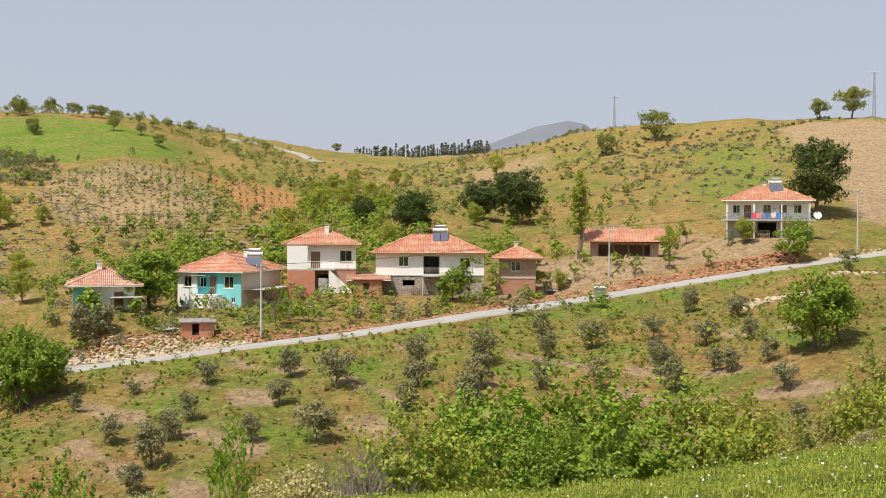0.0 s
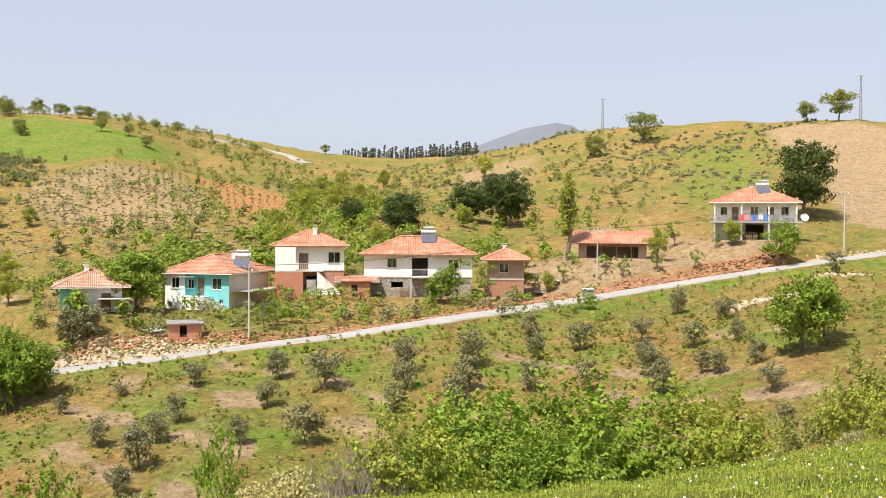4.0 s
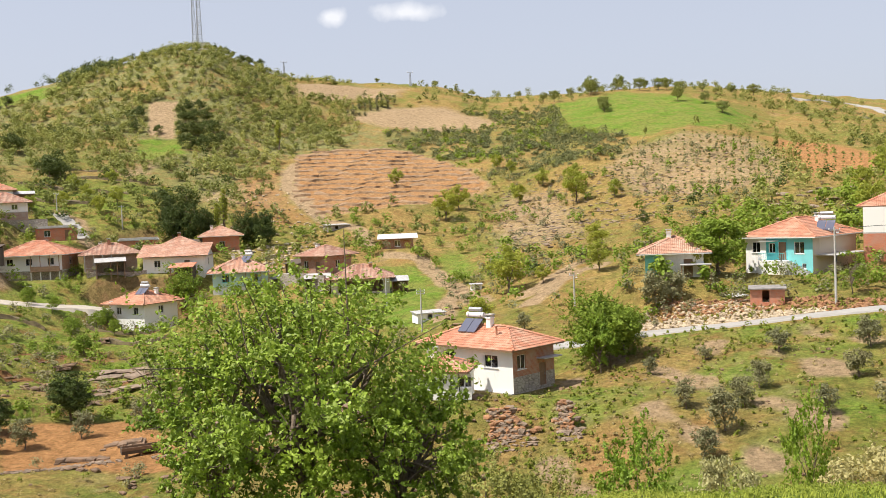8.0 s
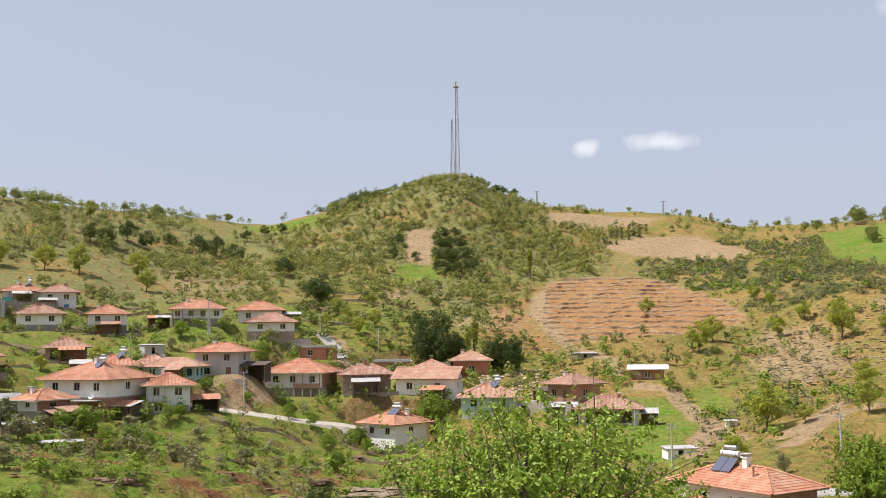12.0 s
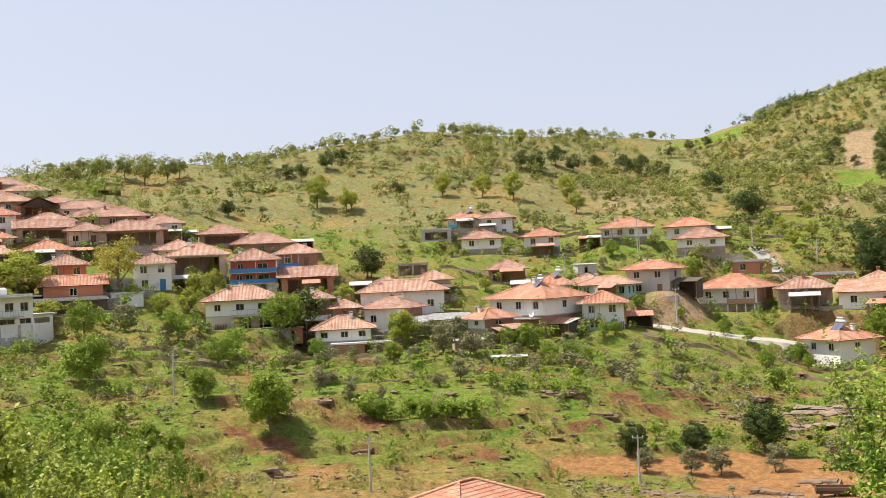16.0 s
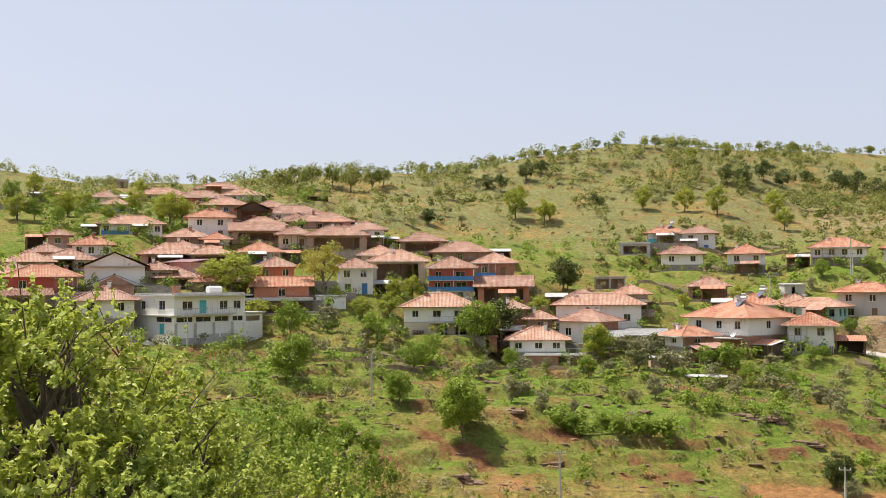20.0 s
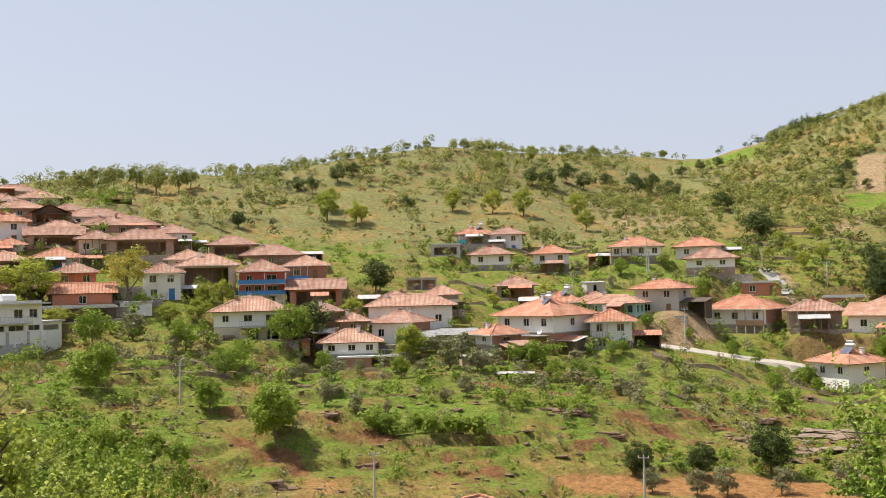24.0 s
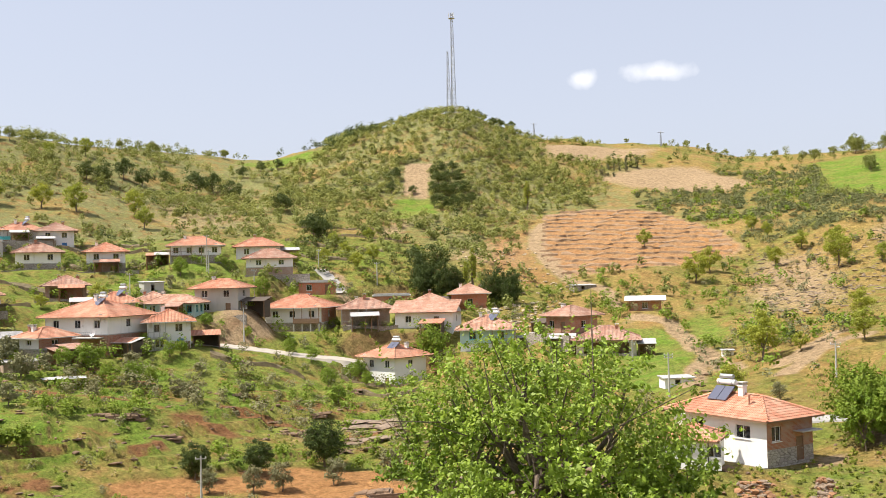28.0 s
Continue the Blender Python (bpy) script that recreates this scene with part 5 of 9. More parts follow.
        if kind == "hip" and not h.get("bare_roof"):
            for q in range(rnd.choice((1, 1, 2))):
                cx, cy = rnd.uniform(-w * 0.3, w * 0.3), rnd.uniform(-d * 0.15, d * 0.3)
                chimney(t, cx, cy, tall + rise * max(0.15, 1 - max(abs(cx) / (w / 2), abs(cy) / (d / 2))) * 0.9, rnd.choice((WALLS["brick"], WALLS["white"])))
    h["thing"], h["top"] = t, tall
    m = pose(h["x"], h["y"], h["z"], 0, 0, h["turn"])
    if kind == "hip" and h.get("solar"):
        sx, sy = w * (-0.14 if h.get("near") and h["y"] < 85 else 0.1), -d * 0.12
        solar_heater(m @ pose(sx, sy, tall + rise * 0.62, 0, 0, -h["turn"] + rnd.uniform(-10, 6)))
    if kind == "hip" and rnd.random() < 0.45 and not h.get("near"):
        dish(m @ pose(rnd.choice((-0.4, 0.4)) * w, -d / 2 - 0.25, tall - 0.8 + 0.3, 0, 0, 20))
    return t


def retaining_wall(h, rnd):
    """Dry-stone wall that holds up the yard in front of a house."""
    w, y = h["w"] * rnd.uniform(1.1, 1.6), -h["d"] / 2 - rnd.uniform(2.6, 4.2)
    m = pose(h["x"], h["y"], h["z"], 0, 0, h["turn"]) @ pose(rnd.uniform(-2, 2), y, 0)
    t = thing("retaining_wall", m, "rough dry-stone retaining wall below a yard", "wall", "retaining walls")
    u, z = -w / 2, rnd.uniform(-0.25, 0.35)
    while u < w / 2:
        k = rnd.uniform(1.6, 2.8)
        s = Shape()
        j = rnd.uniform(-0.12, 0.12)
        s.box(u, u + k - 0.03, j, j + 0.5, -2.6, z + rnd.uniform(-0.15, 0.15))
        part("section", s, WALLS["stone"], t)
        u += k


house_rng = random.Random(11)
wall_rng = random.Random(12)
for record in HOMES:
    build_house(record, house_rng)
    if record["y"] < 150 and record["x"] < -95 and record["z"] < 16 and not record.get("block") and wall_rng.random() < 0.5:
        retaining_wall(record, wall_rng)


# ---- trees and bushes ----
def leaves(centres, size, rng, outward=None, slim=0.6, loose=0.55):
    """Leaf blades, four-cornered and bent along the midrib, that face up and outwards."""
    n = len(centres)
    face = rng.normal(size=(n, 3)) * loose + np.array([0, 0, 0.35])
    if outward is not None:
        face = face + outward * 0.8
    face /= np.linalg.norm(face, axis=1, keepdims=True)
    a = np.cross(face, rng.normal(size=(n, 3)))
    a /= np.linalg.norm(a, axis=1, keepdims=True)
    b = np.cross(face, a)
    s = size * rng.uniform(0.6, 1.4, size=(n, 1))
    droop = face * s * -0.12
    p0, p2 = centres - a * s * 0.5 + droop, centres + a * s * 0.5 + droop
    p1, p3 = centres + b * s * slim * 0.5, centres - b * s * slim * 0.5
    return np.stack([p0, p1, p2, p3], 1).reshape(-1, 3)


def leaf_mesh(name, verts, mat, per=4):
    me = bpy.data.meshes.new(name)
    n = len(verts) // per
    me.vertices.add(len(verts))
    me.vertices.foreach_set("co", verts.astype(np.float32).ravel())
    me.loops.add(len(verts))
    me.loops.foreach_set("vertex_index", np.arange(len(verts), dtype=np.int32))
    me.polygons.add(n)
    me.polygons.foreach_set("loop_start", np.arange(0, len(verts), per, dtype=np.int32))
    me.update(calc_edges=True)
    me.materials.append(mat)
    return me


def clump_points(rng, clumps, per, spread):
    """Leaf places and the way outwards there: tufts round each clump, thin towards the middle."""
    out, ways = [], []
    for c, r in clumps:
        v = rng.normal(size=(per, 3))
        v[:, 2] = v[:, 2] * 0.8 + 0.25
        v /= np.linalg.norm(v, axis=1, keepdims=True)
        k = rng.uniform(0.2, 1.0, size=(per, 1)) ** 0.55
        out.append(np.array(c) + v * k * r * np.array([1, 1, spread]) + rng.normal(size=(per, 3)) * r * 0.1)
        ways.append(v)
    return np.concatenate(out), np.concatenate(ways)


def sprays(rng, clumps, middle, per):
    """Leaf places along leafy sprays that grow outwards from each clump, three to a clump."""
    pts, ways = [], []
    for c, r in clumps:
        way = (c - middle) / np.linalg.norm(c - middle) + rng.normal(size=3) * 0.35 + np.array([0, 0, 0.15])
        way /= np.linalg.norm(way)
        for q in range(3):
            spray = way + rng.normal(size=3) * 0.45
            u = rng.uniform(0, 1, (per, 1))
            pts.append(c + spray * u * r * 2.3 + rng.normal(size=(per, 3)) * r * 0.29 * (1.15 - u))
            ways.append(np.broadcast_to(way, (per, 3)))
    return np.concatenate(pts), np.concatenate(ways)


def crown_clumps(rng, n, rx, rz, zc, shape="round", size=0.3):
    """Clumps over a crown of half-width rx and half-height rz about zc."""
    out = []
    while len(out) < n:
        v = rng.normal(size=3)
        v /= np.linalg.norm(v)
        k = rng.uniform(0.45, 1.0)
        p = v * k
        if shape == "umbrella" and p[2] < -0.25:
            continue
        if shape == "cone":
            p[2] = rng.uniform(-1, 1)
            q = (1 - p[2]) / 2 * 0.9 + 0.12
            a = rng.uniform(0, 6.283)
            p[0], p[1] = math.cos(a) * q * rng.uniform(0.5, 1), math.sin(a) * q * rng.uniform(0.5, 1)
        out.append((np.array([p[0] * rx, p[1] * rx, zc + p[2] * rz]), rng.uniform(0.7, 1.3) * size * rx))
    return out


def trunk_shape(rng, clumps, top, radius, lean=0.06, limbs=8):
    """Tapered, slightly crooked trunk that splits into limbs towards the clumps."""
    s = Shape()
    p = Vector((0, 0, -0.4))
    line = [p]
    for k in range(4):
        p = p + Vector((rng.uniform(-lean, lean) * top, rng.uniform(-lean, lean) * top, (top + 0.4) / 4))
        line.append(p)
    for k in range(4):
        s.tube(line[k], line[k + 1], radius * (1 - 0.14 * k), radius * (1 - 0.14 * (k + 1)), 8, False)
    ends = [clumps[i][0] for i in rng.permutation(len(clumps))[:limbs]]
    for e in ends:
        a = line[rng.randint(2, 5)]
        e = Vector(e)
        m = a.lerp(e, 0.5) + Vector((rng.uniform(-1, 1), rng.uniform(-1, 1), rng.uniform(0, 1))) * (e - a).length * 0.12
        s.tube(a, m, radius * 0.45, radius * 0.28, 6, False)
        s.tube(m, e, radius * 0.28, radius * 0.07, 5, False)
        for q in range(2 if limbs > 12 else 0):
            f = e + Vector(rng.normal(size=3)) * (e - a).length * 0.22
            s.tube(m.lerp(e, 0.5), f, radius * 0.13, radius * 0.04, 4, False)
    return s


def make_tree(name, seed, tall, wide, leaf, count, size, label, category="tree", shape="round", trunk=0.3, radius=None, clumps=30, clump=0.3, slim=0.6, limbs=8, bark=BARK, spray=False):
    """A tree of its own kind at the origin: trunk and crown."""
    rng = np.random.RandomState(seed)
    t = thing(name, Matrix(), label, category)
    low = tall * trunk
    cl = crown_clumps(rng, clumps, wide / 2 * 0.82, (tall - low) / 2 * 0.86, low + (tall - low) / 2, shape, clump)
    part("trunk", trunk_shape(rng, cl, low + (tall - low) * 0.35, radius or tall * 0.028, limbs=limbs), bark, t)
    pts, ways = sprays(rng, cl, np.array([0, 0, low + (tall - low) * 0.4]), max(3, count // clumps // 3)) if spray else clump_points(rng, cl, max(1, count // clumps), 0.75)
    part("crown", leaf_mesh("crown", leaves(pts, size, rng, ways, slim), LEAF[leaf]), None, t)
    return t


def set_tree(proto, x, y, tall, base_tall, rng, sink=0.05, group="", wide=1.0):
    k = tall / base_tall
    m = Matrix.Translation((x, y, height(x, y) - sink)) @ Matrix.Rotation(rng.uniform(0, 6.28), 4, "Z") @ Matrix.Diagonal((k * wide, k * wide, k, 1))
    t = copy_thing(proto, m)
    t.matrix_basis = m
    if group:
        t["group"] = group
    return t


KINDS = {
    "olive": [make_tree("olive_tree", 21 + k, 3.0, 2.7, "olive", 1500, 0.235, "small grey-green olive tree on the dry slope", trunk=0.08, clumps=30, clump=0.42, slim=0.4) for k in range(3)],
    "broad": [make_tree("broadleaf_tree", 31 + k, 6.0, 5.6, "bush", 4600, 0.27, "fresh green broadleaf tree among the houses", trunk=0.08, clumps=44, clump=0.36) for k in range(2)],
    "light": [make_tree("young_tree", 41 + k, 6.0, 5.4, "spring", 4200, 0.27, "light green tree in spring leaf", trunk=0.1, clumps=40, clump=0.34) for k in range(2)],
    "yellow": [make_tree("plane_tree", 51, 8.0, 8.0, "yellow", 2200, 0.34, "yellowish green tree just in leaf", trunk=0.25, clumps=40, clump=0.26)],
    "oak": [make_tree("oak_tree", 61 + k, 6.0, 6.4, "oak", 2000, 0.36, "green oak tree on the hillside", trunk=0.09, clumps=30, clump=0.4, limbs=4) for k in range(3)],
    "holm": [make_tree("holm_oak", 71 + k, 6.0, 6.2, "holm", 2000, 0.36, "dark evergreen oak on the hillside", trunk=0.08, clumps=30, clump=0.42, limbs=4) for k in range(2)],
    "pine": [make_tree("stone_pine", 81 + k, 8.0, 7.6, "pine", 9000, 0.3, "dark round-crowned stone pine", trunk=0.06, clumps=130, clump=0.24, slim=0.45) for k in range(2)],
    "conifer": [make_tree("conifer", 91, 10.0, 7.0, "pine", 8000, 0.3, "dark conifer behind the houses", shape="cone", trunk=0.08, clumps=80, clump=0.34, slim=0.4)],
    "poplar": [make_tree("poplar", 95, 10.0, 1.7, "spring", 2800, 0.26, "slender column-shaped green poplar", trunk=0.1, clumps=60, clump=0.7)],
    "thin": [make_tree("sapling_tree", 98 + k, 5.0, 4.2, "bush", 1100, 0.2, "thin young tree with sparse green leaves", trunk=0.16, clumps=30, clump=0.2, limbs=14, radius=0.07) for k in range(2)],
    "cypress": [make_tree("cypress", 97, 9.0, 2.2, "holm", 200, 0.8, "dark slender cypress on the saddle", shape="cone", trunk=0.05, clumps=24, clump=0.45)],
}
BASE = {"thin": 5.0, "olive": 3.0, "broad": 6.0, "light": 6.0, "yellow": 8.0, "oak": 6.0, "holm": 6.0, "pine": 8.0, "conifer": 10.0, "poplar": 10.0, "cypress": 9.0}
GROUPS = {"olive": "olive trees", "oak": "hillside oaks", "holm": "evergreen oaks", "cypress": "row of cypresses", "pine": "stone pines"}
FAR_KINDS = {
    "olive": [make_tree("olive_tree", 23 + k, 3.0, 2.8, "olive", 1000, 0.27, "small grey-green olive tree among the village plots", trunk=0.08, clumps=26, clump=0.42, slim=0.5, limbs=5) for k in range(2)],
    "broad": [make_tree("broadleaf_tree", 33 + k, 6.0, 5.8, "bush", 2800, 0.29, "fresh green broadleaf tree among the houses", trunk=0.1, clumps=44, clump=0.34, limbs=5) for k in range(3)],
    "light": [make_tree("young_tree", 43 + k, 6.0, 5.6, "spring", 2800, 0.29, "light green tree in spring leaf", trunk=0.12, clumps=40, clump=0.32, limbs=5) for k in range(3)],
}
tree_rng = random.Random(5)


def tree(kind, bearing, distance, tall, wide=1.0):
    return set_tree(tree_rng.choice(FAR_KINDS[kind] if distance > 135 and kind in FAR_KINDS else KINDS[kind]), *spot(bearing, distance), tall, BASE[kind], tree_rng, group=GROUPS.get(kind, ""), wide=wide)


tree("olive", 5.9, 90, 4.0)
tree("olive", 8.4, 94, 2.9)
tree("olive", 9.0, 87, 2.7)
tree("olive", 7.0, 78, 3.7)
tree("olive", 10.5, 79, 2.3)
tree("olive", 13.9, 85, 2.4)
tree("olive", 14.8, 81, 2.5)
tree("olive", 15.8, 76, 3.4)
tree("olive", 17.8, 81, 2.4)
tree("olive", 16.7, 95, 1.6)
tree("olive", 12.9, 95, 2.6)
tree("olive", 19.7, 91, 1.7)
tree("olive", 16.9, 72, 2.4)
tree("olive", 1.4, 94, 3.3)
tree("olive", 1.5, 89, 3.1)
tree("olive", 1.9, 84, 2.6)
tree("olive", -2.2, 95, 3.5)
tree("olive", -2.1, 88, 3.2)
tree("olive", -5.5, 106, 2.9)
tree("olive", -5.7, 98, 2.7)
tree("olive", -5.4, 88, 2.7)
tree("olive", -8.2, 102, 3.4)
tree("olive", -8.7, 88, 2.8)
tree("olive", -11.5, 103, 2.8)
tree("olive", -11.6, 97, 2.4)
tree("olive", -12.6, 87, 3.2)
tree("olive", -11.9, 93, 2.9)
tree("olive", -13.4, 113, 2.9)
tree("olive", -15.9, 108, 2.8)
tree("olive", -14.3, 99, 2.9)
tree("olive", -14.7, 91, 2.2)
tree("olive", -15.6, 90, 2.2)
tree("olive", -16.6, 98, 2.1)
tree("olive", -17.5, 90, 2.3)
tree("olive", -18.3, 82, 2.5)
tree("olive", -19.0, 73, 1.9)
tree("olive", -1.5, 83, 3.3)
tree("olive", 19.2, 115, 4.2)
tree("olive", 18.3, 115, 3.5)
tree("olive", 13.1, 137, 4.2)
tree("olive", 20.5, 107, 2.6)
tree("olive", -21.4, 142, 3.1)
tree("olive", 50.5, 114, 3.1)
tree("olive", 53.3, 112, 3.4)
tree("olive", 54.8, 111, 3.0)
tree("olive", 47.4, 117, 3.6)
tree("olive", 57.2, 112, 2.7)
tree("olive", 26.4, 118, 2.2)
tree("olive", 66.5, 151, 4.2)
tree("olive", 68.0, 153, 4.7)
tree("olive", 63.4, 183, 4.5)
tree("olive", 62.2, 175, 4.3)
tree("olive", 58.8, 149, 2.7)
tree("olive", 58.2, 146, 2.7)
tree("olive", 62.9, 139, 2.5)
tree("olive", 74.9, 127, 3.1)
tree("olive", 73.3, 125, 2.3)
tree("olive", 68.3, 133, 2.4)
tree("olive", 69.6, 146, 2.7)
tree("olive", 76.7, 141, 2.6)
tree("olive", 85.0, 164, 4.5)
tree("olive", 82.9, 155, 2.9)
tree("olive", 71.5, 126, 1.9)
tree("olive", 67.1, 135, 2.9)
tree("olive", 55.1, 151, 2.8)
tree("thin", -5.6, 140, 3.4)
tree("thin", -7.3, 141, 3.3)
tree("thin", -10.5, 141, 3.5)
tree("thin", -12.3, 144, 4.0)
tree("thin", -13.2, 161, 4.5)
tree("thin", -16.2, 155, 3.4)
tree("thin", -4.7, 123, 2.7)
tree("thin", -14.4, 145, 3.2)
tree("thin", 9.2, 112, 4.9)
tree("thin", -1.4, 124, 5.9)
tree("thin", -3.0, 124, 5.0)
tree("thin", -4.5, 142, 3.5)
tree("thin", 0.8, 133, 3.3)
tree("thin", -15.4, 155, 2.8)
tree("broad", 15.9, 124, 7.0, 1.3)
tree("broad", -18.6, 150, 6.6)
tree("broad", 22.3, 97, 6.8, 1.1)
tree("broad", 21.1, 98, 5.2, 1.2)
tree("broad", -20.9, 93, 5.7)
tree("broad", 16.6, 136, 5.8)
tree("broad", -19.8, 90, 7.1)
tree("broad", -0.5, 124, 4.5)
tree("broad", 86.9, 132, 6.5)
tree("broad", 81.1, 124, 4.4)
tree("broad", 76.4, 165, 6.3)
tree("broad", 87.0, 160, 6.1)
tree("broad", 82.3, 156, 5.3)
tree("broad", 90.7, 173, 3.2)
tree("broad", 70.8, 148, 3.3)
tree("broad", 79.5, 147, 3.6)
tree("broad", 70.3, 158, 4.9)
tree("broad", 44.8, 186, 6.8)
tree("broad", 58.5, 222, 4.1)
tree("light", 3.0, 161, 4.7)
tree("light", 8.2, 163, 6.0)
tree("light", 7.0, 196, 6.6)
tree("light", 5.5, 207, 6.3)
tree("light", 4.5, 194, 5.9)
tree("light", 7.0, 237, 5.8)
tree("light", -12.3, 150, 4.8)
tree("light", -16.2, 155, 4.0)
tree("light", -5.2, 151, 2.8)
tree("light", -1.7, 185, 4.5)
tree("light", 6.1, 284, 5.2)
tree("light", 2.7, 320, 5.9)
tree("light", -2.9, 318, 6.8)
tree("light", -4.9, 140, 4.7)
tree("light", -6.4, 140, 3.0)
tree("light", -10.7, 163, 4.0)
tree("light", 4.9, 325, 6.0)
tree("light", 70.2, 157, 6.0)
tree("light", 73.3, 184, 5.4)
tree("light", 70.7, 148, 3.4)
tree("light", 62.7, 203, 4.0)
tree("light", 65.5, 199, 3.2)
tree("light", 59.1, 181, 3.8)
tree("light", 66.1, 247, 3.3)
tree("light", 59.4, 182, 2.9)
tree("light", 55.0, 184, 2.2)
tree("light", 50.8, 242, 3.9)
tree("light", 49.6, 248, 4.3)
tree("light", 49.0, 238, 4.4)
tree("light", 48.1, 243, 4.2)
tree("light", 50.2, 259, 4.1)
tree("light", 48.3, 266, 3.9)
tree("light", 52.4, 235, 3.5)
tree("light", 60.8, 295, 7.6)
tree("light", 63.7, 287, 8.1)
tree("light", 65.0, 360, 4.9)
tree("light", 43.9, 219, 4.0)
tree("light", 45.6, 251, 3.7)
tree("light", 63.2, 374, 6.9)
tree("light", 65.4, 291, 7.1)
tree("light", 74.6, 281, 8.6)
tree("light", 73.0, 278, 6.8)
tree("holm", 72.0, 206, 7.3)
tree("holm", 53.1, 314, 5.8)
tree("holm", 51.1, 271, 7.6)
tree("holm", 70.2, 292, 4.6)
tree("holm", 60.3, 205, 2.3)
tree("broad", 76.9, 160, 7.2)
tree("broad", 71.7, 120, 2.6)
tree("broad", 71.2, 120, 2.2)
tree("broad", 70.0, 121, 2.6)
tree("broad", 69.1, 120, 2.2)
tree("broad", 68.1, 121, 2.4)
tree("broad", 67.2, 121, 2.2)
tree("broad", 66.6, 122, 2.1)
tree("broad", 62.2, 151, 3.5)
tree("broad", 61.0, 151, 3.5)
tree("broad", 60.1, 151, 2.8)
tree("broad", 58.5, 166, 2.4)
tree("broad", 57.2, 183, 2.7)
tree("broad", 54.3, 212, 4.9)
tree("broad", 59.1, 165, 2.6)
tree("broad", 51.6, 177, 2.6)
tree("broad", 52.8, 180, 3.3)
tree("broad", 49.5, 177, 3.7)
tree("broad", 48.9, 180, 3.3)
tree("broad", 50.7, 165, 3.6)
tree("broad", 50.2, 158, 3.3)
tree("broad", 48.6, 171, 2.7)
tree("olive", 67.3, 159, 5.1)
tree("olive", 66.6, 165, 3.4)
tree("olive", 65.3, 156, 2.5)
tree("olive", 61.0, 162, 3.0)
tree("olive", 63.4, 160, 2.8)
tree("olive", 68.7, 160, 3.3)
tree("olive", 76.1, 144, 2.3)
tree("olive", 74.7, 147, 2.7)
tree("olive", 74.3, 133, 2.3)
tree("olive", 73.0, 150, 2.0)
tree("olive", 59.0, 216, 2.6)
tree("light", 8.6, 183, 4.5)
tree("light", 7.6, 204, 5.6)
tree("light", 6.6, 212, 5.8)
tree("light", 4.1, 221, 5.4)
tree("light", 3.3, 202, 5.6)
tree("light", 5.2, 237, 5.1)
tree("oak", 22.3, 427, 7.0)
tree("oak", 20.8, 461, 6.7)
tree("oak", 21.7, 364, 5.3)
tree("oak", 23.4, 419, 3.9)
tree("oak", 19.7, 424, 5.6)
tree("oak", 18.7, 426, 5.6)
tree("oak", 17.7, 402, 4.7)
tree("light", 23.4, 251, 6.5)
tree("light", 26.7, 254, 3.7)
tree("light", 29.8, 241, 6.2)
tree("light", 22.3, 169, 5.0)
tree("light", 25.1, 259, 4.8)
tree("light", 21.2, 229, 4.2)
tree("light", 27.6, 283, 4.5)
tree("light", 33.2, 267, 4.9)
tree("light", 26.8, 276, 4.1)
tree("light", 27.2, 147, 7.2)
tree("light", 30.5, 232, 7.1)
tree("light", 23.3, 234, 7.9)
tree("light", 16.8, 122, 4.5)
tree("light", 26.4, 248, 4.6)
tree("light", 22.2, 143, 4.4)
tree("light", 28.9, 122, 4.5)
tree("light", 25.3, 145, 2.7)
tree("broad", 77.6, 114, 7.4)
tree("light", 90.2, 180, 7.9, 1.60)
tree("light", 74.4, 292, 7.1)
tree("light", 60.3, 281, 6.0)
tree("light", 72.7, 280, 5.1)
tree("light", 67.6, 292, 6.8)
tree("light", 81.3, 184, 4.5)
tree("light", 80.1, 199, 4.9)
tree("broad", 77.6, 117, 6.0)
tree("yellow", 85.2, 180, 10.2)
tree("holm", 75.7, 170, 6.4, 1.30)
tree("broad", 88.4, 106, 4.5)
tree("broad", 87.0, 105, 5.2)
tree("broad", 85.6, 106, 4.3)
tree("broad", 84.1, 107, 3.7)
tree("broad", 82.7, 106, 3.1)
tree("broad", 89.0, 93, 4.5)
tree("broad", 86.6, 92, 3.7)
tree("broad", 90.5, 109, 3.3)
tree("broad", 81.6, 98, 2.4)
tree("light", 93.4, 243, 7.7, 1.30)
tree("light", 92.8, 244, 6.6)
tree("light", 94.9, 310, 5.7)
tree("light", 95.2, 262, 6.4)
tree("light", 93.9, 249, 5.5)
tree("light", 98.6, 257, 6.9, 1.30)
tree("light", 100.2, 309, 6.4)
tree("light", 101.0, 247, 6.1, 1.30)
tree("light", 99.4, 285, 5.2)
tree("light", 97.7, 272, 5.7)
tree("light", 96.6, 247, 4.2)
tree("light", 84.4, 178, 3.3)
tree("light", 83.1, 173, 3.8, 1.30)
tree("light", 81.6, 178, 4.4, 1.30)
tree("light", 80.3, 188, 4.6)
tree("light", 74.6, 183, 4.0)
tree("light", 90.5, 174, 4.7, 1.40)
tree("light", 88.8, 168, 3.7, 1.40)
tree("broad", 80.3, 141, 4.3)
tree("broad", 79.4, 151, 4.1)
tree("broad", 74.9, 151, 3.3)
tree("broad", 100.2, 247, 5.1)
tree("broad", 101.3, 290, 6.4)
tree("broad", 99.1, 243, 4.5)
tree("broad", 69.5, 160, 2.9)
tree("broad", 64.4, 155, 3.4)
tree("broad", 63.2, 157, 4.2, 1.30)
tree("broad", 60.5, 169, 3.1)
tree("oak", -11.5, 333, 10.9)
tree("oak", -8.9, 319, 7.5)
tree("oak", -21.5, 322, 10.1)
tree("oak", -19.9, 331, 6.5)
tree("oak", 22.3, 417, 6.8)
tree("oak", 20.8, 467, 4.6)
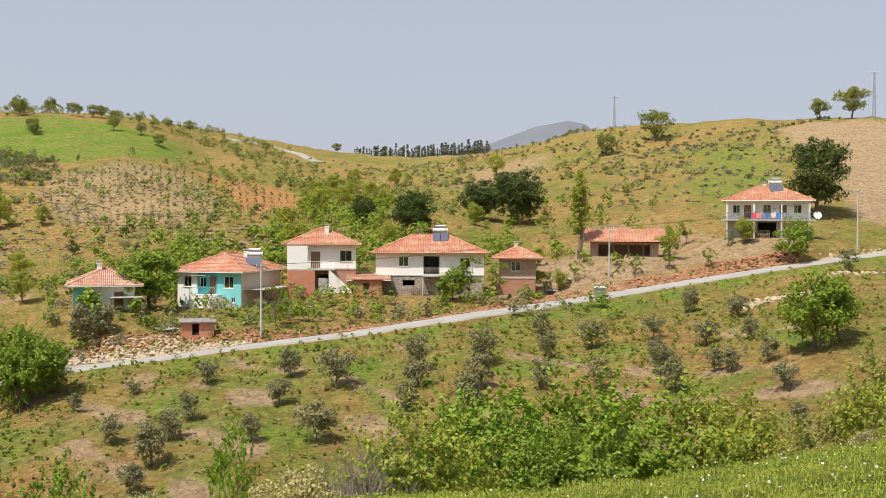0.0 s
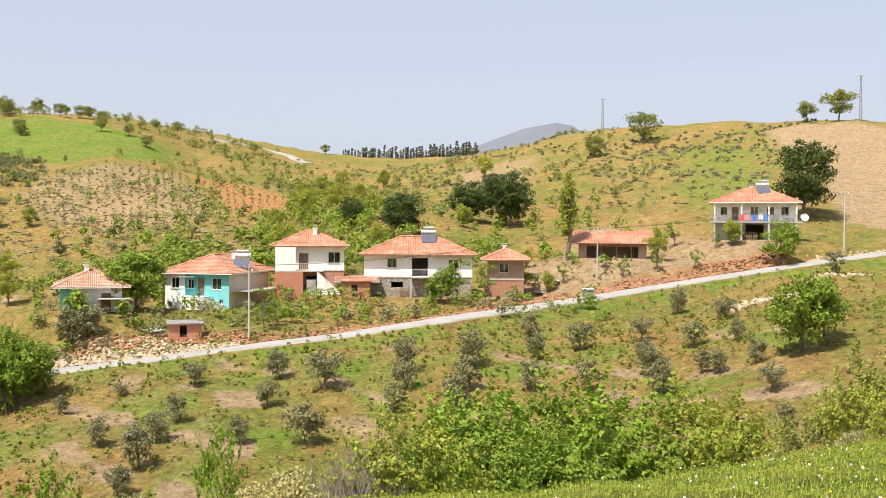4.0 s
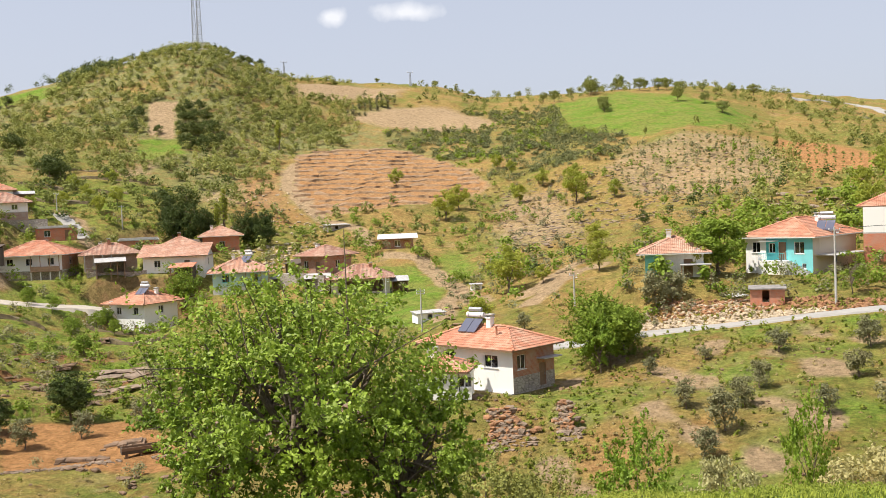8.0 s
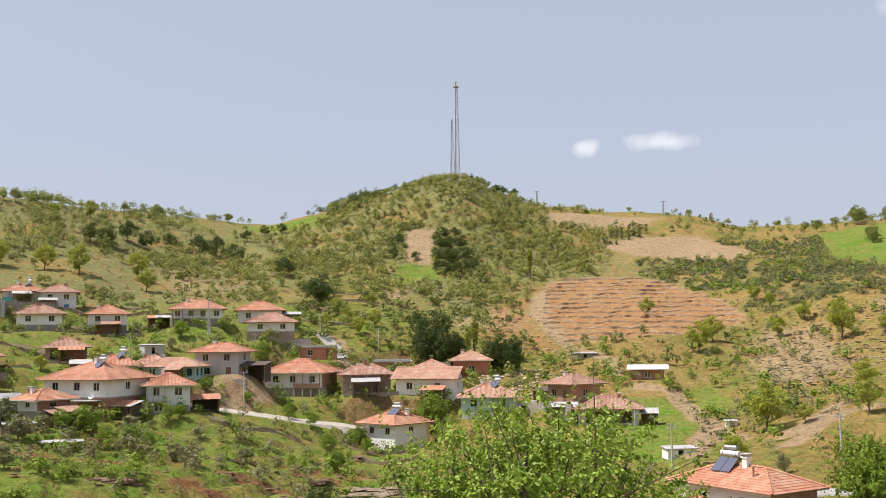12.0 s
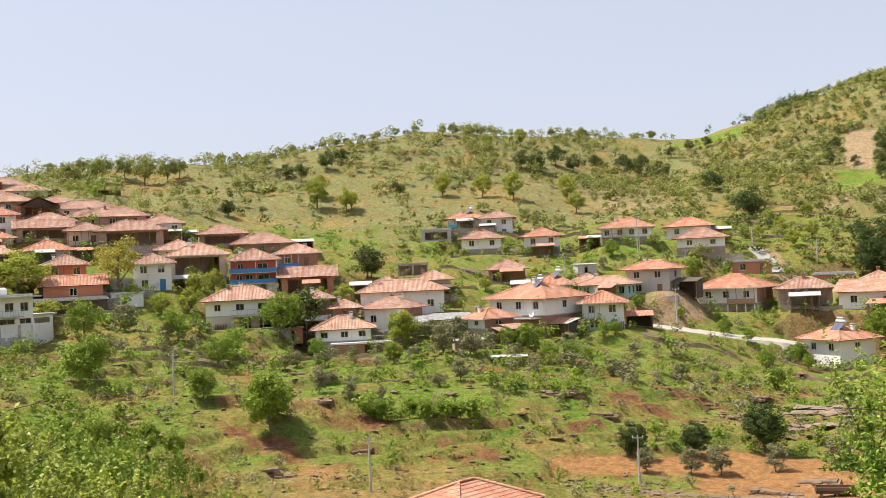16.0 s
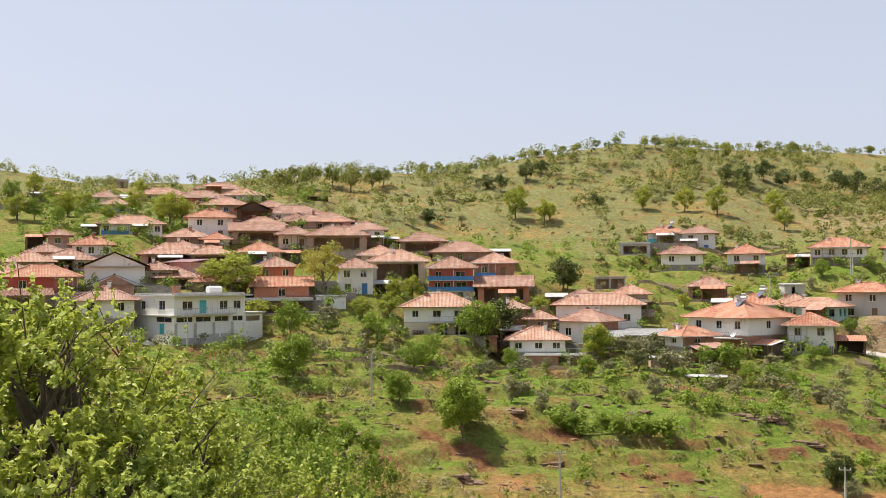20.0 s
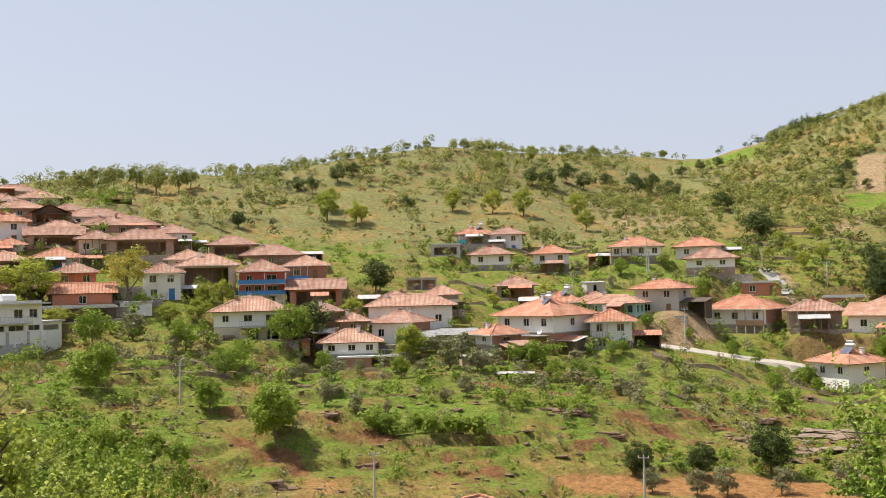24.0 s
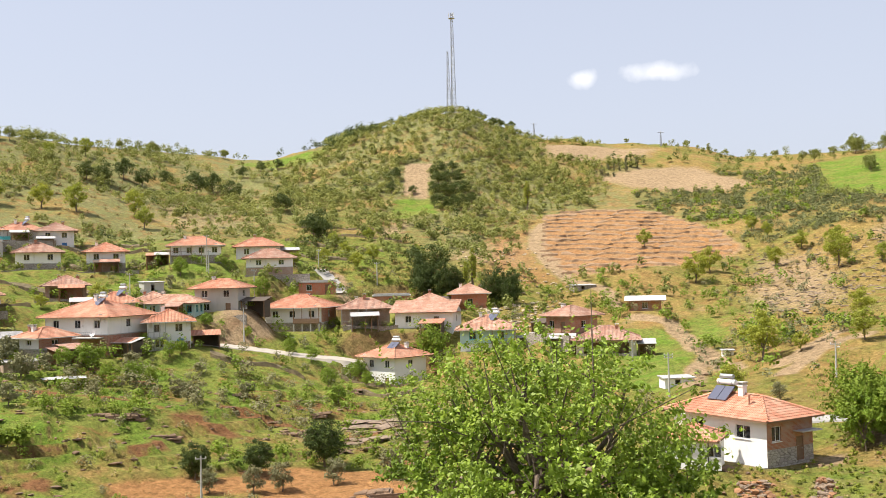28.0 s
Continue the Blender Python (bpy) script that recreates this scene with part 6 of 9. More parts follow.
tree("oak", 19.4, 447, 3.8)
tree("oak", 18.3, 421, 5.5)
tree("oak", 17.6, 414, 4.1)
tree("oak", 16.4, 412, 3.5)
tree("oak", 15.7, 410, 3.2)
tree("oak", 14.9, 428, 3.9)
tree("oak", 13.8, 440, 5.2)
tree("oak", 12.0, 447, 2.3)
tree("oak", 5.9, 540, 5.7)
tree("oak", 21.6, 360, 4.7)
tree("oak", 17.7, 375, 5.4)
tree("oak", 16.3, 374, 4.4)
tree("oak", 9.8, 425, 4.2)
tree("oak", 15.4, 356, 4.7)
tree("oak", 62.9, 406, 2.1)
tree("oak", 61.5, 407, 3.2)
tree("oak", 59.8, 412, 4.9)
tree("oak", 56.0, 446, 3.2)
tree("oak", 34.0, 456, 2.4)
tree("oak", 24.9, 410, 4.0)
tree("oak", 24.3, 398, 4.7)
tree("oak", 30.8, 454, 3.0)
tree("oak", 22.4, 422, 5.5)
tree("oak", 88.4, 335, 4.0)
tree("oak", 79.7, 347, 4.5)
tree("oak", 78.8, 351, 3.5)
tree("oak", 75.8, 346, 3.2)
tree("oak", 71.9, 358, 2.8)
tree("oak", 71.1, 359, 2.8)
tree("oak", 70.1, 361, 3.3)
tree("oak", 69.0, 359, 3.8)
tree("oak", 66.9, 365, 4.8)
tree("oak", 67.5, 365, 3.4)
tree("oak", 61.5, 407, 3.2)
tree("oak", 59.9, 408, 4.8)
tree("oak", 56.1, 438, 4.3)
tree("oak", 63.2, 406, 2.1)
tree("oak", 63.7, 401, 2.1)
tree("oak", 73.4, 351, 2.8)
tree("oak", 74.1, 351, 2.3)
tree("oak", 82.7, 350, 1.8)
tree("oak", 72.8, 355, 2.3)
tree("oak", 74.7, 345, 2.0)
tree("oak", 85.9, 316, 8.3)
tree("oak", 83.7, 314, 8.3)
tree("oak", 84.7, 320, 7.4)
tree("oak", 82.5, 316, 7.3)
tree("oak", 81.9, 320, 6.3)
tree("oak", 87.4, 304, 7.0)
tree("oak", 91.2, 334, 2.6)
tree("oak", 86.8, 327, 5.4)
tree("holm", 63.2, 335, 6.2)
tree("holm", 62.3, 336, 6.6)
tree("holm", 61.3, 347, 7.4)
tree("holm", 60.4, 345, 6.3)
tree("holm", 59.2, 357, 5.7)
tree("holm", 57.6, 347, 8.5)
tree("holm", 56.7, 353, 7.3)
tree("holm", 55.7, 345, 6.8)
tree("holm", 54.1, 395, 4.3)
tree("holm", 53.2, 396, 4.4)
tree("holm", 55.1, 385, 4.7)
tree("holm", 75.4, 314, 5.8)
tree("holm", 74.0, 324, 6.0)
tree("holm", 73.1, 329, 5.0)
tree("holm", 76.2, 318, 4.9)
tree("holm", 46.7, 347, 4.7)
tree("holm", 47.0, 337, 4.1)
tree("holm", 45.8, 334, 3.3)
tree("holm", 44.6, 319, 4.7)
tree("holm", 44.2, 317, 5.0)
tree("holm", 43.6, 316, 5.0)
tree("holm", 43.1, 321, 4.7)
tree("holm", 42.6, 327, 4.0)
tree("holm", 44.6, 332, 4.9)
tree("holm", 44.0, 331, 5.3)
tree("holm", 43.4, 332, 5.3)
tree("holm", 42.9, 335, 4.5)
tree("holm", 44.4, 342, 4.6)
tree("holm", 43.9, 341, 5.0)
tree("holm", 43.3, 343, 5.0)
tree("holm", 44.2, 350, 4.3)
tree("holm", 43.6, 350, 4.3)
tree("holm", 44.6, 348, 3.8)
tree("holm", 52.9, 313, 5.8)
tree("holm", 51.4, 267, 6.5)
tree("holm", 50.8, 266, 5.7)
tree("holm", 40.9, 419, 3.6)
tree("holm", 40.3, 424, 4.2)
tree("holm", 41.3, 410, 3.5)
tree("holm", 19.7, 186, 2.7)
tree("holm", 45.8, 240, 5.9)
tree("holm", 44.6, 238, 7.3)
tree("pine", 1.7, 176, 8.4, 1.20)
tree("pine", -2.0, 197, 8.4, 1.20)
tree("pine", -4.1, 194, 10.9, 1.15)
tree("pine", -19.9, 188, 14.6, 0.95)
tree("pine", 4.5, 184, 6.5)
tree("pine", -3.3, 222, 6.8)
tree("pine", 57.9, 117, 4.4)
tree("pine", 54.6, 119, 4.5)
tree("pine", 51.0, 123, 6.2)
tree("pine", 71.8, 207, 6.3)
tree("pine", 79.4, 267, 4.6)
tree("pine", 76.5, 163, 5.8)
tree("pine", 45.3, 225, 9.1, 0.75)
tree("pine", 44.3, 224, 9.9, 0.80)
tree("pine", 43.7, 226, 7.7, 0.80)
tree("pine", 41.4, 218, 9.3, 0.75)
tree("pine", 40.5, 214, 8.1, 0.75)
tree("conifer", 45.6, 228, 8.6)
tree("poplar", 42.6, 228, 10.0)
tree("poplar", 43.0, 228, 7.0)
tree("poplar", -7.5, 149, 13.9)
tree("poplar", 39.5, 322, 10.8)
tree("cypress", 89.5, 324, 4.8)
for k in range(90):
    tree("cypress", 4.9 - 0.083 * k + tree_rng.uniform(-0.05, 0.05), 615 - 1.7 * k + tree_rng.uniform(-14, 14), tree_rng.uniform(3.5, 7.5), 1.5)


for protos in (*KINDS.values(), *FAR_KINDS.values()):
    for proto in protos:
        for ob in (*proto.children_recursive, proto):
            bpy.data.objects.remove(ob)


# ---- trees and bushes close to the camera ----
def place_near(t, bearing, distance, sink=0.1, turn=0.0):
    x, y = spot(bearing, distance)
    t.matrix_basis = pose(x, y, height(x, y) - sink, 0, 0, turn)
    return t


def top_to(bearing, distance, elevation):
    """How tall a plant must be there for its top to stand at that elevation from the eye."""
    x, y = spot(bearing, distance)
    return 1.6 + distance * math.tan(radians(elevation)) - height(x, y)


def spray_tree(name, bearing, distance, elevation, wide, seed, boughs, label, leaf="walnut", size=0.145, low=0.1, twigs=0, group="walnut trees"):
    """Tree with many leafy sprays that stand out of a ragged crown, with gaps between them."""
    rng = np.random.RandomState(seed)
    tall = top_to(bearing, distance, elevation)
    t = thing(name, Matrix(), label, "tree", group)
    low = tall * low
    clumps = crown_clumps(rng, boughs, wide / 2 * 0.84, (tall - low) / 2 * 0.88, low + (tall - low) / 2, "round", 0.11)
    part("trunk", trunk_shape(rng, clumps, tall * 0.45, tall * (0.03 if boughs > 90 else 0.014), limbs=40 if boughs > 90 else 18), BARK, t)
    middle = np.array([0, 0, low + (tall - low) * 0.4])
    pts, ways = sprays(rng, clumps, middle, 33)
    part("crown", leaf_mesh("crown", leaves(pts, size, rng, ways, 0.55, 0.85), LEAF[leaf]), None, t)
    for k in range(twigs):
        a = Vector(clumps[rng.randint(len(clumps))][0])
        way = (a - Vector(middle)).normalized() + Vector(rng.normal(size=3)) * 0.35 + Vector((0, 0, 0.3))
        e = a + way * rng.uniform(0.5, 1.3)
        s = Shape().tube(a, e, 0.016, 0.006, 4, False)
        for q in range(3):
            s.tube(a.lerp(e, rng.uniform(0.3, 0.8)), e + Vector(rng.normal(size=3)) * 0.3, 0.008, 0.003, 3, False)
        part("bare_twig", s, PALE_TWIG, t, "pale leafless twig")
    return place_near(t, bearing, distance)


spray_tree("walnut_tree", 38.9, 30, -2.7, 9.4, 101, 285, "large fresh green walnut tree below the lawn")
spray_tree("walnut_tree", 43.2, 31, -5.6, 5.4, 102, 110, "broad green walnut tree beside a larger one")
spray_tree("walnut_tree", 33.4, 29, -9.0, 5.4, 103, 115, "lower green walnut tree beside a larger one")


def lawn_tree():
    """Mulberry on the edge of the lawn: bare leaning trunk, forked limbs, open crown."""
    rng = np.random.RandomState(7)
    t = thing("mulberry_tree", Matrix(), "young mulberry tree with a bare leaning trunk on the lawn's edge", "tree")
    clumps = []
    while len(clumps) < 52:
        p = rng.uniform(-1, 1, 3)
        if np.linalg.norm(p) < 1:
            clumps.append((np.array([p[0] * 3.0 + 0.6, p[1] * 2.6, 4.1 + p[2] * 1.65]), rng.uniform(0.42, 0.85)))
    for p in ((0.9, 0, 5.8), (0.75, 0.1, 6.0), (2.2, 0.3, 5.4), (-1.9, 0, 3.2), (-2.2, 0.3, 4.2), (-1.2, -0.4, 2.9), (-2.1, 0.2, 2.4)):
        clumps.append((np.array(p), 0.5))
    s = Shape()
    bole = [Vector(p) for p in ((-0.16, 0, -0.4), (0.08, 0.0, 0.4), (0.22, 0.05, 1.1), (0.28, 0, 1.9), (0.75, 0, 2.5), (0.95, 0.05, 3.3), (0.9, 0, 4.4), (0.85, 0, 5.9))]
    girth = (0.25, 0.19, 0.17, 0.155, 0.12, 0.1, 0.07, 0.025)
    for a, b, ra, rb in zip(bole, bole[1:], girth, girth[1:]):
        s.tube(a, b, ra, rb, 10, False)
    for a, b, c, r in (((0.3, 0, 1.85), (-0.5, 0.1, 2.6), (-1.7, 0.1, 3.4), 0.11), ((0.3, 0, 1.9), (0.0, -0.3, 3.2), (-0.5, -0.5, 4.8), 0.1), ((0.75, 0, 2.5), (1.6, 0.3, 3.2), (2.6, 0.5, 4.2), 0.11), ((0.9, 0, 3.2), (1.5, -0.4, 4.2), (1.9, -0.6, 5.6), 0.07), ((0.1, -0.1, 3.0), (-0.6, 0.4, 3.9), (-1.4, 0.7, 4.9), 0.06)):
        s.tube(a, b, r, r * 0.7, 7, False), s.tube(b, c, r * 0.7, r * 0.25, 6, False)
    for c, r in clumps:
        near = min(bole[3:], key=lambda q: (q - Vector(c)).length)
        mid = near.lerp(Vector(c), 0.55) + Vector(rng.normal(size=3)) * 0.12
        s.tube(near, mid, 0.035, 0.022, 4, False), s.tube(mid, Vector(c), 0.022, 0.008, 4, False)
    for k in range(16):
        a = Vector((-0.5 + rng.uniform(-0.4, 0.9), 0, 5.2 + rng.uniform(-0.2, 0.5)))
        s.tube(a, a + Vector((rng.uniform(-0.7, 0.2), rng.uniform(-0.3, 0.3), rng.uniform(0.5, 1.5))), 0.016, 0.005, 4, False)
    part("trunk", s, BARK, t)
    pts, ways = sprays(rng, [(c, r * 0.42) for c, r in clumps], np.array([0.6, 0.0, 3.7]), 70)
    more, their = clump_points(rng, [(c, r * 0.85) for c, r in clumps], 110, 0.8)
    pts, ways = np.concatenate([pts, more]), np.concatenate([ways, their])
    part("crown", leaf_mesh("crown", leaves(pts, 0.115, rng, ways, 0.75), LEAF["mulberry"]), None, t)
    return t


place_near(lawn_tree(), -32.4, 23.5, 0.05, -32.4)

NEAR_BUSHES = [
    make_tree("bush", 111, 6.0, 6.4, "bush", 7000, 0.175, "dense bright green bush in the gully", "bush", trunk=0.05, radius=0.12, clumps=100, clump=0.15, spray=True),
    make_tree("bush", 112, 6.0, 5.6, "mulberry", 7000, 0.175, "dense leafy green bush in the gully", "bush", trunk=0.08, radius=0.12, clumps=90, clump=0.15, spray=True),
    make_tree("bush", 113, 6.0, 6.0, "spring", 7000, 0.175, "light green bush in spring leaf", "bush", trunk=0.08, radius=0.12, clumps=90, clump=0.15, spray=True),
    make_tree("bush", 114, 6.0, 6.0, "scrub", 7000, 0.175, "dull green scrub bush below the lawn", "bush", trunk=0.06, radius=0.12, clumps=90, clump=0.15, spray=True),
    make_tree("bush", 115, 4.0, 4.6, "pale", 7000, 0.13, "pale whitish green bush in bloom", "bush", trunk=0.05, radius=0.1, clumps=70, clump=0.22),
]


def bush(kind, bearing, distance, elevation, wide=1.0):
    tall = top_to(bearing, distance, elevation)
    base = 4.0 if kind == 4 else 6.0
    return set_tree(NEAR_BUSHES[kind], *spot(bearing, distance), tall, base, tree_rng, 0.1, "bushes below the lawn", wide)


bush(2, 1.2, 35, -9.6, 0.9)
bush(1, -2.2, 41, -8.6)
bush(0, -5.0, 44, -7.9)
bush(1, -8.2, 43, -8.0)
bush(0, -11.2, 44, -8.2)
bush(0, -6.8, 36, -10.0, 0.9)
bush(1, 0.2, 38, -10.6, 0.8)
bush(2, -14.8, 46, -8.4, 0.9)
bush(2, -16.6, 47, -9.2, 0.9)
bush(3, -20.4, 42, -9.0, 0.8)
bush(2, -22.6, 40, -7.2, 0.8)
bush(3, -24.6, 42, -5.4, 0.9)
bush(1, -26.0, 38, -7.4, 0.8)
bush(2, -23.8, 33, -9.2, 0.7)
bush(4, -22.4, 34, -9.8, 0.8)
bush(0, -27.2, 31, -7.8, 0.6)
bush(4, -31.0, 32, -6.0, 0.8)
bush(2, -37.8, 33, -3.4, 0.8)
bush(3, -27.8, 42, -4.0)
bush(3, -30.5, 44, -3.4)
bush(1, -29.2, 34, -6.6, 0.7)
bush(3, -33.6, 42, -3.0)
bush(3, -36.6, 40, -2.6)
bush(3, -39.5, 42, -2.4)
bush(1, -34.8, 33, -5.4, 0.7)
bush(4, 7.8, 33, -12.6, 0.9)
bush(4, 16.2, 46, -13.4, 0.6)
bush(1, 20.6, 52, -11.8, 0.6)
bush(1, 11.6, 62, -10.2, 0.45)
bush(1, -1.6, 52, -9.4, 0.8)
bush(3, 25.5, 47, -14.0, 0.8)
bush(3, 29.0, 46, -13.2, 0.9)
bush(0, 90.2, 38, -6.4, 0.9)
bush(0, 87.4, 42, -6.8, 0.9)
bush(0, 84.8, 46, -7.6, 0.8)
bush(3, 82.2, 48, -9.4, 0.8)
bush(0, 93.5, 44, -5.0, 0.9)
bush(0, 80.0, 50, -10.9, 0.8)
bush(0, 22.7, 98, -4.7, 0.9)
bush(0, 21.4, 99, -5.8, 0.8)
bush(1, 22.3, 95, -6.2, 0.8)
bush(0, 20.5, 99, -6.9, 0.8)
PALE_TWIG = plain("pale_twigs", (0.46, 0.38, 0.29), 0.95, spread=0.25)
for seed, (bearing, distance, elevation, wide, boughs, twigs) in enumerate(((99.2, 18, 0.8, 4.0, 80, 4), (96.6, 20, -0.6, 3.6, 70, 3), (93.4, 22, -3.4, 4.2, 80, 10), (103, 19, 1.4, 4.6, 90, 4), (91.0, 25, -6.0, 4.4, 80, 8), (105.4, 14, 4.0, 3.2, 60, 2), (88.2, 27, -9.0, 4.6, 80, 6), (84.8, 28, -10.7, 4.6, 80, 4), (81.2, 29, -12.0, 4.0, 60, 2), (100.8, 15, -5.0, 3.4, 70, 1), (95.6, 17, -7.0, 3.6, 70, 2), (91.5, 20, -10.0, 3.6, 60, 2))):
    spray_tree("young_tree", bearing, distance, elevation, wide, 120 + seed, int(boughs * 1.45), "light green young tree with pale twigs below the lawn", "glow", 0.125, 0.02, twigs, "young trees below the lawn")
for proto in NEAR_BUSHES:
    for ob in (*proto.children_recursive, proto):
        bpy.data.objects.remove(ob)


def bare_shrub(bearing, distance, tall, seed):
    rng = np.random.RandomState(seed)
    t = thing("bare_shrub", Matrix(), "leafless grey tangle of shrub twigs", "shrub", "bare shrubs")
    for k in range(36):
        s = Shape()
        a = Vector((rng.uniform(-0.5, 0.5), rng.uniform(-0.5, 0.5), 0))
        m = a + Vector((rng.uniform(-0.8, 0.8), rng.uniform(-0.8, 0.8), tall * rng.uniform(0.4, 0.6)))
        s.tube(a, m, 0.03, 0.02, 4, False)
        for q in range(7):
            e = m + Vector((rng.uniform(-0.8, 0.8), rng.uniform(-0.8, 0.8), tall * rng.uniform(0.1, 0.42)))
            s.tube(m, e, 0.014, 0.005, 3, False)
        part("branch", s, TWIG, t)
    return place_near(t, bearing, distance, 0.1)


bare_shrub(4.6, 34, top_to(4.6, 34, -11.4), 1)
bare_shrub(3.2, 35, top_to(3.2, 35, -11.0), 2)
bare_shrub(5.6, 35, top_to(5.6, 35, -12.0), 3)
bare_shrub(-37.0, 30, top_to(-37.0, 30, -4.2), 5)


# ---- scrub, weeds and grass: what nobody could count ----
def scatter(rng, zones, blocked=True, clustered=False):
    """Places (x, y, size) over zones of (bearing from, to, distance from, to, how many, size)."""
    xs, ys, ss = [], [], []
    for b0, b1, r0, r1, n, size in zones:
        b = np.radians(rng.uniform(b0, b1, n))
        r = np.sqrt(rng.uniform(r0 * r0, r1 * r1, n))
        xs.append(-np.sin(b) * r), ys.append(np.cos(b) * r), ss.append(size * rng.uniform(0.5, 1.5, n))
    x, y, s = np.concatenate(xs), np.concatenate(ys), np.concatenate(ss)
    ok = tilled(x, y) < 0.5
    for line in (ROAD, VILLAGE_ROAD):
        ok &= near_line(x, y, line, 2.4) < 0.5
    for k in HOMES:
        ok &= np.hypot(x - k["x"], y - k["y"]) > max(k["w"], k["d"]) * 0.62
    if clustered:
        ok &= ripple(x, y, 62, 41) + ripple(x, y, 25, 42) * 0.7 + rng.uniform(-0.9, 0.9, len(x)) > 0.0
    if blocked:
        c = cover(x, y)
        ok &= np.maximum(c[:, 0], c[:, 2]) * rng.uniform(0.6, 1.4, len(x)) < 0.62
    return x[ok], y[ok], s[ok]


def shrubs(name, seed, leaf, zones, per, leaf_size, label, blocked=True, squat=0.75, places=None, clustered=False):
    """Low bushes, each a heap of leaf tufts, as one mesh."""
    rng = np.random.RandomState(seed)
    x, y, s = places or scatter(rng, zones, blocked, clustered)
    z = ground(x, y)
    v = rng.normal(size=(len(x), per, 3))
    v /= np.linalg.norm(v, axis=2, keepdims=True)
    v *= rng.uniform(0.25, 1.0, size=(len(x), per, 1)) ** 0.5
    v[..., 2] = np.abs(v[..., 2]) * 1.5 * squat
    lump = rng.normal(size=(len(x), 1, 3)) * 0.25
    p = (v + lump * np.abs(v[..., 2:])) * (s / 2)[:, None, None]
    p[..., 0] += x[:, None]
    p[..., 1] += y[:, None]
    p[..., 2] += z[:, None]
    pts = p.reshape(-1, 3)
    size = np.repeat(leaf_size * np.clip(np.hypot(x, y) / 250, 0.5, 1.25), per)[:, None]
    me = leaf_mesh(name, leaves(pts, size, rng, v.reshape(-1, 3), 0.8), LEAF[leaf])
    return tagged(new(name, me), label, "scrub", kind="stuff")


def lobed(rng, lobes, per, tall=0.8, lift=0.06):
    """Leaf places and the ways outwards of a bush one metre wide: rounded lobes with gaps between them."""
    pts, ways = [], []
    for k in range(lobes):
        a, q = rng.uniform(0, 6.283), rng.uniform(0.0, 0.34) if k else 0.0
        r = rng.uniform(0.16, 0.27)
        c = np.array([math.cos(a) * q, math.sin(a) * q, lift + (tall - lift) * rng.uniform(0.3, 0.68) * (1.15 - q)])
        v = rng.normal(size=(per, 3))
        v[:, 2] += 0.35
        v /= np.linalg.norm(v, axis=1, keepdims=True)
        pts.append(c + v * r * rng.uniform(0.75, 1.08, (per, 1)))
        ways.append(v * 0.75 + (c - np.array([0, 0, tall * 0.3])) * 0.8)
    return np.concatenate(pts), np.concatenate(ways)


def bushes(name, seed, leaf, zones, label, leaf_size=0.38, lobes=6, per=14, blocked=True, clustered=True, tall=0.85, places=None):
    """Rounded bushes and small trees over zones of the land, as one mesh: too many to count."""
    rng = np.random.RandomState(seed)
    x, y, s = places or scatter(rng, zones, blocked, clustered)
    z = ground(x, y)
    forms = [lobed(rng, lobes, per, tall * rng.uniform(0.8, 1.25)) for k in range(7)]
    kind, turn = rng.randint(0, 7, len(x)), rng.uniform(0, 6.283, len(x))
    pts, ways, sizes = [], [], []
    for k, (p, w) in enumerate(forms):
        i = np.nonzero(kind == k)[0]
        c, q = np.cos(turn[i])[:, None], np.sin(turn[i])[:, None]
        for source, out, scale in ((p, pts, s[i][:, None]), (w, ways, 1.0)):
            v = np.stack([source[:, 0] * c - source[:, 1] * q, source[:, 0] * q + source[:, 1] * c, source[:, 2] + 0 * c], -1)
            out.append(v * np.reshape(scale, (-1, 1, 1)))
        pts[-1] = (pts[-1] + np.stack([x[i], y[i], z[i]], -1)[:, None]).reshape(-1, 3)
        ways[-1] = ways[-1].reshape(-1, 3)
        sizes.append(np.repeat(leaf_size * np.clip(s[i] / 2.6, 0.6, 1.3), len(p)))
    me = leaf_mesh(name, leaves(np.concatenate(pts), np.concatenate(sizes)[:, None], rng, np.concatenate(ways), 0.85, 0.3), LEAF[leaf])
    return tagged(new(name, me), label, "scrub", kind="stuff")


bushes("hill_scrub", 201, "oak", [(33, 53, 285, 428, 1100, 2.9), (52, 66, 305, 440, 560, 4.0), (62, 80, 298, 385, 520, 4.2), (80, 104, 275, 375, 300, 4.6), (54, 84, 245, 300, 46, 3.6), (9, 30, 300, 480, 420, 3.2), (-2, 12, 190, 400, 330, 3.2), (-12, -2, 190, 400, 150, 2.2), (28, 35, 300, 450, 160, 3.0)], "green oak scrub over the hillsides")
bushes("light_scrub", 202, "scrub", [(33, 53, 280, 428, 1500, 3.1), (52, 80, 296, 400, 560, 3.8), (54, 84, 240, 296, 80, 2.8), (80, 104, 250, 375, 300, 4.2), (0, 14, 150, 330, 330, 3.2), (-12, 0, 170, 330, 130, 2.4), (8, 26, 300, 470, 330, 3.0)], "light green spring scrub over the hillsides")
bushes("gully_trees", 226, "bush", [(1, 9.5, 142, 205, 110, 3.8), (-9, 1, 150, 215, 40, 3.0), (9, 16, 128, 175, 60, 3.0)], "green trees and bushes behind the lane houses", 0.36, 7, 14, False, False)
bushes("hill_thicket", 227, "oak", [(36, 51, 305, 428, 620, 2.6), (50, 60, 300, 345, 120, 3.4)], "dense green oak thicket on the steep hillside", clustered=False)
bushes("thicket", 218, "scrub", [(35, 50, 300, 428, 900, 2.3)], "low light green thicket on the steep hillside", clustered=False, per=7)
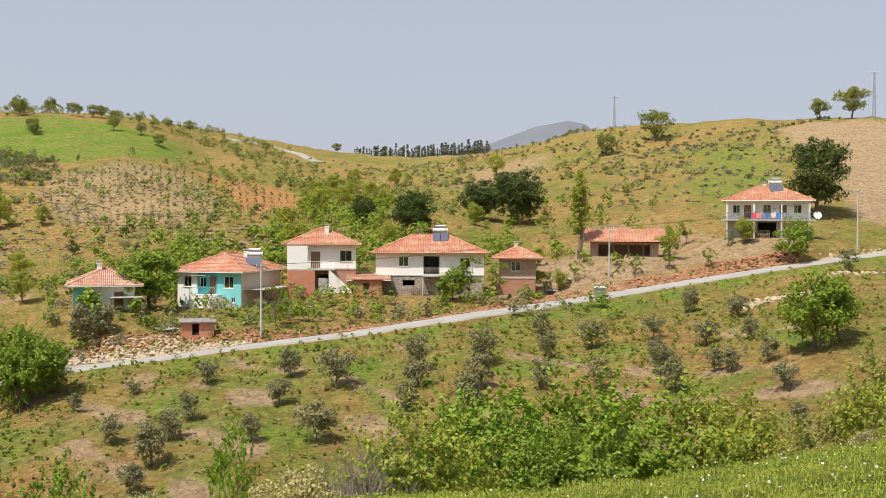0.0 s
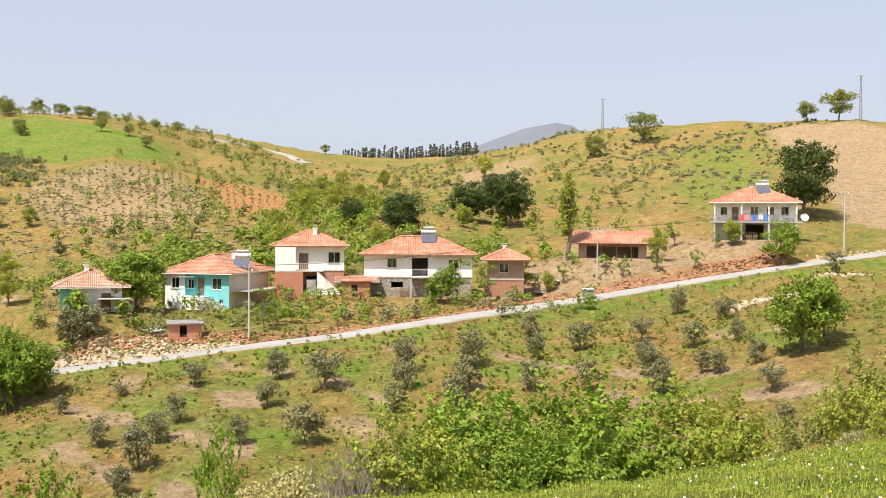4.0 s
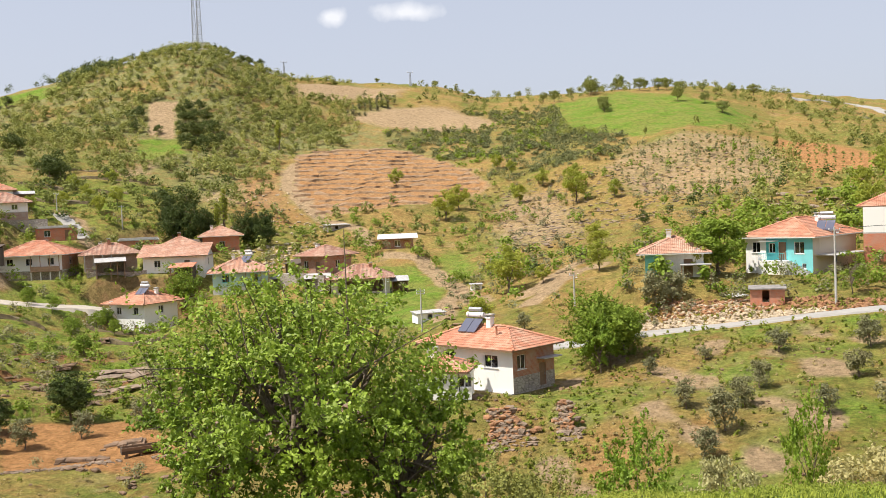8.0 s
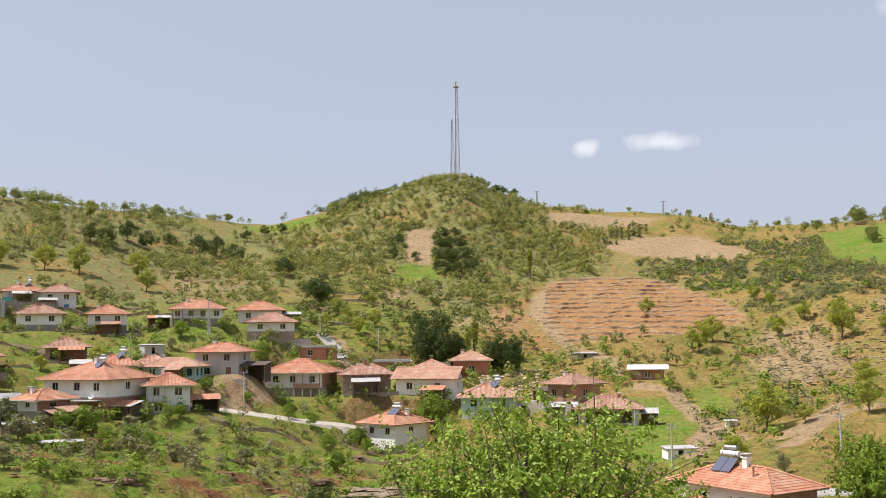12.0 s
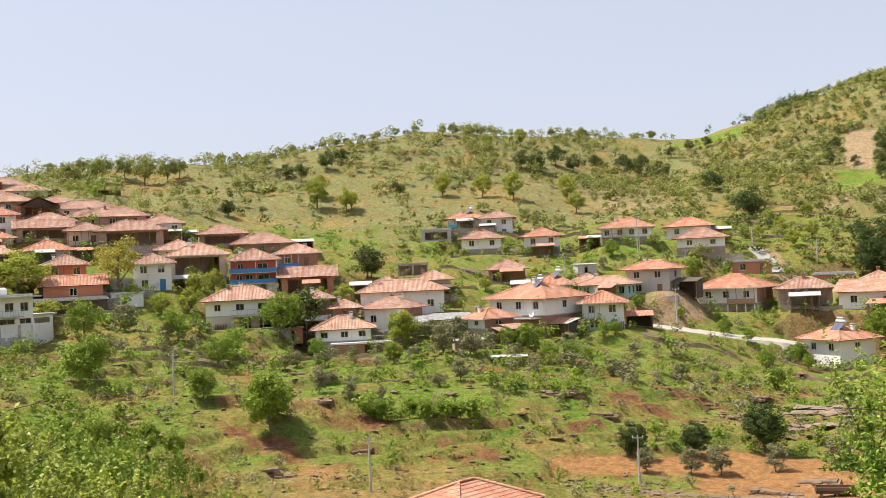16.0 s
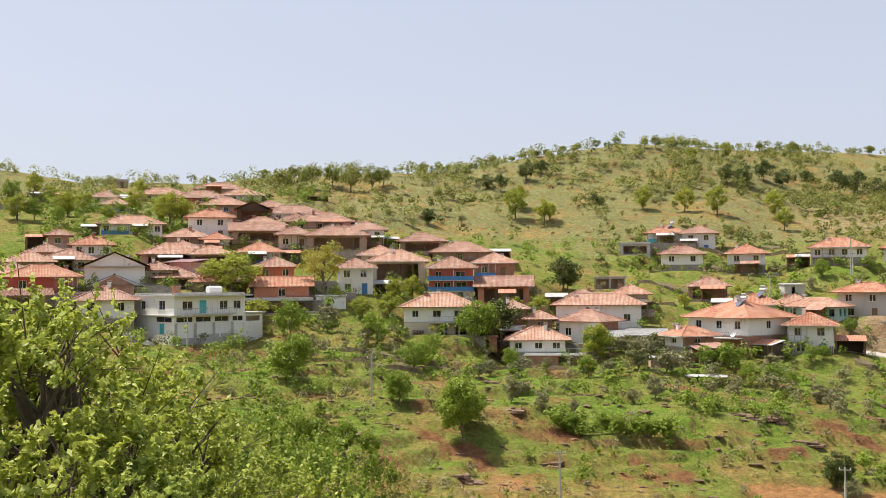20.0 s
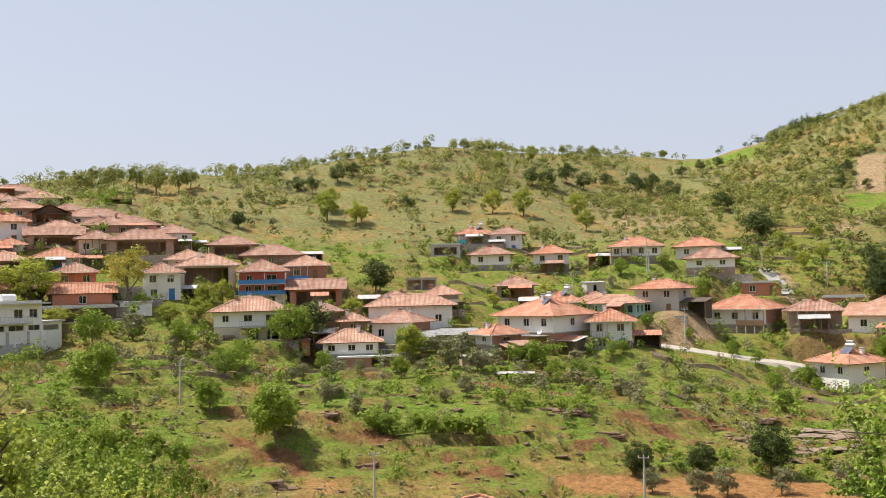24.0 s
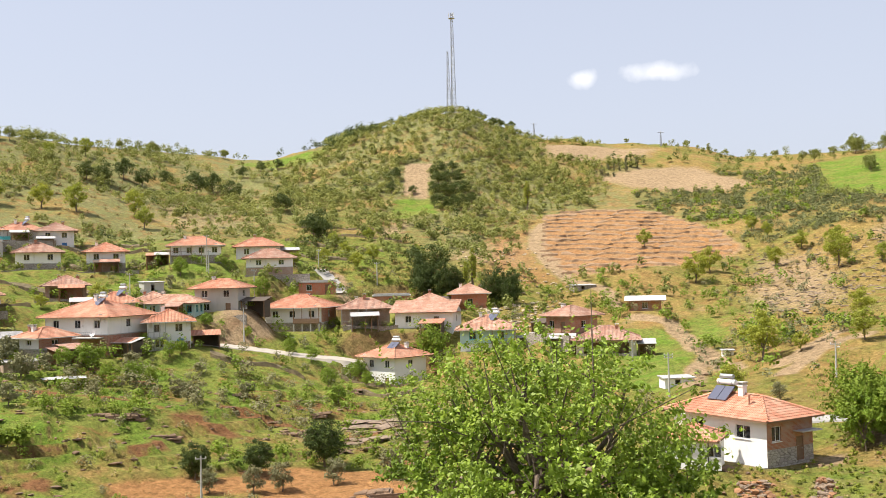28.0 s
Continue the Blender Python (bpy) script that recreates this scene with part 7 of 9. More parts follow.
bushes("village_edge", 219, "oak", [(40, 57, 212, 300, 420, 2.9), (57, 70, 225, 275, 120, 2.6), (31, 41, 196, 240, 70, 2.4)], "green bushes between the village and the hill", clustered=False, blocked=True, per=11, leaf_size=0.4)
bushes("dark_scrub", 203, "holm", [(44, 54, 330, 440, 130, 3.8), (28, 44, 250, 430, 90, 3.2), (54, 80, 260, 380, 110, 3.6), (0, 14, 150, 300, 60, 3.2), (80, 102, 260, 370, 50, 3.6), (47.5, 51.5, 400, 440, 150, 4.6), (44, 52, 225, 285, 60, 3.4), (14, 27, 150, 260, 30, 2.6)], "dark evergreen scrub on the hillsides", per=11)
bushes("rocky_scrub", 224, "olive", [(13, 31, 122, 290, 620, 1.9), (22, 32, 112, 190, 160, 1.7)], "grey-green low scrub on the rocky slope", leaf_size=0.34, per=9, blocked=False)
bushes("green_scrub", 225, "bush", [(13, 31, 118, 280, 300, 2.3), (22, 33, 112, 175, 90, 2.6), (16, 23, 108, 150, 70, 2.8)], "green bushes on the rocky slope", leaf_size=0.38, per=11)
shrubs("grove", 204, "grove", [(21.5, 33.5, 300, 385, 700, 2.8), (20.5, 28, 272, 310, 200, 2.8)], 66, 0.36, "grey-green olive grove seen from afar")
shrubs("grove_edge", 213, "bush", [(21.5, 34, 300, 385, 150, 2.6), (26, 34, 292, 312, 40, 3.0)], 50, 0.5, "green bushes among the olive grove")
shrubs("orchard", 205, "olive", [(-21, -9, 205, 340, 420, 1.5), (-9, 2, 220, 420, 260, 1.5), (-20, 10, 380, 440, 120, 2.0)], 26, 0.45, "small grey-green orchard shrubs on the slope", False)
def yard_places(seed, most, least_size, most_size):
    """Places along the fronts and sides of the houses' plots."""
    rng = random.Random(seed)
    out = []
    for h in HOMES:
        if h.get("near") or h["y"] > 118 and h["x"] > -60:
            continue
        for k in range(rng.randint(0, most)):
            u, v = rng.uniform(-0.75, 0.75) * h["w"], -h["d"] / 2 - rng.uniform(0.9, 3.8)
            if rng.random() < 0.25:
                u, v = rng.choice((-1, 1)) * (h["w"] / 2 + rng.uniform(0.8, 2.2)), rng.uniform(-0.5, 0.5) * h["d"]
            a = radians(h["turn"])
            out.append((h["x"] + u * math.cos(a) - v * math.sin(a), h["y"] + u * math.sin(a) + v * math.cos(a), rng.uniform(least_size, most_size)))
    x, y, s = np.array(out).T
    ok = np.ones(len(x), bool)
    for h in HOMES:
        a = radians(h["turn"])
        du, dv = (x - h["x"]) * math.cos(a) + (y - h["y"]) * math.sin(a), (y - h["y"]) * math.cos(a) - (x - h["x"]) * math.sin(a)
        ok &= (np.abs(du) > h["w"] / 2 + 0.3) | (np.abs(dv) > h["d"] / 2 + 0.3)
    ok &= (near_line(x, y, VILLAGE_ROAD, 2.6) < 0.5) & (near_line(x, y, ROAD, 2.6) < 0.5)
    return x[ok], y[ok], s[ok]


bushes("yard_bushes", 214, "bush", (), "leafy green bushes along the house walls", 0.3, 6, 14, places=yard_places(31, 5, 1.4, 3.2))
bushes("yard_olives", 215, "olive", (), "grey-green bushes along the house walls", 0.27, 6, 14, places=yard_places(32, 4, 1.4, 3.2))
bushes("yard_weeds", 216, "spring", (), "light green bushes along the house walls", 0.27, 5, 12, places=yard_places(33, 4, 1.0, 2.6))
knoll_b, knoll_r = np.meshgrid(np.arange(4, 26, 0.42), np.exp(np.arange(math.log(200), math.log(400), 0.0115)))
knoll_b = knoll_b + np.random.RandomState(35).normal(size=knoll_b.shape) * 0.05
knoll_x, knoll_y = (-np.sin(np.radians(knoll_b)) * knoll_r).ravel(), (np.cos(np.radians(knoll_b)) * knoll_r).ravel()
kept = inside_field(knoll_x, knoll_y, KNOLL, 0.3) > 0.6
shrubs("vineyard", 217, "oak", (), 9, 0.38, "rows of small vines on the brown knoll", places=(knoll_x[kept], knoll_y[kept], np.full(kept.sum(), 0.5)))
bushes("garden_shrubs", 206, "bush", [(34, 62, 150, 235, 380, 2.3), (62, 104, 142, 250, 420, 2.5), (85, 100, 205, 300, 420, 3.2), (-10, 20, 113, 127, 130, 1.8), (-10, 20, 127, 165, 90, 2.6), (27, 46, 150, 230, 130, 2.6)], "green garden shrubs between the houses", 0.32, 6, 12, False, False)
bushes("slope_bushes", 207, "bush", [(46, 92, 96, 150, 70, 1.8), (60, 92, 135, 152, 50, 2.4), (33, 52, 100, 165, 110, 2.2), (66, 73, 119, 123, 46, 2.2), (60, 66, 130, 134, 26, 2.0), (84, 98, 100, 140, 80, 2.6), (50, 58, 118, 126, 26, 2.2)], "green bushes on the grassy slope under the village", 0.26, 7, 18, True, False)
bushes("slope_shrubs", 208, "olive", [(46, 92, 96, 160, 160, 1.8), (50, 70, 140, 165, 90, 2.4), (33, 50, 90, 160, 80, 2.0)], "grey-green shrubs on the grassy slope", 0.25, 7, 16, True, False)
shrubs("dry_scrub", 209, "straw", [(13, 30, 160, 290, 300, 1.2), (-22, 12, 115, 190, 350, 0.9), (46, 92, 95, 160, 350, 1.0), (54, 90, 220, 350, 400, 1.2)], 20, 0.4, "dry yellow grass tussocks", False)
bushes("yard_shrubs", 212, "olive", [(-8, 21, 112, 128, 110, 1.8), (60, 100, 140, 165, 130, 2.0), (40, 62, 170, 235, 140, 2.2)], "grey-green shrubs in the yards", 0.28, 6, 13, False, False)
bushes("road_weeds", 210, "weed", [(-24, 22, 96, 112, 700, 0.7), (-12, 24, 70, 112, 500, 0.5), (-24, -8, 90, 145, 300, 0.6), (46, 94, 95, 168, 800, 0.9), (20, 34, 60, 95, 400, 0.6)], "green weeds along the lane and slopes", 0.3, 3, 7, True, False, 0.7)
shrubs("field_tussocks", 211, "straw", [(-24, 30, 58, 120, 1900, 0.45), (28, 60, 60, 110, 500, 0.5)], 12, 0.32, "dry grass tussocks on the olive slope", False)


def grass(name, seed, leaf, n, b0, b1, r0, r1, low, high, label, width=0.012):
    """Grass blades: bent three-cornered strips on the lawn."""
    rng = np.random.RandomState(seed)
    b, r = np.radians(rng.uniform(b0, b1, n)), rng.uniform(r0, r1, n)
    x, y = -np.sin(b) * r, np.cos(b) * r
    z = ground(x, y) - 0.02
    h = rng.uniform(low, high, n)
    a = rng.uniform(0, 6.283, n)
    lean = rng.uniform(0.1, 0.7, n) * h
    p = np.stack([x, y, z], -1)
    side = np.stack([np.cos(a), np.sin(a), 0 * a], -1) * (width * rng.uniform(0.7, 1.6, n))[:, None]
    tip = p + np.stack([-np.sin(a) * lean, np.cos(a) * lean, h], -1)
    v = np.stack([p - side, p + side, tip], 1).reshape(-1, 3)
    return tagged(new(name, leaf_mesh(name, v, LEAF[leaf], 3)), label, "grass", kind="stuff")


grass("lawn_grass", 221, "grass", 125000, -44, 36, 7, 31, 0.035, 0.105, "fresh green grass on the hillside lawn", 0.009)
def clover(name, seed, leaf, n, b0, b1, r0, r1, label):
    """Small flat leaves among the grass of the lawn."""
    rng = np.random.RandomState(seed)
    b, r = np.radians(rng.uniform(b0, b1, n)), np.sqrt(rng.uniform(r0 * r0, r1 * r1, n))
    x, y = -np.sin(b) * r, np.cos(b) * r
    c = np.stack([x, y, ground(x, y) + rng.uniform(0.02, 0.11, n)], -1)
    return tagged(new(name, leaf_mesh(name, leaves(c, 0.032, rng, None, 0.8, 0.4), LEAF[leaf])), label, "grass", kind="stuff")


clover("lawn_clover", 229, "clover", 90000, -44, 34, 8, 31, "low clover and weeds in the lawn")
grass("tall_grass", 222, "weed", 4000, -44, 24, 9, 29, 0.07, 0.17, "taller weeds in the lawn", 0.012)

rng = np.random.RandomState(223)
for name, colour, n in (("white_flowers", (0.8, 0.8, 0.78), 520), ("yellow_flowers", (0.8, 0.62, 0.05), 150)):
    b, r = np.radians(np.clip(rng.normal(-26, 11, n), -44, 10)), rng.uniform(8, 27, n)
    x, y = -np.sin(b) * r, np.cos(b) * r
    c = np.stack([x, y, ground(x, y) + rng.uniform(0.08, 0.2, n)], -1)
    LEAF[name] = foliage(name, tuple(k * 0.9 for k in colour), colour, 0.3)
    tagged(new(name, leaf_mesh(name, np.concatenate([leaves(c, 0.032, rng, None, 0.9) for k in range(2)]), LEAF[name])), "small %s in the grass" % name.replace("_", " wild "), "flowers", kind="stuff")


SAPLING = make_tree("sapling", 24, 3.0, 2.7, "olive", 240, 0.5, "small orchard sapling in a row on bare soil", "tree", trunk=0.1, clumps=14, clump=0.42)


# ---- stones ----
def stones(name, seed, mat, places, label, flat=0.6, category="stones", along=1.0, rise=0):
    """Angular stones at (x, y, size) as one mesh, sunk a little into the ground."""
    rng = np.random.RandomState(seed)
    x, y, s = places
    ico = bmesh.new()
    bmesh.ops.create_icosphere(ico, subdivisions=1, radius=0.5)
    base = np.array([tuple(v.co) for v in ico.verts])
    tri = np.array([[v.index for v in f.verts] for f in ico.faces])
    ico.free()
    n = len(x)
    k = base[None] * rng.uniform(0.6, 1.25, size=(n, len(base), 1)) * rng.uniform(0.7, 1.4, size=(n, 1, 3))
    k[..., 2] *= flat
    k[..., 0] *= along
    a = np.arctan2(-x, y) + rng.normal(size=n) * (0.3 if along > 1 else 9)
    c, q = np.cos(a)[:, None], np.sin(a)[:, None]
    rot = np.stack([k[..., 0] * c - k[..., 1] * q, k[..., 0] * q + k[..., 1] * c, k[..., 2]], -1) * s[:, None, None]
    rot += np.stack([x, y, ground(x, y) + s * 0.12 + rise], -1)[:, None]
    faces = (tri[None] + (np.arange(n) * len(base))[:, None, None]).reshape(-1, 3)
    me = bpy.data.meshes.new(name)
    me.from_pydata(rot.reshape(-1, 3).tolist(), [], faces.tolist())
    me.materials.append(mat)
    return tagged(new(name, me), label, category, kind="stuff")


def along(rng, line, b0, b1, off0, off1, n, size):
    """Stone places beside a lane, between two offsets on the uphill side."""
    b = rng.uniform(b0, b1, n)
    pts = sorted((p[0], p[1]) for p in line)
    r = np.interp(b, [p[0] for p in pts], [p[1] for p in pts]) + rng.uniform(off0, off1, n)
    a = np.radians(b)
    return -np.sin(a) * r, np.cos(a) * r, size * rng.uniform(0.4, 1.5, n)


def joined(*lists):
    return [np.concatenate(k) for k in zip(*lists)]


srng = np.random.RandomState(300)
LAYERED = plain("layered_rock", (0.33, 0.25, 0.175), 0.95, spread=0.45, scale=0.8, bump=0.9, depth=0.2)
stones("rubble_bank", 301, RUBBLE, joined(along(srng, ROAD, -19, -5, 2.5, 7.5, 1700, 0.6), along(srng, ROAD, -4, 6, 2.4, 5.0, 900, 0.42), along(srng, ROAD, 6, 11, 2.4, 4.4, 260, 0.4), along(srng, ROAD, 10, 19, 4.0, 7.0, 420, 0.4)), "reddish stone rubble banked up above the lane", 0.7)
PALE_ROCK = plain("pale_stone", (0.52, 0.42, 0.29), 0.95, spread=0.4, scale=2.0, bump=0.6, depth=0.08)
stones("stone_wall", 302, PALE_ROCK, joined(along(srng, ROAD, 10.5, 20.8, 2.3, 3.8, 620, 0.4), along(srng, ROAD, 13, 20.5, 3.6, 6.0, 420, 0.34), along(srng, ROAD, -20, -15.5, -30, -25, 220, 0.5), along(srng, ROAD, -27, -20, -24, -16, 160, 0.45), along(srng, ROAD, -27, -20, 2.5, 5, 200, 0.4)), "tumbled pale stone wall beside the lane", 0.75)
stones("rocky_slope", 303, LAYERED, scatter(srng, [(14, 28, 180, 268, 420, 0.6), (17.5, 27.5, 192, 262, 430, 0.62), (22, 27, 170, 215, 120, 0.6), (8, 14, 160, 190, 50, 1.1)], False), "flat layered rock outcrops on the hillside", 0.36, along=1.5)
stones("pale_stones", 306, PALE_ROCK, scatter(srng, [(37, 43.5, 205, 262, 260, 0.7), (38, 42, 196, 215, 120, 0.9)], False), "pale loose stones on the dry slope", 0.5)
stones("slabs", 307, ROCK, scatter(srng, [(46.6, 49.8, 134, 148, 34, 1.8)], False), "broad pale rock slabs in the slope", 0.22, along=1.8)
stones("slope_rocks", 308, LEDGE, scatter(srng, [(46, 94, 98, 158, 300, 0.6), (30, 50, 95, 160, 160, 0.9)], False), "low dark rock ribs in the pasture", 0.4, along=1.7)
stones("field_stones", 304, LEDGE, scatter(srng, [(46, 92, 95, 155, 400, 0.5), (28, 50, 62, 110, 260, 0.7), (-20, 26, 60, 100, 260, 0.3)], False), "loose stones on the grassy slope", 0.5)
stones("house_footing", 305, ROCK, scatter(srng, [(26.0, 28.8, 77.0, 79.2, 60, 0.34), (23.4, 25.0, 77, 79.2, 30, 0.4), (33, 45, 100, 112, 160, 0.8)], False), "broken layered rock under the house", 0.55, along=1.3)
for name, mat, seed in (("rock_face", RUBBLE, 309), ("broken_rock", ROCK, 310)):
    fk = srng.uniform(0, 1, 150)
    fb = np.radians(np.where(np.arange(150) < 105, 27.5 + srng.normal(size=150) * 0.62 * (1.15 - 0.55 * fk) + 0.3 * fk, 24.3 + srng.normal(size=150) * 0.34 * (1.2 - 0.6 * fk)))
    stones(name, seed, mat, (-np.sin(fb) * (79.0 + fk * 1.7), np.cos(fb) * (79.0 + fk * 1.7), srng.uniform(0.18, 0.8, 150)), "brown broken rock face under the house", 0.55, "rock", 1.0, fk * 1.8 - 0.15)



# rows of saplings on the small field by the knoll
row_b, row_r = np.meshgrid(np.arange(28, 44, 0.32), np.arange(230, 470, 5.5))
row_x, row_y = -np.sin(np.radians(row_b)) * row_r, np.cos(np.radians(row_b)) * row_r
for k, (x, y) in enumerate(zip(row_x.ravel(), row_y.ravel())):
    if inside_field(np.array([x]), np.array([y]), SAPLINGS, 0.2)[0] > 0.6:
        set_tree(SAPLING, x, y, 2.0 + 0.5 * math.sin(k * 2.3), 3.0, tree_rng, 0.05, "orchard saplings")
for ob in (*SAPLING.children_recursive, SAPLING):
    bpy.data.objects.remove(ob)


def ledge(bearing, distance, long, tall, seed):
    """A rock ledge: layered slabs breaking out of the slope."""
    rng = random.Random(seed)
    x, y = spot(bearing, distance)
    t = thing("rock_ledge", pose(x, y, height(x, y) - 0.62, rng.uniform(-4, 4), rng.uniform(-5, 5), bearing + rng.uniform(-15, 15)), "dark layered rock ledge in the slope", "rock", "rock ledges")
    z = 0
    while z < tall:
        k = rng.uniform(0.12, 0.3)
        s = Shape()
        u = -long / 2 * rng.uniform(0.6, 1.1)
        end = long / 2 * rng.uniform(0.6, 1.1)
        while u < end:
            w = rng.uniform(0.4, 1.5)
            f = rng.uniform(-0.35, 0.35) + z * 0.35
            p = [(u + rng.uniform(0, 0.15), f + rng.uniform(-0.1, 0.1)), (u + w - 0.05, f + rng.uniform(-0.15, 0.15)), (u + w, 2.2), (u, 2.2)]
            lo, hi = [(a, b, z) for a, b in p], [(a, b + 0.04, z + k * rng.uniform(0.6, 1.1)) for a, b in p]
            s.face(hi), s.face(lo[::-1])
            for q in range(4):
                s.face([lo[q], lo[(q + 1) % 4], hi[(q + 1) % 4], hi[q]])
            u += w
        part("slab", s, LEDGE, t)
        z += k
    return t


ledge(62.1, 131, 6.5, 0.8, 0)
ledge(59.5, 128, 4.2, 0.8, 1)
ledge(56.3, 150, 3.3, 0.6, 2)
ledge(49.6, 137, 4.5, 0.8, 3)
ledge(52.4, 139, 4.6, 0.8, 4)
ledge(72.8, 111, 3.6, 0.8, 5)
ledge(75.3, 122, 3.3, 0.6, 6)
ledge(70.4, 139, 2.3, 0.6, 7)
ledge(76.4, 127, 2.8, 0.6, 8)
ledge(59.1, 150, 3.3, 0.6, 9)
ledge(49.8, 166, 4.5, 0.6, 10)
ledge(48.6, 155, 4.2, 0.6, 11)
ledge(61.9, 131, 6.5, 0.8, 20)
ledge(78.0, 103, 3.4, 0.8, 21)
ledge(73.4, 111, 3.0, 0.6, 22)
ledge(59.7, 128, 4.2, 0.8, 23)
ledge(82.0, 117, 3.2, 0.6, 24)
ledge(52.7, 146, 3.2, 0.6, 25)
ledge(83.8, 148, 4.9, 0.8, 26)
ledge(48.3, 136, 4.5, 0.8, 40)
ledge(51.8, 149, 4.1, 0.6, 41)
ledge(48.7, 107, 3.5, 0.8, 42)
ledge(51.0, 104, 5.1, 0.8, 43)
ledge(46.4, 103, 2.3, 0.6, 44)
ledge(53.3, 137, 3.8, 0.6, 45)
ledge(11.6, 178, 6.8, 0.8, 60)
ledge(13.4, 178, 4.9, 0.6, 61)
ledge(16.0, 113, 1.8, 0.6, 62)



# ---- poles, masts, pylons ----
def power_pole(bearing, distance, tall, lamp=False):
    x, y = spot(bearing, distance)
    t = thing("power_pole", pose(x, y, height(x, y), 0, 0, bearing), "slender grey concrete power pole" + (" with a street lamp" if lamp else " with a short crossarm"), "pole", "power poles")
    part("shaft", Shape().tube((0, 0, -0.5), (0, 0, tall), 0.13, 0.08, 8), CONCRETE, t)
    part("crossarm", Shape().box(-0.55, 0.55, -0.05, 0.05, tall - 0.35, tall - 0.25), STEEL, t)
    for k in (-0.5, 0, 0.5):
        part("insulator", Shape().tube((k, 0, tall - 0.25), (k, 0, tall - 0.08), 0.05, 0.04, 6), WHITE_STEEL, t)
    if lamp:
        arm = part("lamp_arm", Shape().tube((0, 0, tall - 0.8), (0.3, -1.0, tall - 0.5), 0.03, 0.03, 5), STEEL, t)
        part("lamp_head", Shape().box(0.18, 0.42, -1.45, -0.95, tall - 0.56, tall - 0.44), WHITE_STEEL, arm)
    return Vector((x, y, height(x, y) + tall - 0.1))


LANE_POLES = []
LANE_POLES.append(power_pole(10.0, 110, 7.7, True))
LANE_POLES.append(power_pole(-9.1, 141, 6.9, True))
LANE_POLES.append(power_pole(-21.8, 159, 8.9))
power_pole(23.6, 124, 5.0, True)
power_pole(32.1, 134, 5.0)
power_pole(32.1, 133, 5.6)
power_pole(55.2, 183, 6.0)
power_pole(57.1, 223, 7.8)
power_pole(51.1, 235, 5.0, True)
power_pole(61.1, 209, 5.0)
power_pole(47.9, 230, 5.0)
power_pole(57.0, 222, 5.0)
power_pole(54.6, 212, 5.8, True)
power_pole(34.0, 156, 5.0, True)
power_pole(72.3, 96, 5.0)
power_pole(92.5, 151, 5.0)
power_pole(82.6, 127, 5.0)
power_pole(57.6, 108, 5.0)



def wire(a, b, sag):
    s = Shape()
    a, b = Vector(a), Vector(b)
    last = a
    for k in range(1, 17):
        q = k / 16
        p = a.lerp(b, q) - Vector((0, 0, sag * 4 * q * (1 - q)))
        s.tube(last, p, 0.018, 0.018, 4, False)
        last = p
    tagged(new("power_cable", s.mesh("power_cable", CABLE)), "thin black power cable strung between poles", "cable", "power cables")


for a, b in zip(LANE_POLES, LANE_POLES[1:]):
    for k in (-0.4, 0.4):
        wire(a + Vector((k, 0, 0)), b + Vector((k, 0, 0)), 1.0)


def lattice(t, base, tip, low, high, bays, r, legs=4):
    """Lattice mast: legs, rings and diagonals, each a part."""
    corner = lambda k, z: Vector((math.cos(k * 6.28318 / legs + 0.6), math.sin(k * 6.28318 / legs + 0.6), 0)) * (low + (high - low) * (z - base) / (tip - base)) + Vector((0, 0, z))
    for k in range(legs):
        part("leg", Shape().tube(corner(k, base), corner(k, tip), r * 1.5, r, 5), STEEL, t)
    for i in range(bays):
        za, zb = base + (tip - base) * i / bays, base + (tip - base) * (i + 1) / bays
        for k in range(legs):
            a, b = (za, zb) if (i + k) % 2 else (zb, za)
            part("girt", Shape().tube(corner(k, zb), corner(k + 1, zb), r * 0.7, r * 0.7, 4), STEEL, t)
            part("brace", Shape().tube(corner(k, a), corner(k + 1, b), r * 0.7, r * 0.7, 4), STEEL, t)


x, y = spot(43.45, 424)
t = thing("radio_mast", pose(x, y, height(x, y) - 0.5), "tall grey lattice radio mast on the hilltop", "mast")
lattice(t, 0, 42.5, 1.25, 0.5, 24, 0.1, 3)
for k in range(3):
    part("antenna", Shape().box(-0.12, 0.12, -0.08, 0.08, 40.4, 42.6), WHITE_STEEL, t, m=pose(math.cos(k * 2.1) * 1.1, math.sin(k * 2.1) * 1.1, 0, 0, 0, k * 120))
part("platform", Shape().tube((0, 0, 40.2), (0, 0, 40.4), 1.3, 1.3, 10), STEEL, t)
x, y = spot(43.72, 427)
t = thing("radio_mast", pose(x, y, height(x, y) - 0.5), "shorter grey lattice mast beside the tall one", "mast")
lattice(t, 0, 27, 1.25, 0.3, 15, 0.08, 3)
x, y = spot(43.2, 421)
t = thing("equipment_hut", pose(x, y, height(x, y), 0, 0, 40), "small pale equipment hut beneath the mast", "hut")
part("wall", Shape().box(-2.2, 2.2, -1.5, 1.5, -0.6, 2.4), WALLS["white"], t)
part("roof", Shape().box(-2.4, 2.4, -1.7, 1.7, 2.4, 2.6), CONCRETE, t)


def pylon(bearing, distance, tall):
    x, y = spot(bearing, distance)
    t = thing("pylon", pose(x, y, height(x, y) - 0.5, 0, 0, bearing + 20), "grey lattice pylon on the ridge with crossarm", "pylon", "ridge pylons")
    lattice(t, 0, tall, 0.55, 0.22, 10, 0.06)
    part("crossarm", Shape().box(-1.3, 1.3, -0.08, 0.08, tall - 0.3, tall - 0.15), STEEL, t)
    for k in (-1.2, 0, 1.2):
        part("insulator", Shape().tube((k, 0, tall - 0.15), (k, 0, tall + 0.3), 0.08, 0.05, 6), WHITE_STEEL, t)


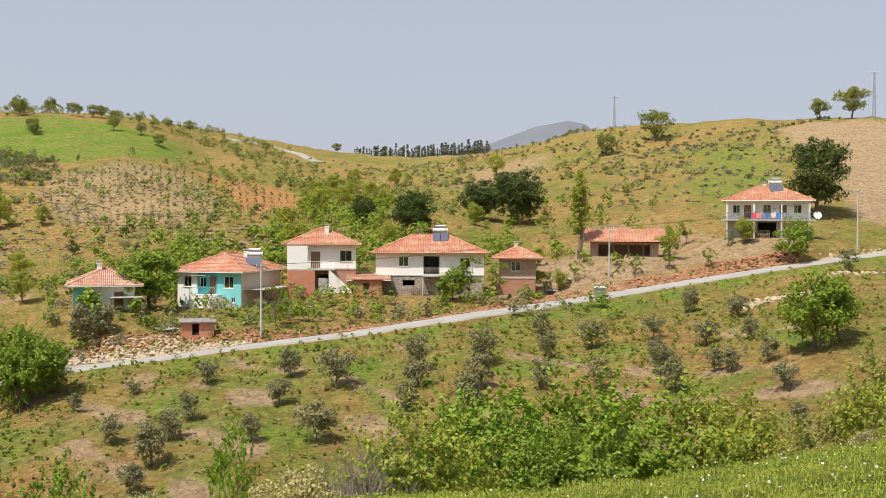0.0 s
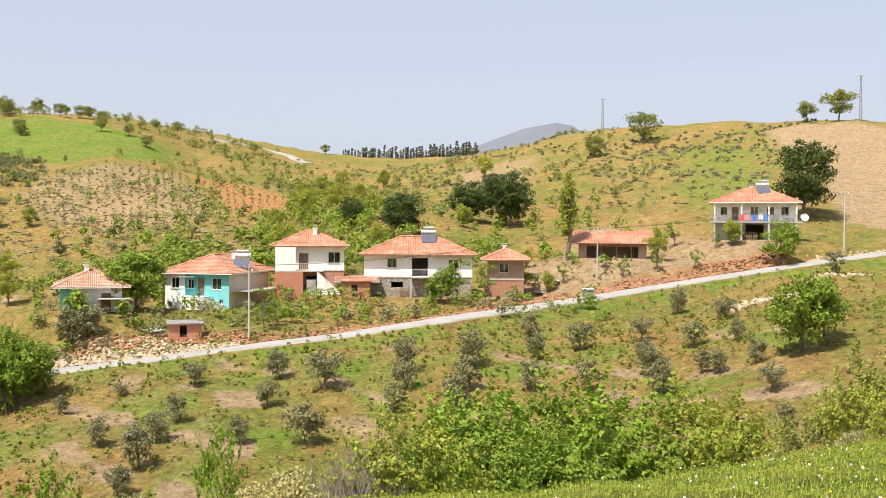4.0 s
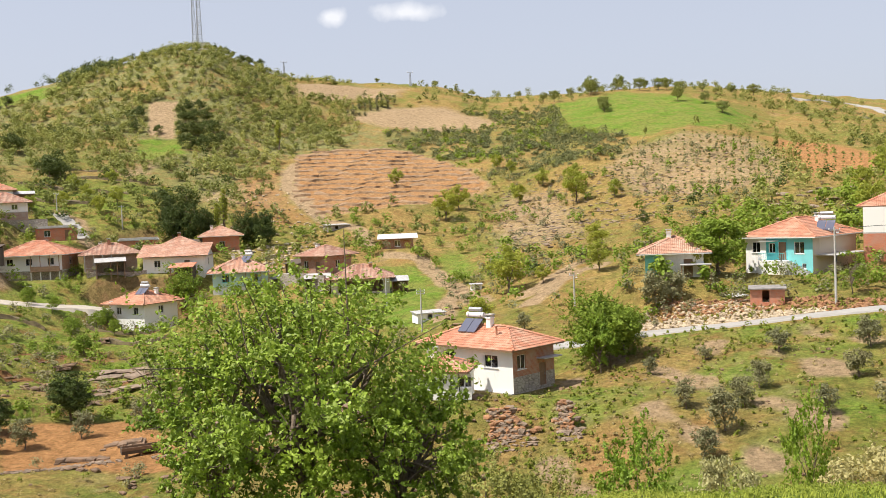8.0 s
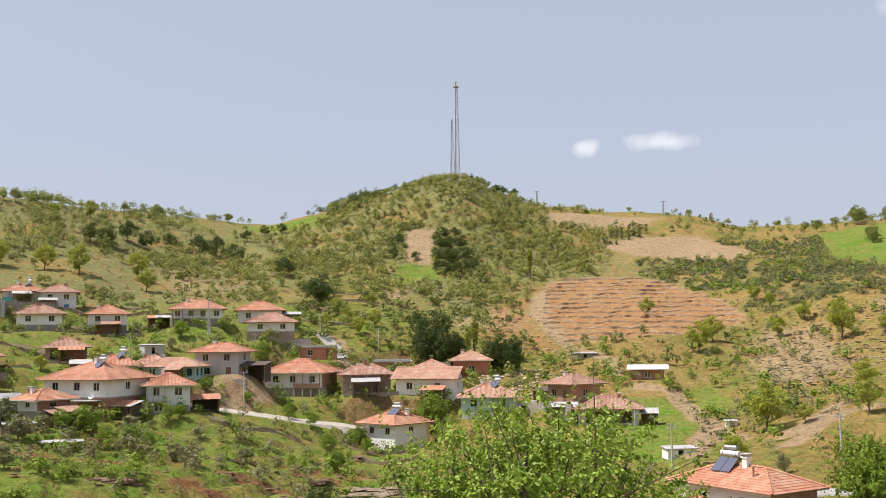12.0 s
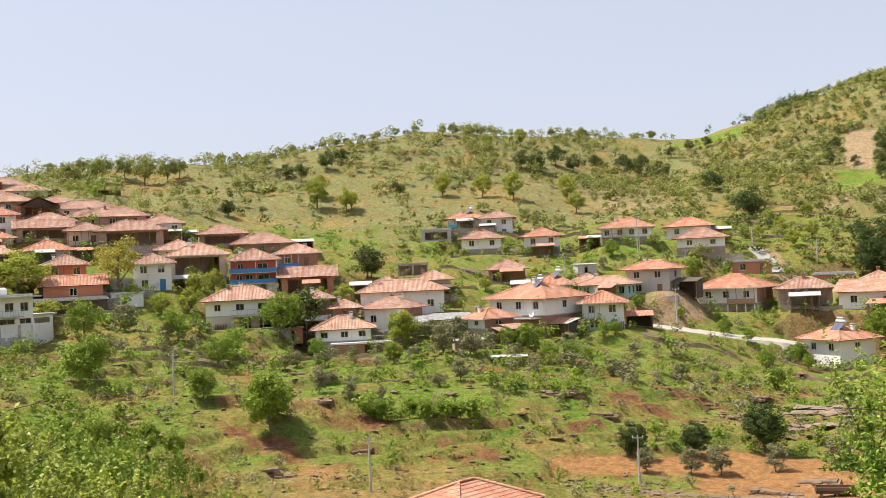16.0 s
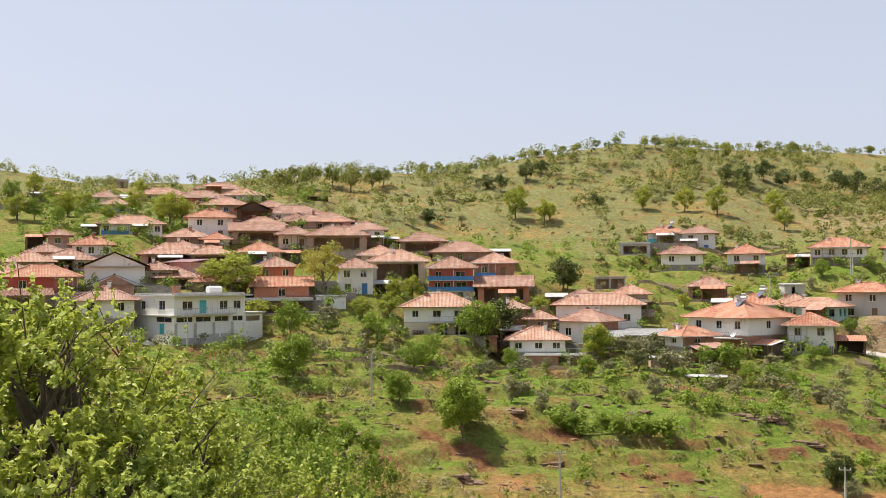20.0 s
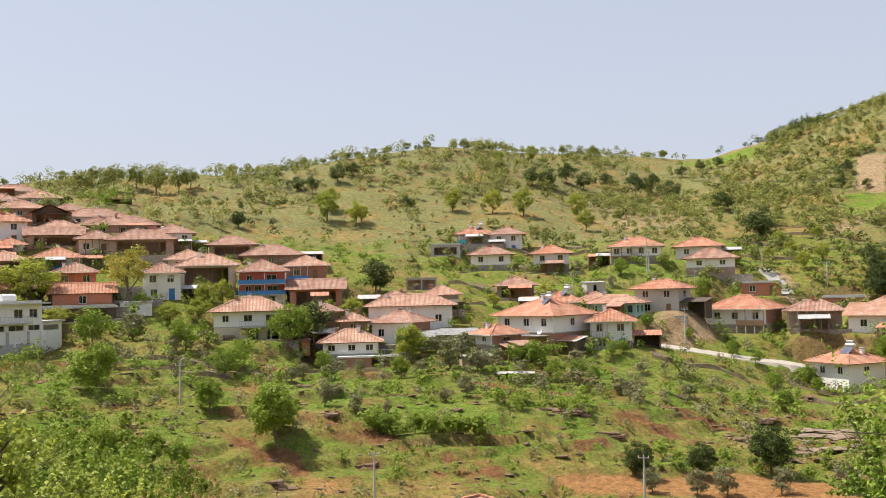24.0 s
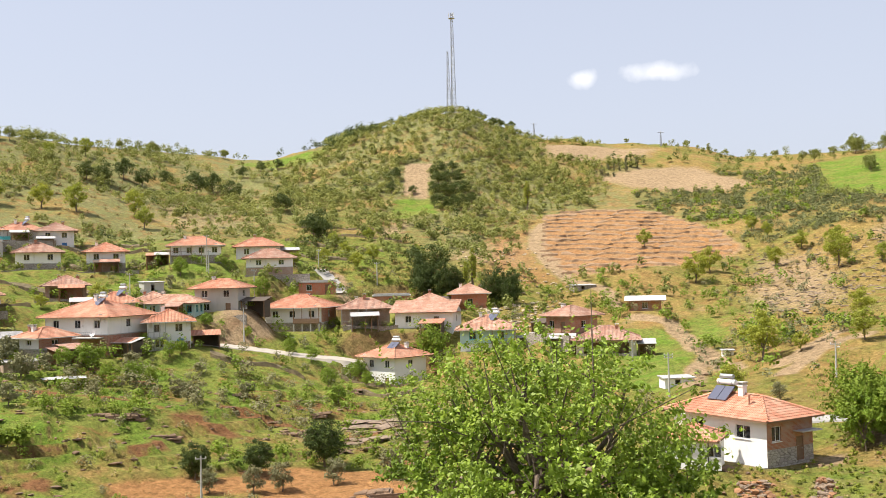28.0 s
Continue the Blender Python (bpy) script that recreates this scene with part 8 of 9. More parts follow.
pylon(-9.32, 376, 11.5)
pylon(-22.51, 318, 13.6)
pylon(39.03, 432, 6.9)
pylon(32.16, 450, 6.4)
pylon(41.07, 423, 3.7)
pylon(-34.82, 293, 5.9)




# ---- extras on single houses ----
def own_part(record, name, shape, mat, label=""):
    return part(name, shape, mat, record["thing"], label)


def railing(record, x0, x1, y, z, tall, mat, gap=0.22):
    """A balcony railing along x: rails and bars."""
    rail = own_part(record, "railing", Shape().box(x0, x1, y - 0.03, y + 0.03, z + tall - 0.05, z + tall).box(x0, x1, y - 0.02, y + 0.02, z + 0.1, z + 0.14), mat)
    n = int((x1 - x0) / gap)
    for k in range(n + 1):
        u = x0 + (x1 - x0) * k / n
        part("bar", Shape().box(u - 0.012, u + 0.012, y - 0.012, y + 0.012, z + 0.14, z + tall - 0.05), mat, rail)


def steps(record, x0, z0, x1, z1, y0, y1, n, mat):
    """A flight of steps rising along x on a solid flank."""
    for k in range(n):
        a, b = x0 + (x1 - x0) * k / n, x0 + (x1 - x0) * (k + 1) / n
        z = z0 + (z1 - z0) * (k + 1) / n
        own_part(record, "step", Shape().box(min(a, b), max(a, b), y0, y1, min(z0, z1) - 0.4, z), mat)


# white house with the outside stair
h = stair_house
w, d, y = h["w"], h["d"], -h["d"] / 2
own_part(h, "balcony", Shape().box(-w / 2, w / 2 - 2.6, y - 1.2, y - 0.01, 2.85, 3.0), CONCRETE, "concrete balcony slab")
railing(h, -w / 2 + 2.6, w / 2 - 4.4, y - 1.15, 3.0, 0.95, WHITE_STEEL)
own_part(h, "parapet", Shape().box(-w / 2, -w / 2 + 0.12, y - 1.2, y - 0.02, 3.0, 5.9).box(-w / 2 + 0.12, -w / 2 + 2.5, y - 1.2, y - 1.08, 3.0, 5.9), WALLS["white"], "white-plastered porch screen")
own_part(h, "brick_screen", Shape().box(-w / 2, -w / 2 + 3.4, y - 1.2, y - 1.05, -0.6, 2.85), WALLS["orange"], "orange brick screen wall")
steps(h, w / 2 - 0.4, 0, w / 2 - 3.4, 2.9, y - 1.2, y - 0.02, 14, WALLS["white"])
own_part(h, "gate", Shape().box(-0.4, 0.7, y - 1.12, y - 1.06, 0, 1.9), TIN, "pale sheet-metal gate")

# house on the stone base: balcony and shed roof
h = stone_base_house
w, d, y = h["w"], h["d"], -h["d"] / 2
own_part(h, "balcony", Shape().box(-1.0, 1.6, y - 1.3, y - 0.01, 2.4, 2.55), CONCRETE, "concrete balcony slab")
railing(h, -1.0, 1.6, y - 1.25, 2.55, 0.95, WHITE_STEEL)
for u in (-0.9, 1.5):
    own_part(h, "post", Shape().box(u - 0.1, u + 0.1, y - 1.25, y - 1.05, -0.5, 2.4), CONCRETE)

# verandah house on the rise
h = verandah_house
w, d, y = h["w"], h["d"], -h["d"] / 2
own_part(h, "verandah", Shape().box(-w / 2 - 0.6, w / 2 + 0.6, y - 1.9, y - 0.01, 2.55, 2.72), CONCRETE, "pale concrete verandah slab")
railing(h, -w / 2 - 0.5, w / 2 + 0.5, y - 1.8, 2.72, 1.0, STEEL, 0.35)
for k in range(4):
    u = -w / 2 + 0.2 + (w - 0.4) * k / 3
    own_part(h, "column", Shape().box(u - 0.12, u + 0.12, y - 1.8, y - 1.56, -0.8, 2.55), CONCRETE)
    own_part(h, "column", Shape().box(u - 0.1, u + 0.1, y - 1.75, y - 1.55, 2.72, h["h"]), WHITE_STEEL)
own_part(h, "canopy", Shape().box(-w / 2 - 0.6, w / 2 + 0.6, y - 2.0, y - 0.4, h["h"] - 0.1, h["h"] + 0.02), TRIM)
m = pose(h["x"], h["y"], h["z"], 0, 0, h["turn"])
for k, (u, colour, long) in enumerate(((-2.2, (0.75, 0.12, 0.14), 0.9), (-1.5, (0.85, 0.3, 0.35), 0.8), (-0.4, (0.12, 0.2, 0.55), 1.2), (0.5, (0.75, 0.75, 0.78), 0.7), (1.2, (0.12, 0.25, 0.6), 1.1), (2.0, (0.3, 0.3, 0.34), 0.9))):
    s = Shape()
    for q in range(6):
        a, b = q / 6, (q + 1) / 6
        f = lambda c: 0.05 * math.sin(c * 9 + k)
        for zz in range(3):
            s.face([(a * 0.6, f(a), -long * zz / 3), (b * 0.6, f(b), -long * zz / 3), (b * 0.6, f(b) * 1.4, -long * (zz + 1) / 3), (a * 0.6, f(a) * 1.4, -long * (zz + 1) / 3)])
    cloth = plain("cloth", colour, 0.9, spread=0.1, bump=0.1)
    tagged(new("laundry", s.mesh("laundry", cloth)), "coloured washing hung over the verandah railing", "laundry", "washing on the railing").matrix_basis = m @ pose(u, y - 1.87, 3.72)
dish(m @ pose(w / 2 + 0.9, y - 1.2, 2.75, 0, 0, 10), 0.6)

# turquoise house: porch panel and steps
h = turquoise_house
w, d, y = h["w"], h["d"], -h["d"] / 2
own_part(h, "front_panel", Shape().wall((-w / 2 + 5.2, y - 0.05, -0.6), (1, 0, 0), w - 5.2, h["h"] + 0.55, [(0.8, 2.9, 1.2, 1.35), (1.7, 1.2, 0.5, 0.6)], 0.05), WALLS["teal"], "turquoise-painted front panel")
own_part(h, "porch_panel", Shape().wall((-w / 2 + 2.6, y - 0.04, 1.55), (1, 0, 0), 2.6, h["h"] - 1.6, [(0.3, 0.85, 0.8, 1.1), (1.5, 0.05, 0.95, 2.05)], 0.04), TEAL, "deep turquoise porch wall")
own_part(h, "awning", Shape().box(-w / 2 + 2.2, -w / 2 + 4.2, y - 1.2, y - 0.06, 3.75, 3.82), TIN, "pale tin porch awning")
own_part(h, "landing", Shape().box(-w / 2 + 2.2, -w / 2 + 5.4, y - 1.3, y - 0.08, -0.5, 1.55), WALLS["white"])
steps(h, -w / 2 + 8.2, 0, -w / 2 + 5.4, 1.5, y - 1.3, y - 0.08, 8, CONCRETE)
railing(h, -w / 2 + 2.2, -w / 2 + 5.4, y - 1.25, 1.55, 0.9, TEAL)
own_part(h, "awning", Shape().box(w / 2 + 0.02, w / 2 + 2.6, -d / 2 + 0.5, d / 2 - 3, 2.1, 2.18), TIN, "pale tin awning")
solar_heater(pose(h["x"], h["y"], h["z"], 0, 0, h["turn"]) @ pose(w / 2 - 0.7, -d / 2 + 5.0, h["h"] + 0.5, 0, 0, -h["turn"]))

# small turquoise house: lean-to
h = small_turquoise_house
w, d, y = h["w"], h["d"], -h["d"] / 2
own_part(h, "side_panel", Shape().box(-w / 2 - 0.05, -w / 2 + 1.4, y - 0.06, y - 0.01, 0.1, h["h"] - 0.1), WALLS["teal"], "turquoise-painted corner")
own_part(h, "lean_to_roof", Shape().box(w / 2 - 2.6, w / 2 + 0.8, y - 2.2, y - 0.05, 1.5, 1.58), TIN, "pale tin lean-to roof")
for u in (w / 2 - 2.5, w / 2 + 0.7):
    own_part(h, "post", Shape().box(u - 0.05, u + 0.05, y - 2.1, y - 2.0, -1, 1.5), WOOD)

# near house: stone side, shutters, chimney hood, fascia
h = near_house
w, d, y = h["w"], h["d"], -h["d"] / 2
own_part(h, "stone_plinth", Shape().wall((w / 2 + 0.03, -d / 2, -1.0), (0, 1, 0), d, 2.5, [(3.6, 1.3, 0.9, 1.2)], 0.03), WALLS["stone"], "rough stone lower side wall")
own_part(h, "plinth", Shape().box(-w / 2, w / 2, y - 0.35, y - 0.02, -1.2, 0.15), CONCRETE)
own_part(h, "awning", Shape().box(w / 2 + 0.02, w / 2 + 1.0, -d / 2 + 3.2, d / 2, 2.75, 2.83), TIN, "small pale tin awning")
own_part(h, "flue", Shape().tube((2.2, -1.4, h["h"] + 0.4), (2.2, -1.4, h["h"] + 1.7), 0.09, 0.09, 8).box(2.05, 2.35, -1.55, -1.25, h["h"] + 1.7, h["h"] + 1.8), WALLS["brick"], "clay flue pipe")
h = near_annex
own_part(h, "drainpipe", Shape().tube((h["w"] / 2 - 0.5, -h["d"] / 2 - 0.1, 0), (h["w"] / 2 - 0.5, -h["d"] / 2 - 0.1, h["h"]), 0.05, 0.05, 6), CABLE, "dark drainpipe")

# house with the blue balconies
h = blue_balcony_house
w, d, y = h["w"], h["d"], -h["d"] / 2
for z in (2.1, 4.05):
    own_part(h, "balcony", Shape().box(-w / 2 - 0.3, w / 2 + 0.1, y - 1.3, y - 0.01, z - 0.14, z), CONCRETE)
    own_part(h, "balcony_front", Shape().box(-w / 2 - 0.3, w / 2 + 0.1, y - 1.3, y - 1.22, z, z + 0.75).box(-w / 2 - 0.3, -w / 2 - 0.22, y - 1.21, y - 0.02, z, z + 0.75), BLUE, "blue balcony front")
    for u in (-w / 2 - 0.2, 0.4, w / 2):
        own_part(h, "post", Shape().box(u - 0.05, u + 0.05, y - 1.2, y - 1.1, z + 0.75, z + 1.9), WHITE_STEEL)

# porch house: upper gallery on posts
h = porch_house
w, d, y = h["w"], h["d"], -h["d"] / 2
own_part(h, "gallery", Shape().box(-w / 2 + 3.8, w / 2, y - 1.5, y - 0.01, h["h"] / 2 - 0.16, h["h"] / 2), CONCRETE, "concrete gallery slab")
railing(h, -w / 2 + 3.9, w / 2, y - 1.45, h["h"] / 2, 0.9, STEEL, 0.35)
for k in range(4):
    u = -w / 2 + 4.0 + (w - 4.2) * k / 3
    own_part(h, "post", Shape().box(u - 0.1, u + 0.1, y - 1.45, y - 1.25, -1.0, h["h"] / 2 - 0.16), CONCRETE)

# terrace house: broad white terrace over a store
h = terrace_house
w, d, y = h["w"], h["d"], -h["d"] / 2
own_part(h, "terrace", Shape().box(-w / 2 + 2.2, w / 2 + 3.0, y - 2.2, y - 0.01, 1.75, 2.0), WALLS["white"], "white terrace slab")
railing(h, -w / 2 + 2.3, w / 2 + 2.9, y - 2.1, 2.0, 0.9, WHITE_STEEL, 0.4)
own_part(h, "store_wall", Shape().wall((-w / 2 + 2.4, y - 2.0, -1.2), (1, 0, 0), w + 0.4, 2.95, [(5.0, 1.3, 2.2, 1.5)], 0.3), WALLS["brick"], "brick store wall")
for u in (w / 2 + 2.6, w / 2 + 0.6):
    own_part(h, "post", Shape().box(u - 0.1, u + 0.1, y - 2.1, y - 1.9, -1.2, 1.75), CONCRETE)

# long house: balcony
h = long_house
w, d, y = h["w"], h["d"], -h["d"] / 2
own_part(h, "balcony", Shape().box(0.5, 5.0, y - 1.8, y - 0.01, 2.9, 3.05), CONCRETE, "concrete balcony slab")
railing(h, 0.5, 5.0, y - 1.7, 3.05, 0.9, STEEL, 0.35)
dish(pose(h["x"], h["y"], h["z"], 0, 0, h["turn"]) @ pose(4.4, y - 1.6, 3.1), 0.5)

# white block: roof slab edge, balcony, grey base, stair
h = white_block
w, d, y = h["w"], h["d"], -h["d"] / 2
own_part(h, "balcony", Shape().box(-w / 2, w / 2 - 2.2, y - 1.1, y - 0.01, 4.3, 4.46), CONCRETE, "concrete balcony slab")
railing(h, -w / 2, w / 2 - 2.2, y - 1.05, 4.46, 0.9, STEEL, 0.4)
own_part(h, "grey_base", Shape().box(-w / 2 - 0.02, w / 2 + 0.02, y - 0.12, y - 0.01, -1.5, 1.0), CONCRETE, "bare concrete base")
own_part(h, "roof_edge", Shape().box(-w / 2 - 0.7, w / 2 + 0.7, y - 1.2, y - 0.26, 7.1, 7.3), CONCRETE, "overhanging concrete roof edge")
own_part(h, "store_annex", Shape().wall((w / 2 + 0.02, y + 0.6, -2.0), (1, 0, 0), 3.6, 6.4, [(0.5, 5.2, 2.6, 0.8)], 0.2).wall((w / 2 + 3.62, y + 0.6, -2.0), (0, 1, 0), 5.0, 6.4, [], 0.2), WALLS["white"], "whitewashed store beside the block")
own_part(h, "annex_roof", Shape().box(w / 2 + 0.02, w / 2 + 4.0, y + 0.2, y + 5.8, 4.4, 4.6), CONCRETE, "flat concrete annex roof")
own_part(h, "buttress", Shape().box(w / 2 - 0.4, w / 2 + 0.4, y - 0.5, y - 0.13, -2.0, 3.1), WALLS["white"], "white buttress")
for u in (-w / 2 + 0.1, -w / 2 + 3.3, -w / 2 + 6.4, -w / 2 + 9.6):
    own_part(h, "pier", Shape().box(u, u + 0.35, y - 0.2, y - 0.125, -1.5, 3.2), CONCRETE)
for u in (1.3, 4.4):
    own_part(h, "infill", Shape().box(u - 2.6, u + 0.1, y - 0.17, y - 0.125, -1.2, 1.5), WALLS["grey"], "bare grey infill panel")
own_part(h, "roof_chimney", Shape().box(-w / 2 + 1.8, -w / 2 + 2.8, y + 3.0, y + 3.8, 7.3, 8.5).box(-w / 2 + 1.65, -w / 2 + 2.95, y + 2.85, y + 3.95, 8.5, 8.65), WALLS["brick"], "red brick chimney")
own_part(h, "water_tank", Shape().tube((2.0, y + 4.0, 8.0), (4.2, y + 4.0, 8.0), 0.6, 0.6, 14), WHITE_STEEL, "white water tank")
own_part(h, "ledge", Shape().box(-w / 2 - 0.4, -w / 2 - 0.01, -d / 2, d / 2, 4.2, 4.36), CONCRETE)
m = pose(h["x"], h["y"], h["z"], 0, 0, h["turn"])
x0, y0 = (m @ Vector((-w / 2 - 3.2, -d / 2 + 1.0, 0))).xy
t = thing("stone_steps", pose(x0, y0, height(x0, y0), 0, 0, h["turn"] + 30), "grey outdoor steps beside the white block", "steps")
for k in range(10):
    part("step", Shape().box(-1.2, 1.2, k * 0.35, k * 0.35 + 0.36, -0.6, 0.17 * (k + 1)), CONCRETE, t)


# ---- things by the lane and in the yards ----
def dumpster(bearing, distance):
    x, y = spot(bearing, distance)
    t = thing("dumpster", pose(x, y, height(x, y) + 0.14, 0, 0, bearing + 10), "galvanised steel refuse container standing on the lane", "dumpster")
    s = Shape()
    lo, hi = [(-0.6, -0.38), (0.6, -0.38), (0.6, 0.38), (-0.6, 0.38)], [(-0.68, -0.5), (0.68, -0.5), (0.68, 0.5), (-0.68, 0.5)]
    for k in range(4):
        a, b = k, (k + 1) % 4
        s.face([(*lo[a], 0.2), (*lo[b], 0.2), (*hi[b], 1.15), (*hi[a], 1.15)])
    s.face([(*p, 0.2) for p in lo[::-1]])
    part("body", s, STEEL, t)
    part("rim", Shape().box(-0.72, 0.72, -0.54, -0.48, 1.1, 1.18).box(-0.72, 0.72, 0.48, 0.54, 1.1, 1.18).box(-0.72, -0.66, -0.48, 0.48, 1.1, 1.18).box(0.66, 0.72, -0.48, 0.48, 1.1, 1.18), STEEL, t)
    part("lid", Shape().box(-0.7, 0.7, -0.5, 0.52, 1.19, 1.27).box(-0.6, 0.6, -0.4, 0.4, 1.27, 1.33), WHITE_STEEL, t, "pale lid")
    for u in (-0.5, 0.5):
        for v in (-0.3, 0.3):
            part("wheel", Shape().tube((u - 0.03, v, 0.1), (u + 0.03, v, 0.1), 0.1, 0.1, 10), CABLE, t)


dumpster(-8.6, 125.6)


def brick_hut(bearing, distance, w, d, tall, turn, wall, label, roof=CONCRETE):
    """A small shed: four walls with a doorway and a slab roof."""
    x, y = spot(bearing, distance)
    t = thing("hut", pose(x, y, height(x, y) - 0.1, 0, 0, bearing + turn), label, "hut", "small huts")
    for k, (c, ux, run) in enumerate((((-w / 2, -d / 2), (1, 0), w), ((w / 2, -d / 2), (0, 1), d), ((w / 2, d / 2), (-1, 0), w), ((-w / 2, d / 2), (0, -1), d))):
        part("wall", Shape().wall((*c, -0.5), (*ux, 0), run, tall + 0.5, [(run * 0.35, 0.6, 0.7, min(1.4, tall - 0.3))] if k == 0 else [], 0.2), WALLS[wall], t)
    part("roof", Shape().box(-w / 2 - 0.2, w / 2 + 0.2, -d / 2 - 0.2, d / 2 + 0.2, tall, tall + 0.12), roof, t, m=pose(0, 0, 0, 3))
    return t


brick_hut(13.4, 112.5, 3.4, 2.4, 1.5, 0, "orange", "small red brick hut with a grey sheet roof", GREY_SHEET)
brick_hut(4.2, 127.5, 3.4, 3.0, 2.0, 0, "orange", "small orange brick coop beside the house", TILES)
brick_hut(31.7, 141, 4.0, 2.4, 0.9, 20, "white", "low white shed in the green field", TIN)
brick_hut(29.0, 160, 1.6, 1.2, 1.0, 10, "white", "small white trough house by the track", TIN)
brick_hut(66.6, 157, 4.5, 3.0, 1.4, 10, "brown", "low mud-brown shed with a tin roof", TIN)
brick_hut(60.0, 213, 4.0, 3.0, 2.0, 20, "grey", "grey lean-to with a tin roof", TIN)
brick_hut(84.8, 178, 5.0, 2.6, 1.8, 0, "white", "low white shed beside the houses", TIN)
brick_hut(76.2, 164, 3.0, 2.4, 1.9, 0, "orange", "small orange brick shed by the yard", TILES)
brick_hut(36.6, 226, 5.0, 3.0, 1.0, 20, "stone", "low stone pen with a pale roof", TIN)

# washing-up of planks and sheets by the yards
for k, (b, r, w, l) in enumerate(((64.2, 150, 4.5, 1.6), (65.0, 152, 3.0, 1.4), (15.0, 116, 2.5, 1.5), (-6.0, 140, 2.0, 1.2), (-6.9, 142, 2.4, 1.0), (52.8, 190, 3.0, 1.5))):
    x, y = spot(b, r)
    s = Shape()
    for q in range(6):
        a, c = -w / 2 + w * q / 6, -w / 2 + w * (q + 1) / 6
        s.face([(a, -l / 2, 0.03 * (q % 2)), (c, -l / 2, 0.03 * ((q + 1) % 2)), (c, l / 2, 0.03 * ((q + 1) % 2) + 0.1), (a, l / 2, 0.03 * (q % 2) + 0.1)])
    tagged(new("tin_sheet", s.mesh("tin_sheet", TIN)), "pale corrugated tin sheet lying in a yard", "sheet", "tin sheets").matrix_basis = pose(x, y, height(x, y) + 0.25, 4, 0, b + 20 * k)


# ---- terraces on the ochre slope ----
EARTH = plain("terrace_earth", (0.34, 0.22, 0.125), 1.0, spread=0.4, scale=0.8, bump=0.9, depth=0.2)


def end_bank(s):
    """Sets down a finished stretch of bank and starts the next."""
    if len(s.f) > 5:
        tagged(new("terrace_bank", s.mesh("terrace_bank", EARTH)), "ochre earth bank of a cultivated terrace", "terrace bank", "terrace banks")
    return Shape()


def terrace_bank(level, seed):
    """A low, broken bank of earth along one contour of the ploughed slope."""
    rng = random.Random(seed)
    s = Shape()
    last = None
    out = np.arange(205.0, 345.0, 0.5)
    for k in range(110):
        b = 28.6 + 0.1 * k
        a = radians(b)
        x, y = -math.sin(a) * out, math.cos(a) * out
        z = ground(x, y) - 0.18 * math.sin(b * 2.3 + seed) - 0.1 * math.sin(b * 6.1 + 2 * seed)
        hit = np.nonzero((z[1:] >= level) & (z[:-1] < level))[0]
        if not len(hit) or inside_field(x[hit[:1]], y[hit[:1]], OCHRE[0][0], 0.5)[0] < 0.5 + 0.12 * math.sin(k + seed) or rng.random() < 0.008:
            last, s = None, end_bank(s)
            continue
        k0 = hit[0]
        r = out[k0] + 0.5 * (level - z[k0]) / (z[k0 + 1] - z[k0])
        (x, y), (xi, yi), (xo, yo) = spot(b, r), spot(b, r - 0.5), spot(b, r + 2.0)
        top = height(x, y) + 0.34 + 0.1 * math.sin(k * 0.37 + seed) + 0.08 * rng.random()
        row = [(xi, yi, height(xi, yi) - 0.3), (x, y, top), (xo, yo, max(top - 0.1, height(xo, yo) + 0.03))]
        if last:
            s.face([last[0], row[0], row[1], last[1]])
            s.face([last[1], row[1], row[2], last[2]])
        last = row
    end_bank(s)


edge_heights = [height(*spot(*p)) for p in OCHRE[0][0]]
for k in range(14):
    terrace_bank(min(edge_heights) + (max(edge_heights) - min(edge_heights)) * (k + 0.4) / 14, k)

TURF = plain("turf_bank", (0.20, 0.155, 0.085), 1.0, spread=0.5, scale=1.2, bump=0.9, depth=0.15)


def garden_bank(b0, b1, r0, r1, seed):
    """A low turf and stone bank that steps a garden terrace along the slope."""
    rng = random.Random(seed)
    s, last = Shape(), None
    for k in range(int((b1 - b0) / 0.2) + 1):
        q = k * 0.2 / (b1 - b0)
        b, r = b0 + k * 0.2, r0 + (r1 - r0) * q + 1.2 * math.sin(q * 5 + seed)
        (x, y), (xi, yi), (xo, yo) = spot(b, r), spot(b, r - 0.35), spot(b, r + 2.4)
        top = height(x, y) + 0.5 + 0.16 * math.sin(k * 0.7 + seed) + 0.12 * rng.random()
        row = [(xi, yi, height(xi, yi) - 0.4), (x, y, top), (xo, yo, max(top - 0.25, height(xo, yo) + 0.02))]
        if last:
            s.face([last[0], row[0], row[1], last[1]])
            s.face([last[1], row[1], row[2], last[2]])
        last = row
    tagged(new("garden_bank", s.mesh("garden_bank", TURF)), "low turf and stone bank of a garden terrace", "terrace bank", "garden banks")


for k, (b0, b1, r0, r1) in enumerate(((57.5, 64.5, 236, 243), (58.5, 66, 246, 252), (60, 67, 256, 262), (49.5, 53.5, 246, 250), (47.5, 53, 256, 262), (46.5, 51.5, 268, 274), (48, 52, 282, 286), (62, 68, 214, 218), (66, 71, 198, 204),
                                      (78, 83, 148, 150), (80, 86, 141, 143), (83, 88, 152, 154), (72, 76, 150, 153), (52, 57, 166, 168), (46, 50, 172, 176), (45.5, 49, 164, 166))):
    garden_bank(b0, b1, r0, r1, k)

make_road("far_track", FAR_TRACK, 4.5, "pale dirt track on the far hillside")


